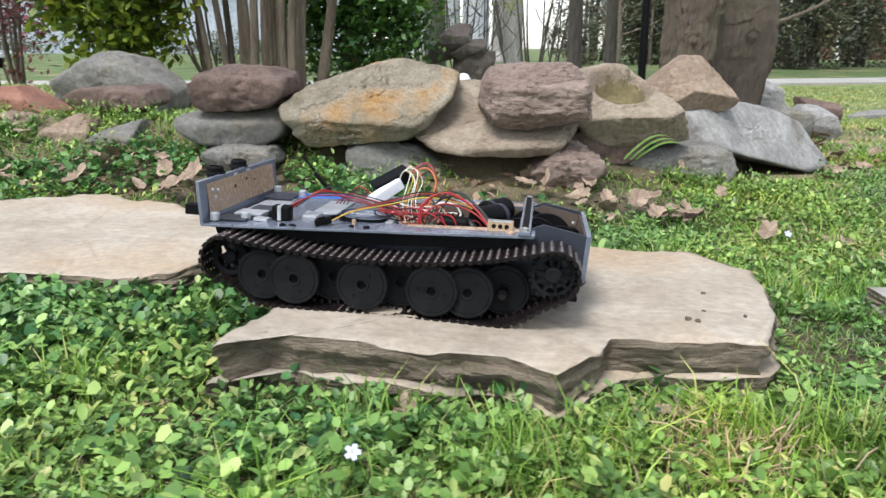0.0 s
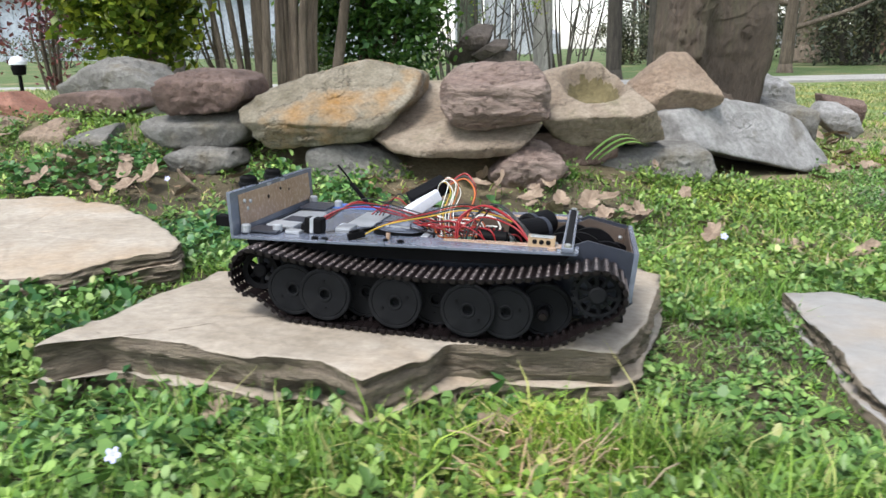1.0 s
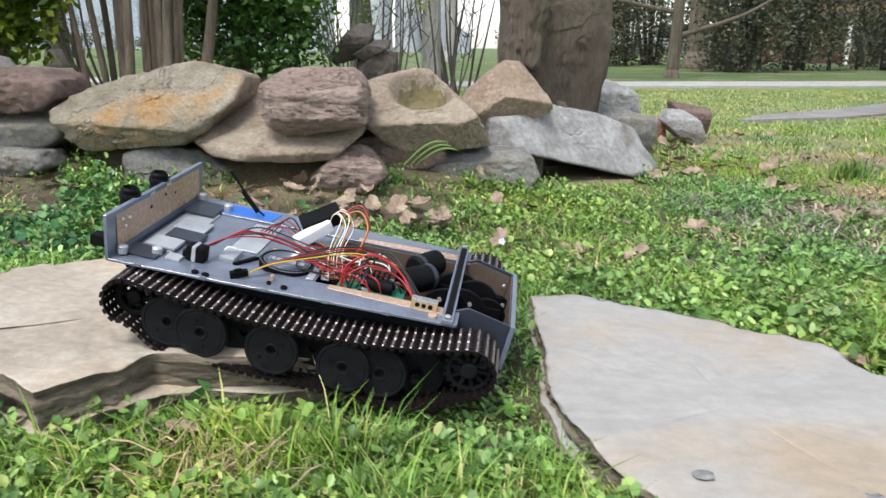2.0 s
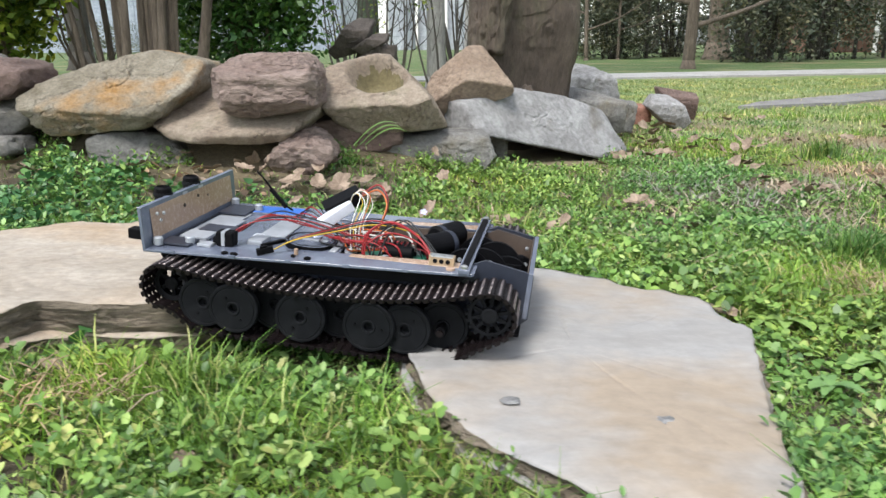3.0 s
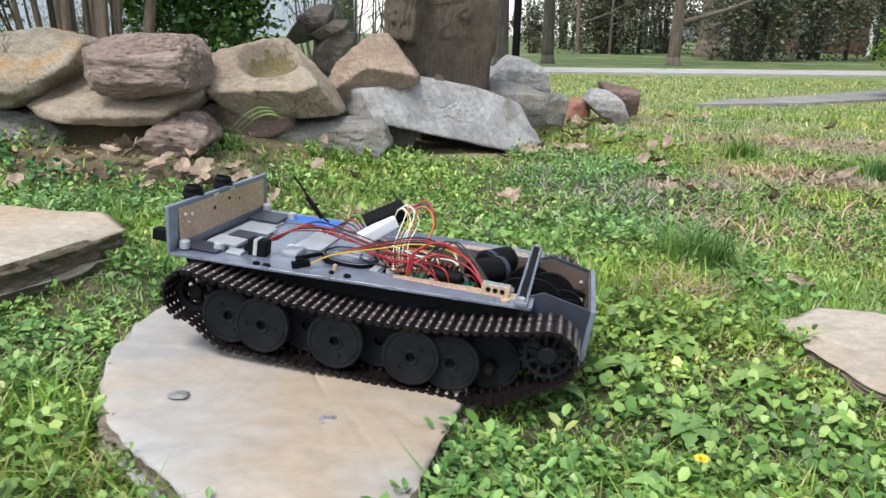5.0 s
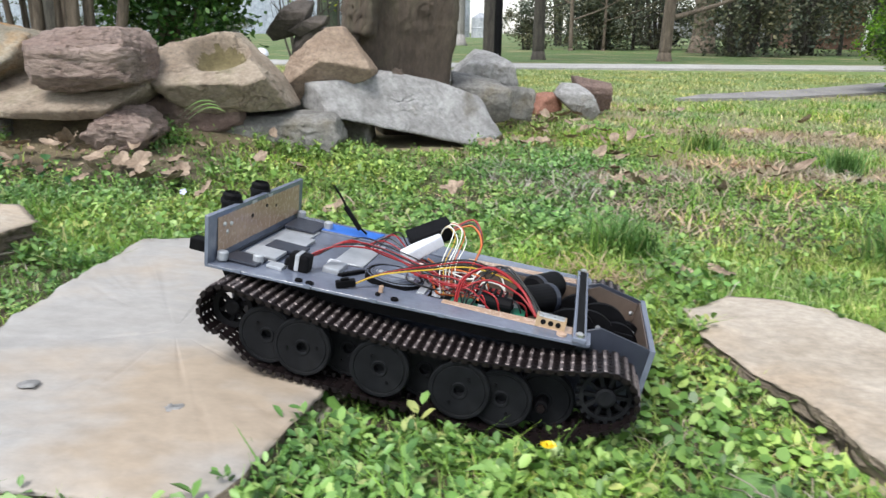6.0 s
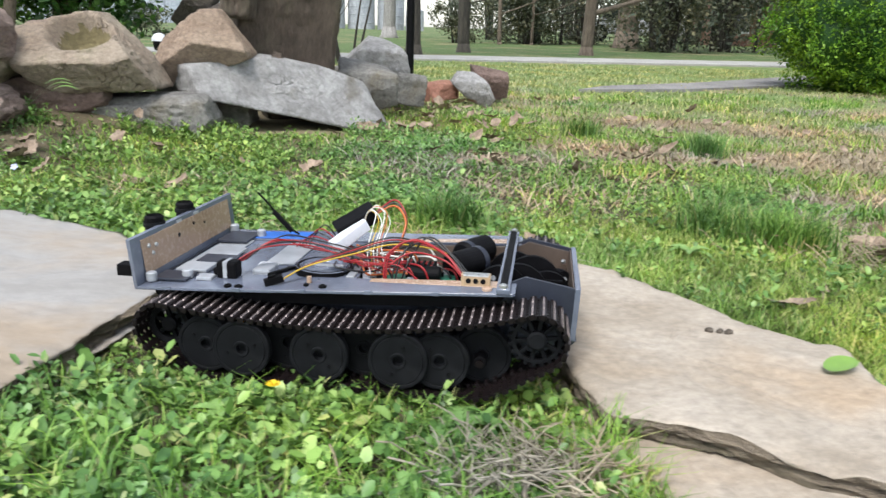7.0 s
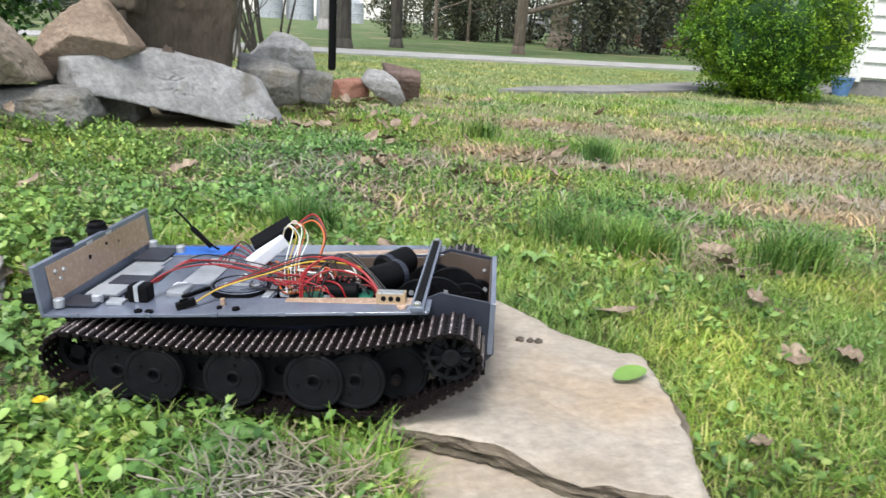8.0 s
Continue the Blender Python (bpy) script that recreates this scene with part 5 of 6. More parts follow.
def make_turf():
    # blades near the stones
    x, y, g = scatter(230000, -1.1, 2.1, 0.05, 1.05, 1)
    k = free_ground(x, y) & (patch(x, y, 4.2, 2.2) + 0.35 * patch(x, y, 14, 5.0) + 0.45 * np.clip(x - 0.2, -0.5, 1.3) - 0.5 * litter(x, y) > g.uniform(-0.75, 0.55, len(x)))
    x, y = x[k], y[k]
    blades("grass", x, y, g, 0.010, 0.032, 0.0015, 1.0, BLADES, "short bright green grass blades between the flagstones", in_way(x, y) | ((x > 1.26) & (g.random(len(x)) < 0.8)))
    # dense short grass round the last stone
    x, y, g = scatter(80000, 1.22, 2.05, 0.10, 1.05, 46)
    k = free_ground(x, y) & (bare(x, y) < 0.7 * g.random(len(x))) & (patch(x, y, 4.0, 2.9) + 0.4 * patch(x, y, 14, 7.0) > g.uniform(-1.1, 0.3, len(x)))
    blades("short_grass", x[k], y[k], g, 0.008, 0.021, 0.0016, 0.9, SPRING, "dense short yellow-green spring grass beside the flagstones")
    # long tufts
    tx, ty, g = scatter(46, -0.7, 1.3, 0.12, 1.1, 4)
    k = free_ground(tx, ty, 0.06) & ~in_way(tx, ty)
    tx, ty = tx[k], ty[k]
    tx = np.concatenate([tx, [-0.10, 0.12, 0.33, 0.40, 1.02, 1.18, 1.62, 1.78]])
    ty = np.concatenate([ty, [0.40, 0.50, 0.54, 0.47, 1.10, 1.02, 1.20, 1.3]])
    i = np.repeat(np.arange(len(tx)), 90)
    px, py = tx[i] + g.normal(0, 0.022, len(i)), ty[i] + g.normal(0, 0.022, len(i))
    k = free_ground(px, py)
    px, py = px[k], py[k]
    blades("grass_tufts", px, py, g, 0.028, 0.056, 0.0017, 0.9, BLADES, "longer bright green grass tufts", in_way(px, py))
    # two big tussocks on the lawn and smaller ones round them
    tx = np.array([1.66, 1.71, 1.93, 1.97, 1.60, 2.00, 1.70, 1.17])
    ty = np.array([0.94, 0.93, 0.90, 0.91, 1.00, 1.89, 2.13, 0.97])
    i = np.repeat(np.arange(len(tx)), 420)
    px, py = tx[i] + g.normal(0, 0.026, len(i)), ty[i] + g.normal(0, 0.018, len(i))
    blades("tussocks", px, py, g, 0.048, 0.080, 0.0022, 0.7, TUSSOCK, "thick tussocks of long green grass on the lawn")
    # small clumps over the worn lawn
    tx, ty, g = scatter(170, 1.1, 5.0, 1.2, 3.9, 31)
    k = free_ground(tx, ty) & (bare(tx, ty) < g.random(len(tx)))
    tx, ty = tx[k], ty[k]
    i = np.repeat(np.arange(len(tx)), 110)
    wide = g.uniform(0.03, 0.10, len(tx))[i]
    px, py = tx[i] + g.normal(0, 1, len(i)) * wide, ty[i] + g.normal(0, 0.7, len(i)) * wide
    blades("lawn_clumps", px, py, g, 0.016, 0.045, 0.0036, 0.9, BLADES, "scattered darker clumps of grass on the worn lawn")
    # middle distance
    x, y, g = scatter(150000, -1.7, 4.6, 1.0, 2.5, 6)
    k = free_ground(x, y) & (litter(x, y) < 1.1 * g.random(len(x))) & (bare(x, y) < g.random(len(x)) * 1.1) & (patch(x, y, 2.6, 7.7) + 0.4 * patch(x, y, 11, 1.0) - 0.9 * np.clip(patch(x, y, 1.5, 12.4), 0, 1) * (x > 0.6) - 0.25 * (x > 1.4) > g.uniform(-0.8, 0.5, len(x)))
    x, y = x[k], y[k]
    blades("meadow_grass", x, y, g, 0.009, 0.026, 0.0028, 1.0, BLADES, "uneven green and straw-coloured grass")
    x, y, g = scatter(230000, -4.5, 7.5, 2.4, 7.6, 8)
    k = free_ground(x, y) & (bare(x, y) < g.random(len(x)) * 1.1) & (x < 0.6 + 1.02 * y) & (x > 0.2 - 0.78 * y) & (patch(x, y, 1.1, 3.3) + 0.4 * patch(x, y, 6, 4.0) - 0.9 * np.clip(patch(x, y, 1.5, 12.4), 0, 1) > g.uniform(-0.9, 0.45, len(x)))
    x, y = x[k], y[k]
    blades("lawn", x, y, g, 0.010, 0.028, 0.006, 1.1, LAWN, "thin spring lawn with straw-coloured patches")
    # the lawn goes on beside and behind the stones
    x, y, g = scatter(200000, -3.4, 4.6, -2.2, 2.6, 44)
    edge = 0.12 * patch(x, y, 3.0, 6.6)
    k = ((x < -1.02 + edge) | (x > 1.98 + edge) | (y < 0.10 + edge)) & free_ground(x, y) & (bare(x, y) < g.random(len(x)) * 1.1) & (patch(x, y, 2.2, 3.3) + 0.4 * patch(x, y, 9, 4.0) > g.uniform(-0.9, 0.5, len(x)))
    x, y = x[k], y[k]
    blades("outer_lawn", x, y, g, 0.010, 0.026, 0.0045, 1.1, LAWN, "uneven green lawn round the stepping stones")
    # dead grass lying in thin patches
    x, y, g = scatter(75000, 0.6, 5.0, 0.8, 4.6, 9)
    k = free_ground(x, y) & (np.maximum(patch(x, y, 1.5, 12.4) + 0.5 * patch(x, y, 5, 2.0), 0.75 * bare(x, y) + 0.3 * patch(x, y, 9, 3.0)) > g.uniform(0.05, 0.75, len(x)))
    x, y = x[k], y[k]
    blades("dead_grass", x, y, g, 0.012, 0.03, 0.004, 2.2, STRAW, "flattened straw-coloured dead grass in patches")
    # clover: three leaflets on a stalk
    x, y, g = scatter(30000, -0.9, 1.9, 0.05, 1.15, 11)
    k = free_ground(x, y, -0.02) & (patch(x, y, 3.4, 9.1) + 0.5 * np.exp(-((x - 0.95) / 0.35) ** 2) - 0.2 * (y - 0.5) - 0.5 * (x > 1.28) - 0.5 * ((x > 0.92) & (y < 0.42)) > g.uniform(-0.1, 0.8, len(x)))
    x, y = x[k], y[k]
    low = in_way(x, y)
    h = np.where(low, g.uniform(0.004, 0.015, len(x)), g.uniform(0.008, 0.034, len(x)) * np.where((x > 0.78) & (y < 0.6), 0.6, 1.0))
    z = lift(x, y) + h
    parts = []
    a = g.uniform(0, 2 * np.pi, len(x))
    r = 0.0022 + 0.0046 * g.random(len(x)) ** 1.8
    for j in range(3):
        w = a + j * 2.094
        c = np.stack([x + np.cos(w) * r, y + np.sin(w) * r, z], 1)
        f = np.stack([np.cos(w), np.sin(w), g.normal(0.05, 0.5, len(x))], 1)
        s = np.stack([-np.sin(w), np.cos(w), g.normal(0, 0.5, len(x))], 1)
        R = r[:, None]
        parts.append(np.stack([c - f * R, c - f * R * 0.25 + s * R * 0.85, c + f * R * 0.6 + s * R * 0.75, c + f * R * 0.8, c + f * R * 0.6 - s * R * 0.75, c - f * R * 0.25 - s * R * 0.85], 1))
    leaves_mesh("clover", np.concatenate(parts), CLOVER, "fresh green clover with rounded three-part leaves", "clover")
    # small weeds everywhere
    x, y, g = scatter(34000, -1.2, 2.0, 0.05, 1.15, 13)
    k = free_ground(x, y, -0.02) & (patch(x, y, 5.0, 0.4) + 0.25 > g.uniform(-0.5, 0.9, len(x))) & (bare(x, y) < 0.4) & ((x < 1.24) | (g.random(len(x)) < 0.10)) & ~in_way(x, y)
    small_plants("weeds", x[k], y[k], g, 8, 0.0130, 0.25, 0.004, 0.028, HERB, "low mixed green weeds with small folded leaves", "weeds")
    x, y, g = scatter(9000, -0.3, 1.3, 0.3, 1.0, 14)
    k = free_ground(x, y, -0.02) & in_way(x, y) & (patch(x, y, 5.0, 0.4) > g.uniform(-0.6, 0.6, len(x)))
    small_plants("flattened_weeds", x[k], y[k], g, 6, 0.0095, 0.1, 0.002, 0.008, HERB, "weeds pressed flat where the model drives", "weeds")
    x, y, g = scatter(26000, -1.5, 2.1, 1.1, 2.2, 16)
    k = free_ground(x, y, -0.02) & (patch(x, y, 4.0, 1.4) + 0.15 > g.uniform(-0.5, 0.8, len(x))) & (bare(x, y) < 0.35) & (litter(x, y) < 1.1 * g.random(len(x)))
    small_plants("low_weeds", x[k], y[k], g, 6, 0.0095, 0.3, 0.003, 0.018, CLOVER, "carpet of small light green weeds on the lawn", "weeds")
    x, y, g = scatter(20000, 1.3, 4.2, 0.85, 3.4, 21)
    k = free_ground(x, y) & (bare(x, y) < 0.25) & (patch(x, y, 3.2, 8.4) + 0.3 * patch(x, y, 9, 2.4) > g.uniform(0.05, 0.5, len(x)))
    small_plants("lawn_weeds", x[k], y[k], g, 5, 0.011, 0.3, 0.004, 0.018, HERB, "dark green patches of weeds in the worn lawn", "weeds")
    # flattened dead grass between the weeds
    x, y, g = scatter(60000, -1.1, 2.1, 0.05, 1.4, 18)
    k = free_ground(x, y) & (patch(x, y, 4.0, 15.0) - 0.25 * (x > 1.26) > g.uniform(-0.1, 0.8, len(x)))
    blades("thatch", x[k], y[k], g, 0.008, 0.018, 0.0014, 2.6, STRAW, "dry straw-coloured thatch between the weeds")
    # dark ground ivy at the left stones
    x, y, g = scatter(4600, -1.2, 0.05, 0.55, 1.6, 15)
    k = free_ground(x, y, -0.02) & (patch(x, y, 3.5, 8.8) > -0.12)
    x, y = x[k], y[k]
    z = lift(x, y) + g.uniform(0.004, 0.03, len(x))
    small_plants("ground_ivy", x, y, g, 3, 0.017, 0.35, 0.008, 0.03, IVY, "dark glossy ground ivy around the stones", "ground ivy", 0.95)
    # crumbled leaf litter
    x, y, g = scatter(9000, -1.0, 1.9, 0.4, 3.1, 19)
    k = free_ground(x, y) & (np.maximum(np.maximum(litter(x, y), 0.8 * bare(x, y)), np.clip(1.2 - ((x - 1.3) / 0.25) ** 2 - ((y - 2.5) / 0.5) ** 2, 0, 1)) > g.uniform(0.05, 1.3, len(x)))
    x, y = x[k], y[k]
    leaves_mesh("leaf_litter", leaf_faces(x, y, lift(x, y) + g.uniform(0.003, 0.014, len(x)), g, 0.021, 0.012, 0.5), LITTER, "crumbled brown leaf litter on bare soil", "leaf litter")
    # leafy weeds under the rocks
    x, y, g = scatter(10000, -1.3, 1.2, 1.3, 2.0, 17)
    k = (patch(x, y, 4.5, 6.1) > 0.08) & (litter(x, y) < g.random(len(x)))
    x, y = x[k], y[k]
    k = free_ground(x, y, 0)
    x, y = x[k], y[k]
    z = lift(x, y) + g.uniform(0.004, 0.045, len(x)) * (0.4 + 0.6 * (y < 1.75))
    small_plants("bank_weeds", x, y, g, 5, 0.013, 0.4, 0.006, 0.045, CLOVER, "bright leafy weeds growing along the foot of the rocks", "weeds")


make_turf()


def broad_weed(x, y, n, length, seed, low=False):
    """A rosette of broad leaves, each folded along its rib."""
    rnd = random.Random(seed)
    plant = new("broad_leaf_weed")
    plant.matrix_basis = pose(x, y, ground_z(x, y))
    for k in range(n):
        L, W = length * rnd.uniform(0.6, 1.1), length * rnd.uniform(0.34, 0.52)
        bm = bmesh.new()
        rows = []
        rise, droop = (rnd.uniform(0.3, 0.7), rnd.uniform(0.5, 0.9)) if not low else (0.25, 0.35)
        L, W = 0.74 * L, 0.74 * W
        for j in range(12):
            u = j / 11
            w = W / 2 * math.sin(math.pi * (0.08 + 0.90 * u) ** 0.8) * (1.12 if j % 2 else 0.80)
            xx, zz = L * u, L * (rise * u - droop * u * u) + 0.01
            rows.append([bm.verts.new((xx, -w, zz + w * 0.35)), bm.verts.new((xx, 0, zz)), bm.verts.new((xx, w, zz + w * 0.3))])
        for a, b in zip(rows, rows[1:]):
            for i in range(2):
                bm.faces.new((a[i], a[i + 1], b[i + 1], b[i]))
        bmesh.ops.transform(bm, matrix=pose(0, 0, 0, 0, 0, 360 * k / n + rnd.uniform(-20, 20)), verts=bm.verts)
        part("leaf", bm, WEED, plant, shade=True)
    return tagged(plant, "broad-leaved green weed growing in the grass", "weed", "broad-leaved weeds")


rndw = random.Random(8)
for wx, wy, wn_, wl in ((0.98, 0.62, 7, 0.055), (1.05, 0.70, 7, 0.06), (0.93, 0.72, 6, 0.05), (1.10, 0.60, 6, 0.05), (1.00, 0.50, 7, 0.055), (0.90, 0.56, 6, 0.045), (1.14, 0.76, 6, 0.05), (1.50, 0.86, 6, 0.055), (1.215, 0.375, 7, 0.065),
                        (0.52, 0.36, 6, 0.04), (0.44, 0.42, 6, 0.035), (0.60, 0.30, 6, 0.035), (1.12, 0.40, 6, 0.055), (1.02, 0.30, 6, 0.05), (0.20, 0.33, 6, 0.04), (-0.06, 0.36, 6, 0.04), (0.93, 0.90, 7, 0.05), (1.03, 0.97, 6, 0.05)):
    broad_weed(wx, wy, wn_, wl, rndw.randrange(999))
for _ in range(26):
    wx, wy = rndw.uniform(0.90, 1.17), rndw.uniform(0.34, 0.92)
    if free_ground(np.array([wx]), np.array([wy]), 0.05)[0] and not in_way(np.array([wx]), np.array([wy]))[0]:
        broad_weed(wx, wy, rndw.choice((5, 6, 7)), rndw.uniform(0.026, 0.042), rndw.randrange(999))


def dry_leaf(x, y, z, size, seed, tilt=18):
    """A curled, lobed dead leaf."""
    rnd = random.Random(seed)
    bm = bmesh.new()
    rim = []
    curl = rnd.uniform(6.0, 20.0)
    lobes = rnd.choice((3, 5, 5))
    for k in range(26):
        a = 2 * math.pi * k / 26
        r = size / 2 * (0.76 + 0.08 * math.cos(a * lobes) + 0.10 * math.cos(a * 2 + seed) + rnd.uniform(-0.09, 0.09))
        q = Vector((r * math.cos(a) * 1.35, r * math.sin(a) * 0.85, 0))
        q.z = curl * q.y * q.y + 0.6 * curl * q.x * q.x * rnd.uniform(0.6, 1.3) + rnd.uniform(-0.002, 0.002)
        rim.append(bm.verts.new(q))
    mid = [bm.verts.new(v.co * 0.45 + Vector((0, 0, -0.001))) for v in rim]
    c = bm.verts.new((0, 0, 0))
    n = len(rim)
    for k in range(n):
        bm.faces.new((rim[k], rim[(k + 1) % n], mid[(k + 1) % n], mid[k]))
        bm.faces.new((mid[k], mid[(k + 1) % n], c))
    o = obj("dry_leaf", bm, DRY)
    o.matrix_basis = pose(x, y, z, rnd.uniform(-tilt, tilt), rnd.uniform(-tilt, tilt), rnd.uniform(0, 360))
    return tagged(o, "curled tan-brown dead leaf lying on the grass", "dead leaf", "scattered dead leaves")


rnd_l = random.Random(21)
for lx, ly, ls in ((0.66, 1.18, 0.085), (0.97, 1.14, 0.075), (1.386, 1.967, 0.09), (0.87, 0.74, 0.05), (0.19, 0.555, 0.04), (-0.03, 0.535, 0.05), (1.30, 1.50, 0.07), (1.15, 2.05, 0.11), (1.22, 2.12, 0.09), (0.42, 1.30, 0.07), (1.39, 1.89, 0.09), (1.16, 2.05, 0.08), (1.84, 0.95, 0.09), (1.82, 0.89, 0.07), (1.71, 0.56, 0.06), (1.78, 0.56, 0.07), (1.56, 1.40, 0.07), (0.94, 1.38, 0.08), (1.54, 0.66, 0.07), (1.556, 0.384, 0.045), (0.62, 1.47, 0.08), (0.80, 1.40, 0.06), (1.33, 1.69, 0.07), (1.23, 0.89, 0.06), (1.29, 0.91, 0.05), (1.78, 0.74, 0.06), (0.36, 0.40, 0.045)):
    dry_leaf(lx, ly, ground_z(lx, ly) + 0.014, ls * 0.66, rnd_l.randrange(9999))
count = 0
while count < 190:
    lx, ly = rnd_l.uniform(-1.0, 2.6), rnd_l.uniform(1.0, 3.4)
    if count < 56:
        lx, ly = rnd_l.gauss(0.28, 0.16) if count < 30 else rnd_l.gauss(-0.62, 0.16), rnd_l.gauss(1.38, 0.08)
    elif count < 90:
        lx, ly = rnd_l.gauss(1.32, 0.14), rnd_l.gauss(2.35, 0.38)
    if free_ground(np.array([lx]), np.array([ly]))[0]:
        dry_leaf(lx, ly, ground_z(lx, ly) + rnd_l.uniform(0.018, 0.036), rnd_l.uniform(0.022, 0.055), rnd_l.randrange(9999), 38)
        count += 1


def stalk_clump(x, y, n, spread, seed):
    rnd = random.Random(seed)
    bm = bmesh.new()
    for _ in range(n):
        a, L = rnd.uniform(0, 6.28), rnd.uniform(0.02, 0.065)
        cx, cy = x + rnd.gauss(0, spread), y + rnd.gauss(0, spread * 0.7)
        z = ground_z(cx, cy) + rnd.uniform(0.004, 0.02)
        p = [Vector((cx + math.cos(a) * L * u, cy + math.sin(a) * L * u, z + 0.012 * math.sin(3 * u) + rnd.uniform(-0.002, 0.002))) for u in (-0.5, -0.1, 0.25, 0.5)]
        sweep(p, rnd.uniform(0.0003, 0.0009), 4, bm)
    return tagged(obj("dead_stalks", bm, STRAW), "tangle of dry straw-coloured stalks on the ground", "dead stalks", kind="stuff")


stalk_clump(1.165, 0.335, 320, 0.036, 2)
stalk_clump(1.12, 0.84, 130, 0.045, 3)
stalk_clump(1.75, 0.95, 160, 0.08, 4)
stalk_clump(0.22, 0.50, 90, 0.04, 6)

# a fallen bright leaf and crumbs on the flagstones
bm = bmesh.new()
rim = [bm.verts.new((0.019 * math.cos(a), 0.011 * math.sin(a), 0.003 + 14 * (0.011 * math.sin(a)) ** 2)) for a in (2 * math.pi * k / 18 for k in range(18))]
hub = bm.verts.new((0, 0, 0.001))
for k in range(18):
    bm.faces.new((rim[k], rim[(k + 1) % 18], hub))
green_leaf = obj("fallen_leaf", bm, CLOVER)
green_leaf.matrix_basis = pose(1.475, 0.475, top_d(1.475, 0.475) + 0.004, 4, -6, 20)
tagged(green_leaf, "single green leaf lying on a flagstone", "leaf")
PEBBLE = surface("dark_crumb", (0.04, 0.03, 0.02), (0.12, 0.10, 0.08), 60, 0.9, 0.3, 200)
for cx, cy, cs in ((1.392, 0.562, 0.006), (1.402, 0.560, 0.005), (1.411, 0.558, 0.006), (0.237, 0.672, 0.0045), (0.245, 0.668, 0.004), (0.282, 0.76, 0.004), (0.262, 0.70, 0.003), (0.30, 0.69, 0.003)):
    bm = bmesh.new()
    bmesh.ops.create_icosphere(bm, subdivisions=2, radius=cs / 2)
    for v in bm.verts:
        v.co += v.co * 0.5 * noise.noise(v.co * 500 + Vector((cx, cy, 0)) * 90)
        v.co.x *= 1.5
    o = obj("crumb", bm, PEBBLE)
    o.location = (cx, cy, (top_d if cx > 1 else top_b)(cx, cy) + cs * 0.3)
    tagged(o, "dark crumb of soil lying on a flagstone", "soil crumb", "crumbs on the flagstones")
for cx, cy in ((0.594, 0.471), (0.711, 0.448)):
    bm = bmesh.new()
    bmesh.ops.create_icosphere(bm, subdivisions=3, radius=0.0055)
    for v in bm.verts:
        v.co = Vector((v.co.x * 1.5, v.co.y * 1.1, v.co.z * 0.16)) * (1 + 0.4 * noise.noise(v.co * 300))
    o = obj("dropping", bm, PALE)
    o.location = (cx, cy, top_c(cx, cy) + 0.001)
    tagged(o, "small whitish dried bird dropping on a flagstone", "bird dropping", "droppings on the flagstone")
VIOLET = plain("pale_blue_petals", (0.48, 0.50, 0.78), 0.6)
for fx, fy, fh in ((-0.06, 0.43, 0.035), (0.515, 1.067, 0.045), (-0.42, 1.33, 0.04)):
    flower = new("violet")
    flower.matrix_basis = pose(fx, fy, ground_z(fx, fy))
    part("stem", sweep([(0, 0, 0), (0.002, 0.001, fh * 0.6), (0.001, 0.003, fh)], 0.0007, 5), CLOVER, flower)
    for k in range(5):
        bm = bmesh.new()
        a = k * 1.257
        pts = [(0, 0, 0), (0.0025, -0.002, 0.001), (0.0055, -0.0014, 0.001), (0.0055, 0.0014, 0.001), (0.0025, 0.002, 0.001)]
        bm.faces.new([bm.verts.new(p) for p in pts])
        bmesh.ops.transform(bm, matrix=Matrix.Translation((0.001, 0.003, fh)) @ pose(0, 0, 0, 50, 0, 0) @ pose(0, 0, 0, 0, 0, math.degrees(a)), verts=bm.verts)
        part("petal", bm, VIOLET, flower)
    tagged(flower, "small pale blue violet in the grass", "flower", "violets in the grass")
GOLD = plain("yellow_petals", (0.75, 0.52, 0.01), 0.6)
dandelion = new("dandelion")
dandelion.matrix_basis = pose(0.98, 0.42, ground_z(0.98, 0.42))
part("stem", sweep([(0, 0, 0), (0.001, 0, 0.015), (0.002, 0, 0.026)], 0.0008, 5), CLOVER, dandelion)
for k in range(22):
    bm = bmesh.new()
    L = 0.0062 if k < 13 else 0.004
    bm.faces.new([bm.verts.new(q) for q in ((0, 0, 0), (L * 0.6, -0.0010, 0.0006), (L, -0.0006, 0.001), (L, 0.0006, 0.001), (L * 0.6, 0.0010, 0.0006))])
    bmesh.ops.transform(bm, matrix=Matrix.Translation((0.002, 0, 0.026 + 0.00008 * k)) @ pose(0, 0, 0, 0, -12 if k < 13 else -40, k * 27.7), verts=bm.verts)
    part("petal", bm, GOLD, dandelion)
tagged(dandelion, "small yellow dandelion flower among low weeds", "flower")
DAFF = leafy("strap_leaves", [(0.0, (0.06, 0.15, 0.03)), (1.0, (0.14, 0.26, 0.06))], 0.4, 0.2)
strap = new("strap_leaf_plant")
strap.matrix_basis = pose(0.335, 1.50, ground_z(0.335, 1.50) + 0.05)
for k in range(3):
    bm = bmesh.new()
    rows = []
    for j in range(8):
        u = j / 7
        p = Vector((0.03 + 0.09 * u + 0.012 * k, -0.02 - 0.012 * k * u, 0.01 + 0.05 * math.sin(1.9 * u) - 0.008 * k * u))
        w = 0.0045 * (1 - u ** 3) + 0.0005
        rows.append((bm.verts.new(p + Vector((0, -w, w * 0.5))), bm.verts.new(p + Vector((0, w, w)))))
    for a, b in zip(rows, rows[1:]):
        bm.faces.new((a[0], a[1], b[1], b[0]))
    part("leaf", bm, DAFF, strap, shade=True)
tagged(strap, "arching strap-leaved plant growing out of the rocks", "plant")


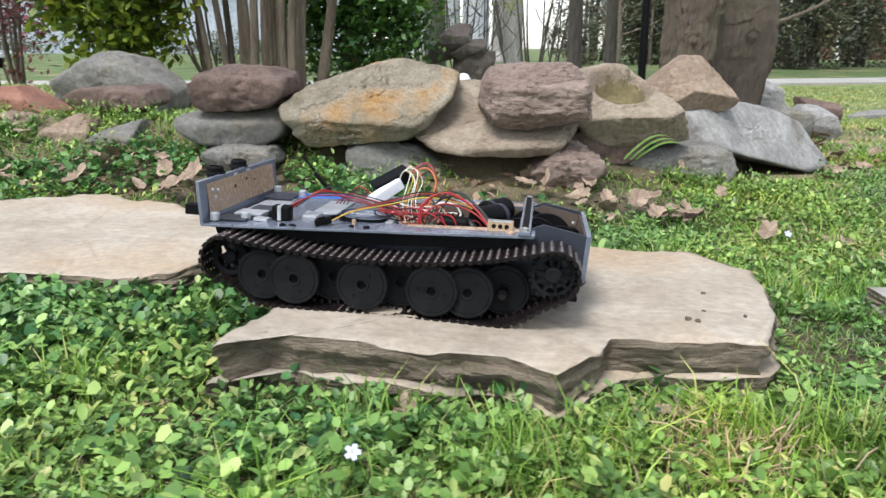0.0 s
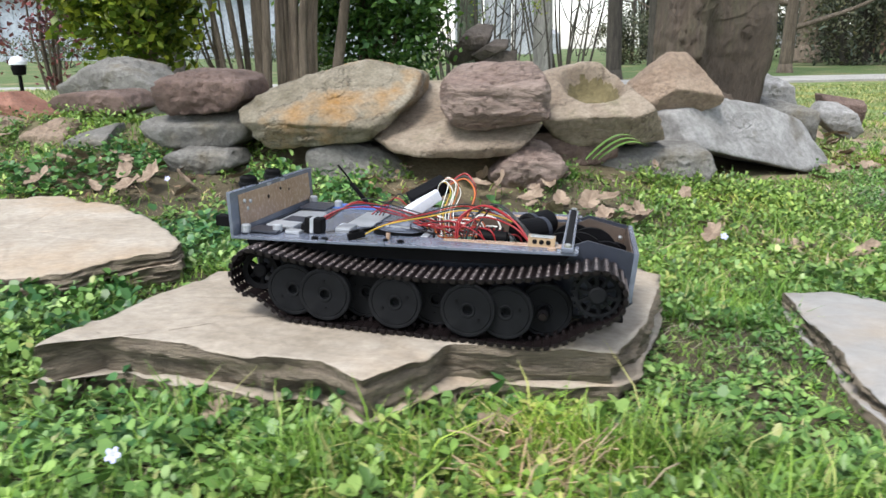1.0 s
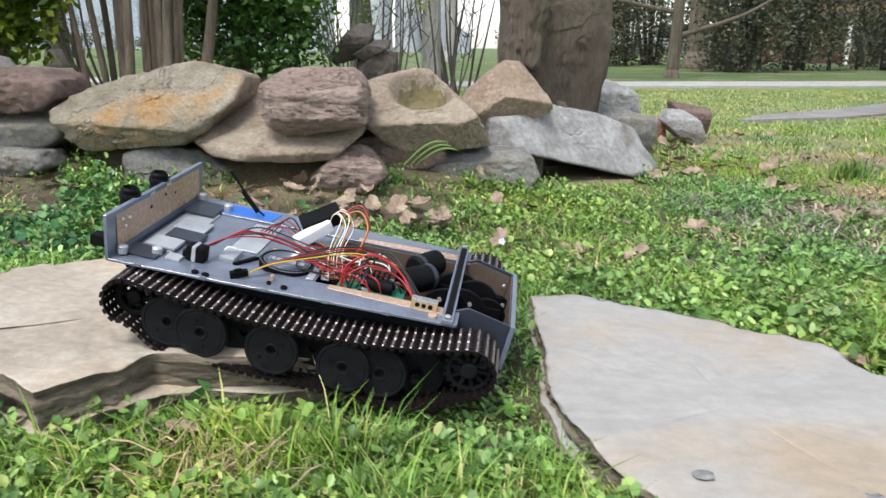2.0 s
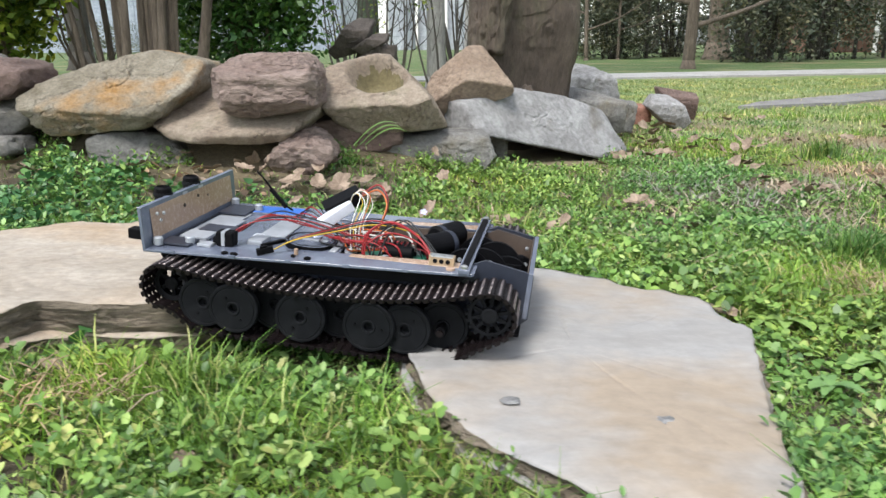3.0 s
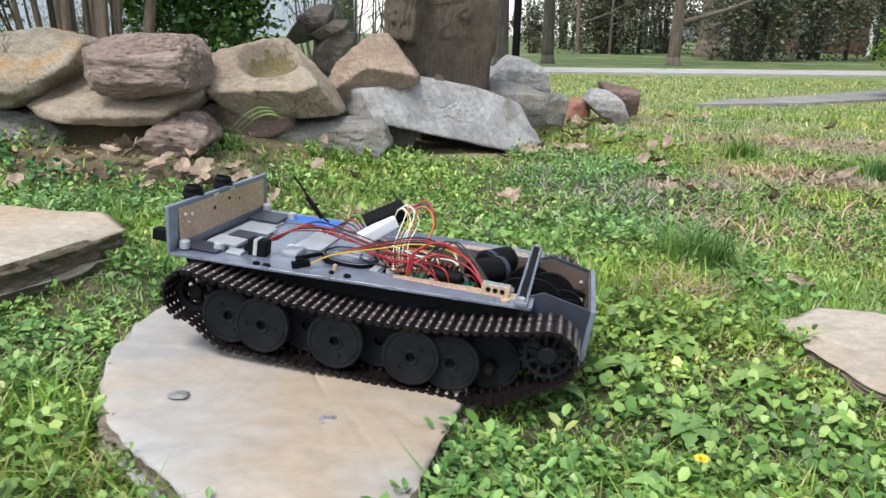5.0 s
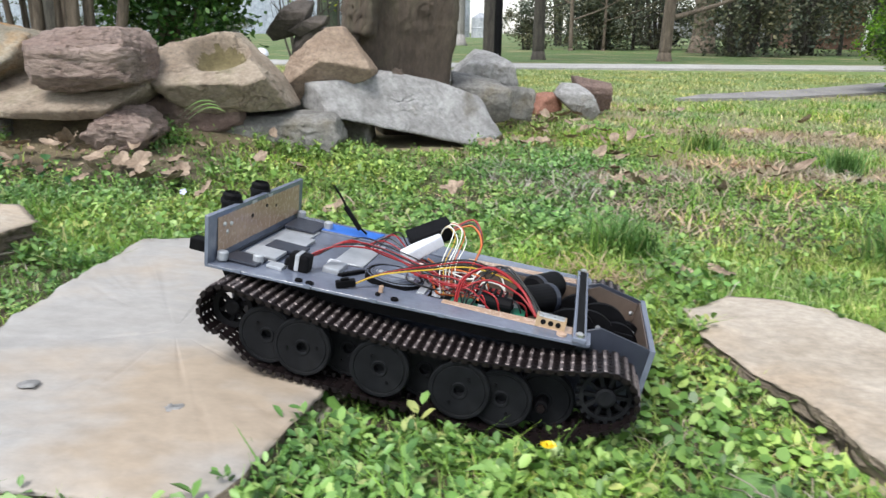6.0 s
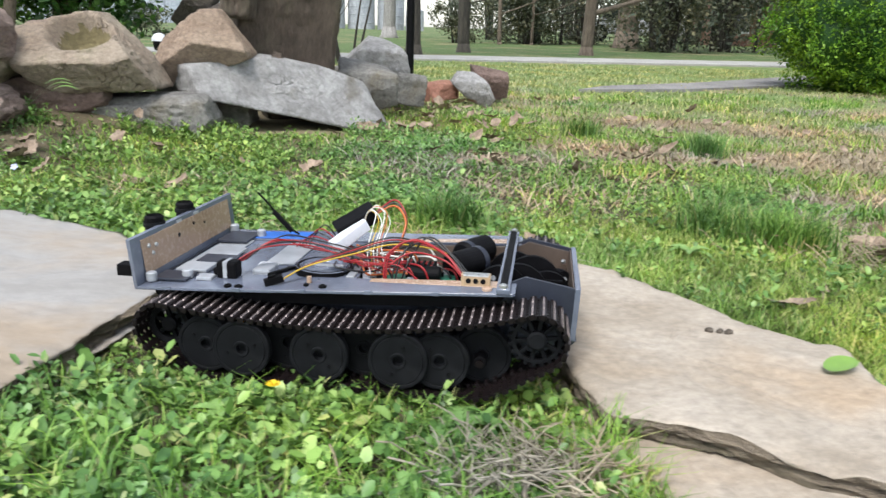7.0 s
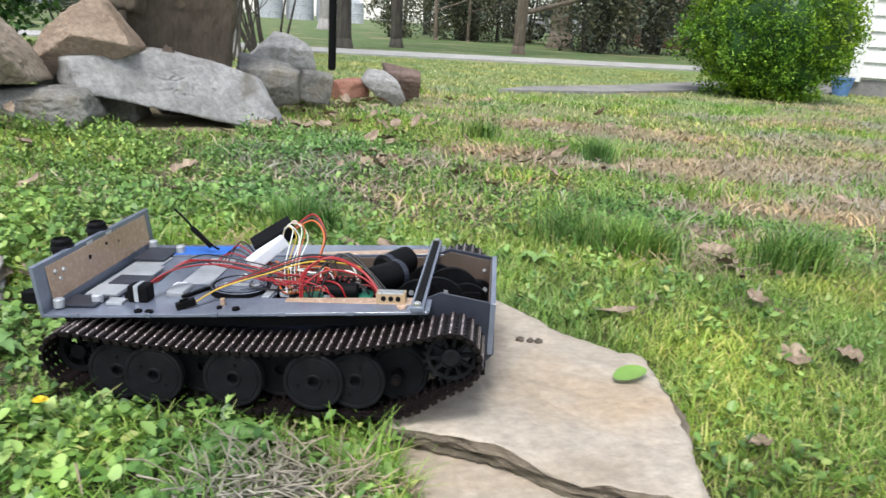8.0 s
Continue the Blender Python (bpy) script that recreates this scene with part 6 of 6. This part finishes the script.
# ---- shrubs and trees ----
def crown(name, centre, radii, n, leaf, material, parent, seed, hollow=0.35, flat=0.0):
    """A crown of many small leaves in clumps, with gaps and an uneven outline."""
    g = np.random.default_rng(seed)
    clumps = max(8, n // 60)
    d = g.normal(0, 1, (clumps, 3))
    d /= np.linalg.norm(d, axis=1)[:, None]
    c = d * (hollow + (1 - hollow) * g.random(clumps) ** 0.5)[:, None]
    i = g.integers(0, clumps, n)
    q = c[i] + g.normal(0, 0.13, (n, 3))
    q = q * np.array(radii) + np.array(centre)
    v = leaf_faces(q[:, 0], q[:, 1], q[:, 2], g, leaf, leaf * 0.6, 0.8, 4)
    me_ob = leaves_mesh(name, v, material, "", "")
    for key in ("label", "category", "kind"):
        if key in me_ob:
            del me_ob[key]
    me_ob["kind"] = "stuff"
    me_ob.parent = parent
    return me_ob


def limb(points, r0, r1, name, material, parent):
    p = bend(points, 6)
    rad = [r0 + (r1 - r0) * k / (len(p) - 1) for k in range(len(p))]
    return part(name, sweep(p, rad, 10), material, parent, shade=True)


def shrub(x, y, height, radii, n, leaf, material, seed, label, stems=8, bark=BARK, low=0.15, hollow=0.2):
    rnd = random.Random(seed)
    t = new("shrub")
    t.matrix_basis = pose(x, y, ground_z(x, y) - 0.01)
    for k in range(stems):
        a = rnd.uniform(0, 6.28)
        r = rnd.uniform(0.05, 0.5)
        top = Vector((radii[0] * r * math.cos(a), radii[1] * r * math.sin(a), height * rnd.uniform(0.7, 1)))
        foot = Vector((top.x * 0.35, top.y * 0.35, 0))
        limb([foot, foot.lerp(top, 0.4) + Vector((rnd.uniform(-0.04, 0.04), 0, 0)), top], rnd.uniform(0.010, 0.02) * height, 0.004, "stem", bark, t)
    crown("crown", (0, 0, height * (0.5 + low)), (radii[0], radii[1], height * 0.52), n, leaf, material, t, seed, hollow)
    return tagged(t, label, "shrub")


def tree(x, y, height, r, seed, label, bark=BARK, leaves=900, leaf=0.12, material=WOODS, spread=0.35, first=0.35, lean=0.0, limbs=9):
    rnd = random.Random(seed)
    t = new("tree")
    t.matrix_basis = pose(x, y, ground_z(x, y) - 0.02)
    top = Vector((lean * height, 0, height))
    limb([(0, 0, 0), (lean * height * 0.3 + rnd.uniform(-r, r) * 0.4, 0, height * 0.35), (lean * height * 0.7, rnd.uniform(-r, r), height * 0.7), top], r, r * 0.35, "trunk", bark, t)
    part("root_flare", sweep([(0, 0, -0.02), (0, 0, r * 0.4), (0, 0, r * 1.6)], [r * 1.55, r * 1.22, r * 0.98], 12), bark, t, shade=True)
    for k in range(limbs):
        u = first + (1 - first) * (k + 0.5) / limbs
        a = k * 2.4 + rnd.uniform(-0.5, 0.5)
        p = Vector((lean * height * u, 0, height * u))
        L = height * spread * (1.1 - 0.6 * u)
        q = p + Vector((math.cos(a) * L, math.sin(a) * L, L * rnd.uniform(0.35, 0.8)))
        limb([p, p.lerp(q, 0.5) + Vector((0, 0, -0.06 * L)), q], r * 0.45 * (1.15 - u), r * 0.10, "limb", bark, t)
    if leaves:
        crown("crown", (lean * height * 0.8, 0, height * 0.8), (height * spread, height * spread, height * 0.42), leaves, leaf, material, t, seed)
    return tagged(t, label, "tree", "garden trees")


shrub(-1.40, 3.30, 0.95, (0.36, 0.28), 9000, 0.050, YELLOW_GREEN, 2, "leafy shrub with yellow-green spring leaves", 9)
shrub(-0.47, 3.95, 1.25, (0.43, 0.35), 13000, 0.046, DEEP_GREEN, 5, "dense dark green shrub behind the rocks", 10, low=0.02)
shrub(-2.60, 4.6, 0.95, (0.50, 0.35), 1500, 0.045, leafy("plum_leaves", [(0.0, (0.07, 0.02, 0.03)), (1.0, (0.24, 0.09, 0.10))]), 7, "thin shrub with reddish-purple young leaves", 8)
stems = new("multi_stem_shrub")
stems.matrix_basis = pose(-0.80, 3.40, ground_z(-0.80, 3.4) - 0.02)
rs = random.Random(4)
for k in range(16):
    fx, fy = -0.19 + 0.027 * k + rs.uniform(-0.02, 0.02), rs.uniform(-0.12, 0.12)
    limb([(fx, fy, 0), (fx * 1.2 + rs.uniform(-0.03, 0.03), fy, 0.4), (fx * 1.5 + rs.uniform(-0.05, 0.05), fy, 0.9), (fx * 1.9, fy * 1.5, 1.7)], rs.uniform(0.012, 0.030), 0.009, "stem", BARK, stems)
for k in range(7):
    fx = -0.20 + rs.uniform(-0.05, 0.05)
    limb([(fx, 0, 0), (fx - 0.04 - k * 0.02, 0, 0.25), (fx - 0.05 - k * 0.04, 0.05, 0.8)], 0.008, 0.003, "twig", BARK, stems)
crown("crown", (0, 0, 1.6), (0.6, 0.4, 0.35), 900, 0.05, DEEP_GREEN, stems, 3)
tagged(stems, "old shrub with many bare brown stems", "shrub")
thin = new("bare_sapling_clump")
thin.matrix_basis = pose(0.82, 6.6, ground_z(0.82, 6.6))
for k in range(12):
    fx = rs.uniform(-0.35, 0.3)
    limb([(fx * 0.4, 0, 0), (fx * 0.8 + rs.uniform(-0.05, 0.05), 0, 0.4), (fx * 1.3, 0.1, 1.1)], 0.014, 0.004, "stem", BARK_DARK, thin)
tagged(thin, "clump of thin bare saplings", "sapling")
for cx, cy, many in ((0.22, 5.7, 9), (0.62, 5.3, 7), (-0.15, 6.2, 9)):
    clump = new("bare_sapling_clump")
    clump.matrix_basis = pose(cx, cy, ground_z(cx, cy))
    for k in range(many):
        fx, bow = rs.uniform(-0.22, 0.22), rs.uniform(-0.08, 0.08)
        limb([(fx * 0.5, 0, 0), (fx * 0.8 + bow, 0.03, 0.35), (fx * 1.6, 0.06, 1.2)], rs.uniform(0.006, 0.012), 0.003, "stem", BARK_DARK, clump)
        for j in range(5):
            u = 0.3 + 0.14 * j
            side = rs.choice((-1, 1)) * rs.uniform(0.06, 0.18)
            limb([(fx * (0.8 + u * 0.7) + bow * (1 - u), 0.04, u), (fx * (0.8 + u * 0.7) + side * 0.6, 0.05, u + 0.10), (fx * (0.8 + u * 0.7) + side, 0.06, u + 0.26)], 0.004, 0.0015, "twig", BARK_DARK, clump)
    crown("crown", (0, 0, 0.9), (0.3, 0.2, 0.4), 260, 0.03, YELLOW_GREEN, clump, many)
    tagged(clump, "clump of thin branching saplings with a few young leaves", "sapling")
GREY_BARK = surface("pale_grey_bark", (0.20, 0.19, 0.18), (0.36, 0.35, 0.33), 6, 0.9, 0.8, 30, stretch=(3, 3, 0.6), depth=0.015)
IVY_BARK = surface("mossy_bark", (0.03, 0.05, 0.03), (0.09, 0.11, 0.07), 8, 0.9, 0.9, 30, depth=0.02)
tree(0.55, 6.0, 4.0, 0.085, 11, "pale grey-barked tree with early leaves", GREY_BARK, 500, 0.1, DEEP_GREEN)
tree(-0.07, 7.0, 4.5, 0.11, 12, "tree trunk wrapped in green moss and ivy", IVY_BARK, 500, 0.1, DEEP_GREEN)
tree(1.56, 9.0, 5.0, 0.095, 13, "dark-barked tree with low hanging leafy twigs", BARK_DARK, 700, 0.12, DEEP_GREEN, first=0.2)
tree(2.38, 10.8, 6.0, 0.090, 14, "straight dark-barked tree at the lawn's edge", BARK_DARK, 600, 0.16)
tree(4.25, 11.0, 5.5, 0.092, 15, "large forked brown tree on the lawn", BARK, 1400, 0.13, first=0.08, spread=0.42, limbs=15)
tree(6.9, 17.0, 7.0, 0.25, 16, "brown tree in front of the woods", BARK, 900, 0.2, first=0.15)
tree(1.57, 22.0, 7.0, 0.20, 19, "pale grey trunk far across the lawn", GREY_BARK, 300, 0.2, first=0.5)
tree(-5.5, 13.0, 6.0, 0.2, 17, "bare brown tree beyond the road", BARK_DARK, 700, 0.18)
tree(9.5, 13.5, 6.0, 0.2, 18, "dark tree at the lawn's edge", BARK_DARK, 900, 0.18)
for k, (tx, ty, h, rx, n) in enumerate(((6.8, 14.5, 4.2, 1.2, 5200), (8.9, 16.5, 5.0, 1.6, 5200), (11.8, 17.5, 4.6, 1.5, 4600), (3.0, 17.5, 1.2, 0.6, 1800), (4.9, 18.5, 2.2, 1.0, 2600), (5.2, 20.0, 2.8, 1.5, 2800), (7.2, 21.0, 3.0, 1.7, 2800), (9.6, 22.0, 3.6, 1.8, 2800), (13.5, 21, 4.0, 2.0, 2800), (16.5, 22, 4.2, 2.0, 2800),
                                                (-9.0, 22, 1.2, 1.8, 1300), (-14, 24, 1.4, 2.2, 1300), (-6.0, 20, 0.9, 1.2, 900), (-3.2, 14.5, 0.6, 0.9, 900), (20, 24, 5, 2.4, 2600), (5.0, 25, 3.6, 1.5, 2400), (6.6, 26, 4.2, 2.0, 2400), (11.5, 27, 4.6, 2.2, 2400), (8.8, 29, 5.0, 2.4, 2400), (14.5, 30, 5.0, 2.6, 2400))):
    shrub(tx, ty, h, (rx, rx * 0.7), int(n * 2.0), 0.10 if h > 1.2 else 0.07, WOODS, 40 + k, "tall dark evergreen at the edge of the lawn" if k < 3 else "thicket in the distance, its green greyed to paint in haze", 9, BARK_DARK, -0.05, 0.0)
# bare and half-bare trees in front of the thickets
rt = random.Random(61)
for k in range(13):
    tx = 3.4 + k * 0.95 + rt.uniform(-0.4, 0.4)
    tree(tx, rt.uniform(15.0, 21.0), rt.uniform(5.0, 7.5), rt.uniform(0.03, 0.075), 200 + k, "slim grey-brown tree at the edge of the woods", rt.choice((BARK, BARK_DARK, GREY_BARK)), 260, 0.11, first=0.10, spread=0.28, limbs=14, lean=rt.uniform(-0.04, 0.04))
# clipped bush at the house
bush = new("clipped_bush")
bush.matrix_basis = pose(4.34, 4.75, ground_z(4.34, 4.75) - 0.02)
g = np.random.default_rng(77)
d = g.normal(0, 1, (30000, 3))
d /= np.linalg.norm(d, axis=1)[:, None]
lump = np.array([1 + 0.20 * noise.noise(Vector(v) * 2.2) + 0.26 * noise.noise(Vector(v) * 5) for v in d])
q = d * (lump * (0.88 + 0.15 * g.random(30000)))[:, None] * np.array((0.57, 0.52, 0.56)) + np.array((0, 0, 0.53))
q = q[q[:, 2] > 0.02]
lv = leaves_mesh("foliage", leaf_faces(q[:, 0], q[:, 1], q[:, 2], g, 0.028, 0.015, 0.9, 4), BUSH_GREEN, "", "")
lv.parent = bush
# solid core in a darker green, added to paint deep shade between the leaves
bm = bmesh.new()
bmesh.ops.create_icosphere(bm, subdivisions=4, radius=1)
for v in bm.verts:
    k = 0.86 * (1 + 0.16 * noise.noise(v.co * 2.2) + 0.20 * noise.noise(v.co * 5))
    v.co = Vector((v.co.x * 0.57 * k, v.co.y * 0.52 * k, max(0.0, v.co.z * 0.56 * k + 0.53)))
part("shade_core", bm, DEEP_GREEN, bush, shade=True)
tagged(bush, "rounded bright yellow-green clipped bush", "bush")


# ---- roads, buildings and distant things ----
GRAVEL = surface("pale_gravel", (0.30, 0.30, 0.285), (0.42, 0.41, 0.39), 3, 0.9, 0.4, 60, depth=0.01)
ASPHALT = surface("worn_asphalt", (0.16, 0.15, 0.15), (0.27, 0.26, 0.25), 3, 0.9, 0.4, 80, depth=0.005)


def strip(name, near, far, material, label, up=0.02):
    bm = bmesh.new()
    a = [bm.verts.new((x, y, ground_z(x, y) + up)) for x, y in near]
    b = [bm.verts.new((x, y, ground_z(x, y) + up)) for x, y in far]
    for i in range(len(a) - 1):
        bm.faces.new((a[i], a[i + 1], b[i + 1], b[i]))
    r = bmesh.ops.extrude_face_region(bm, geom=list(bm.faces))
    bmesh.ops.translate(bm, vec=(0, 0, -0.05), verts=[v for v in r["geom"] if isinstance(v, bmesh.types.BMVert)])
    bmesh.ops.recalc_face_normals(bm, faces=bm.faces)
    return tagged(obj(name, bm, material, False), label, "road", kind="structure")


strip("road", [(x, 7.7 + 0.21 * max(0, x - 1.4) + 0.02 * abs(min(0, x))) for x in range(-26, 15)], [(x, 8.75 + 0.25 * max(0, x - 1.4) + 0.02 * abs(min(0, x))) for x in range(-26, 15)], GRAVEL, "pale grey lane across the lawn")
strip("pavement", [(2.25, 4.15), (3.0, 4.45), (3.9, 4.95), (4.9, 5.3), (6.2, 5.8)], [(2.5, 4.45), (3.4, 5.1), (4.4, 5.95), (5.2, 6.5), (6.4, 7.2)], ASPHALT, "worn grey asphalt path to the house")

SIDING = surface("white_siding", (0.70, 0.70, 0.68), (0.82, 0.82, 0.80), 2, 0.5, 0.1, 60)
ROOF = surface("grey_brown_shingles", (0.12, 0.10, 0.09), (0.22, 0.19, 0.17), 3, 0.9, 0.4, 40)
BRICK = surface("far_brick", (0.26, 0.13, 0.09), (0.40, 0.23, 0.17), 3, 0.9, 0.3, 30)
SHEET_METAL = surface("pale_blue_sheet_metal", (0.30, 0.34, 0.40), (0.38, 0.42, 0.48), 0.3, 0.5, 0.05, 4)
GLASS = plain("dark_window_glass", (0.03, 0.035, 0.04), 0.1, spec=0.8)
STEEL = surface("galvanised_steel", (0.33, 0.35, 0.38), (0.45, 0.47, 0.50), 0.5, 0.45, 0.1, 8, 0.2)
house = new("white_house")
house.matrix_basis = pose(5.72, 5.62, -0.08, 0, 0, -45)
part("foundation", box(0, 5.0, 0.02, 7, -0.2, 0.16), ASPHALT, house)
part("wall", box(0.02, 5.0, 0.03, 7, 0.16, 3.0), SIDING, house)
board = bpy.data.meshes.new("siding_board")
bm = bmesh.new()
vs = [bm.verts.new(p) for p in ((0, 0, 0), (4.98, 0, 0), (4.98, 0.022, 0.125), (0, 0.022, 0.125), (0, 0.03, 0), (4.98, 0.03, 0), (4.98, 0.03, 0.125), (0, 0.03, 0.125))]
for f in ((0, 1, 2, 3), (4, 7, 6, 5), (0, 4, 5, 1), (3, 2, 6, 7), (0, 3, 7, 4), (1, 5, 6, 2)):
    bm.faces.new([vs[i] for i in f])
bm.to_mesh(board)
bm.free()
board.materials.append(SIDING)
for k in range(22):
    o = new("siding_board", board)
    o.parent = house
    o.location = (0.01, -0.004, 0.18 + k * 0.125)
part("corner_post", box(-0.03, 0.06, -0.03, 0.06, 0.14, 3.0, 0.004), SIDING, house)
part("roof", box(-0.3, 5.2, -0.4, 7.2, 3.0, 3.15, 0.02), ROOF, house)
tagged(house, "white clapboard house corner beside the clipped bush", "house")
BIN = plain("blue_bin_plastic", (0.10, 0.20, 0.42), 0.5)
tub = new("blue_tub")
tub.matrix_basis = pose(5.50, 5.45, ground_z(5.5, 5.45))
part("body", lathe([(0.06, 0), (0.085, 0.14), (0.09, 0.14), (0.09, 0.155), (0.078, 0.15), (0.055, 0.02)], 24, m=pose(0, 0, 0, 90, 0, 0)), BIN, tub)
tagged(tub, "blue plastic tub standing by the house", "tub")
far_house = new("brick_house")
far_house.matrix_basis = pose(16.4, 27.0, -0.1, 0, 0, -12)
part("wall", box(-2.6, 3.4, 0, 6, 0, 2.6), BRICK, far_house)
part("porch_roof", box(-2.8, 3.6, -1.6, 0.0, 1.55, 1.70, 0.02), ROOF, far_house)
for px in (-2.6, -0.6, 1.4, 3.3):
    part("porch_post", box(px - 0.06, px + 0.06, -1.5, -1.38, 0, 1.55), SIDING, far_house)
for px in (-1.8, 0.4, 2.2):
    w = part("window", box(px - 0.45, px + 0.45, -0.04, 0.0, 0.5, 1.4), SIDING, far_house)
    part("pane", box(px - 0.38, px + 0.38, -0.05, -0.042, 0.57, 1.33), GLASS, w)
bm = bmesh.new()
rv = [bm.verts.new(p) for p in ((-2.9, -0.3, 2.6), (3.7, -0.3, 2.6), (3.7, 6.3, 2.6), (-2.9, 6.3, 2.6), (-2.9, 3, 4.6), (3.7, 3, 4.6))]
for f in ((0, 1, 5, 4), (2, 3, 4, 5), (0, 4, 3), (1, 2, 5), (0, 3, 2, 1)):
    bm.faces.new([rv[i] for i in f])
part("roof", bm, ROOF, far_house)
tagged(far_house, "distant brick house with a low porch roof", "house")
barn = new("metal_barn")
barn.matrix_basis = pose(-26, 62, -0.1)
part("wall", box(-22, 19, 0, 14, 0, 5.2), SHEET_METAL, barn)
for k in range(34):
    part("wall_rib", box(-21.6 + k * 1.2, -21.5 + k * 1.2, -0.06, -0.005, 0, 5.2), SHEET_METAL, barn)
part("roof", box(-22.5, 19.5, -0.6, 14.6, 5.2, 5.6), SHEET_METAL, barn)
for k in range(3):
    part("door", box(-15 + k * 11, -11 + k * 11, -0.12, -0.065, 0, 3.4), SHEET_METAL, barn)
tagged(barn, "long pale blue-grey metal barn in the distance", "barn")
silo = new("grain_silo")
silo.matrix_basis = pose(-2.0, 60, -0.1)
shell = part("shell", lathe([(1.05, 0), (1.05, 5.6), (0.15, 6.3), (0.05, 6.35)], 32, m=pose(0, 0, 0, 90, 0, 0)), STEEL, silo)
for k in range(9):
    part("hoop", lathe([(1.055, 0.5 + k * 0.58), (1.085, 0.53 + k * 0.58), (1.055, 0.56 + k * 0.58)], 32, m=pose(0, 0, 0, 90, 0, 0)), STEEL, silo)
tagged(silo, "pale steel grain silo in the distance", "silo", "grain silos")
for sx in (0.3, 2.6):
    copy_thing(silo, pose(sx, 60.4, -0.1))
small_silo = new("grain_bin")
small_silo.matrix_basis = pose(4.4, 59, -0.1)
part("shell", lathe([(0.7, 0), (0.7, 1.5), (0.1, 1.9)], 28, m=pose(0, 0, 0, 90, 0, 0)), STEEL, small_silo)
part("hoop", lathe([(0.705, 0.7), (0.73, 0.75), (0.705, 0.8)], 28, m=pose(0, 0, 0, 90, 0, 0)), STEEL, small_silo)
tagged(small_silo, "short pale steel grain bin beside taller silos", "grain bin")
post = new("lamp_post")
post.matrix_basis = pose(1.315, 5.0, ground_z(1.315, 5.0))
part("pole", sweep([(0, 0, 0), (0, 0, 1.1), (0, 0, 2.2)], 0.026, 16), BLACK, post)
tagged(post, "slim black lamp post in the lawn", "lamp post")
for bx, by, bz in ((-1.788, 3.03, 0.288), (0.094, 3.5, 0.177)):
    lamp = new("garden_lamp")
    gz = ground_z(bx, by)
    lamp.matrix_basis = pose(bx, by, gz)
    h = bz - gz
    part("stake", sweep([(0, 0, 0), (0, 0, h * 0.5), (0, 0, h - 0.02)], 0.008, 10), BLACK, lamp)
    part("head", lathe([(0.004, h - 0.045), (0.024, h - 0.04), (0.030, h - 0.01), (0.026, h)], 20, m=pose(0, 0, 0, 90, 0, 0)), BLACK, lamp)
    part("cap", lathe([(0.034, h), (0.034, h + 0.012), (0.022, h + 0.030), (0.004, h + 0.036)], 20, m=pose(0, 0, 0, 90, 0, 0)), WHITE, lamp, "white domed cap")
    tagged(lamp, "small black garden lamp with a white domed cap", "garden lamp", "garden lamps")
for cx, cy, ang, paint in ((11.5, 30, -10, plain("silver_car_paint", (0.45, 0.46, 0.48), 0.3)),):
    car = new("car")
    car.matrix_basis = pose(cx, cy, -0.06, 0, 0, ang)
    part("body", box(-2.1, 2.1, -0.85, 0.85, 0.28, 0.85, 0.12), paint, car)
    part("cabin", box(-1.3, 0.9, -0.75, 0.75, 0.86, 1.40, 0.18), GLASS, car)
    for wx in (-1.35, 1.35):
        for wy in (-0.8, 0.8):
            w = part("wheel", lathe([(0.2, -0.1), (0.32, -0.09), (0.32, 0.09), (0.2, 0.1)], 20, m=Matrix.Translation((wx, wy, 0.32))), RUBBER, car)
            part("rim", lathe([(0.19, -0.105), (0.19, 0.105)], 16, m=Matrix.Translation((wx, wy, 0.32))), SILVER, w)
    tagged(car, "parked silver car seen far off beyond the trees", "car")


def motions():
    """All that moves: the model, its wheels and its track links."""
    shift = pose(OX / 1000, OY / 1000, OZ / 1000)
    walk(tank, [(t, pose(x, y, z, rx, ry, rz) @ shift) for t, x, y, z, rx, ry, rz in TANK_ROWS])
    at = np.array([r[1:4] for r in TANK_ROWS])
    gone = np.concatenate([[0], np.cumsum(np.linalg.norm(np.diff(at, axis=0), axis=1))])
    times = [k / 10 for k in range(81)]
    way = [float(np.interp(t, [r[0] for r in TANK_ROWS], gone)) for t in times]
    for o, radius, place in WHEELS:
        walk(o, [(t, pose(*place, 0, math.degrees(d / radius), 0)) for t, d in zip(times, way)])
    for o, s, y in CHAIN:
        rows = []
        for t, d in zip(times, way):
            x, z, turn = on_loop(s + d * 1000)
            rows.append((t, pose(*mm(x, y, z), 0, turn, 0)))
        walk(o, rows)


motions()
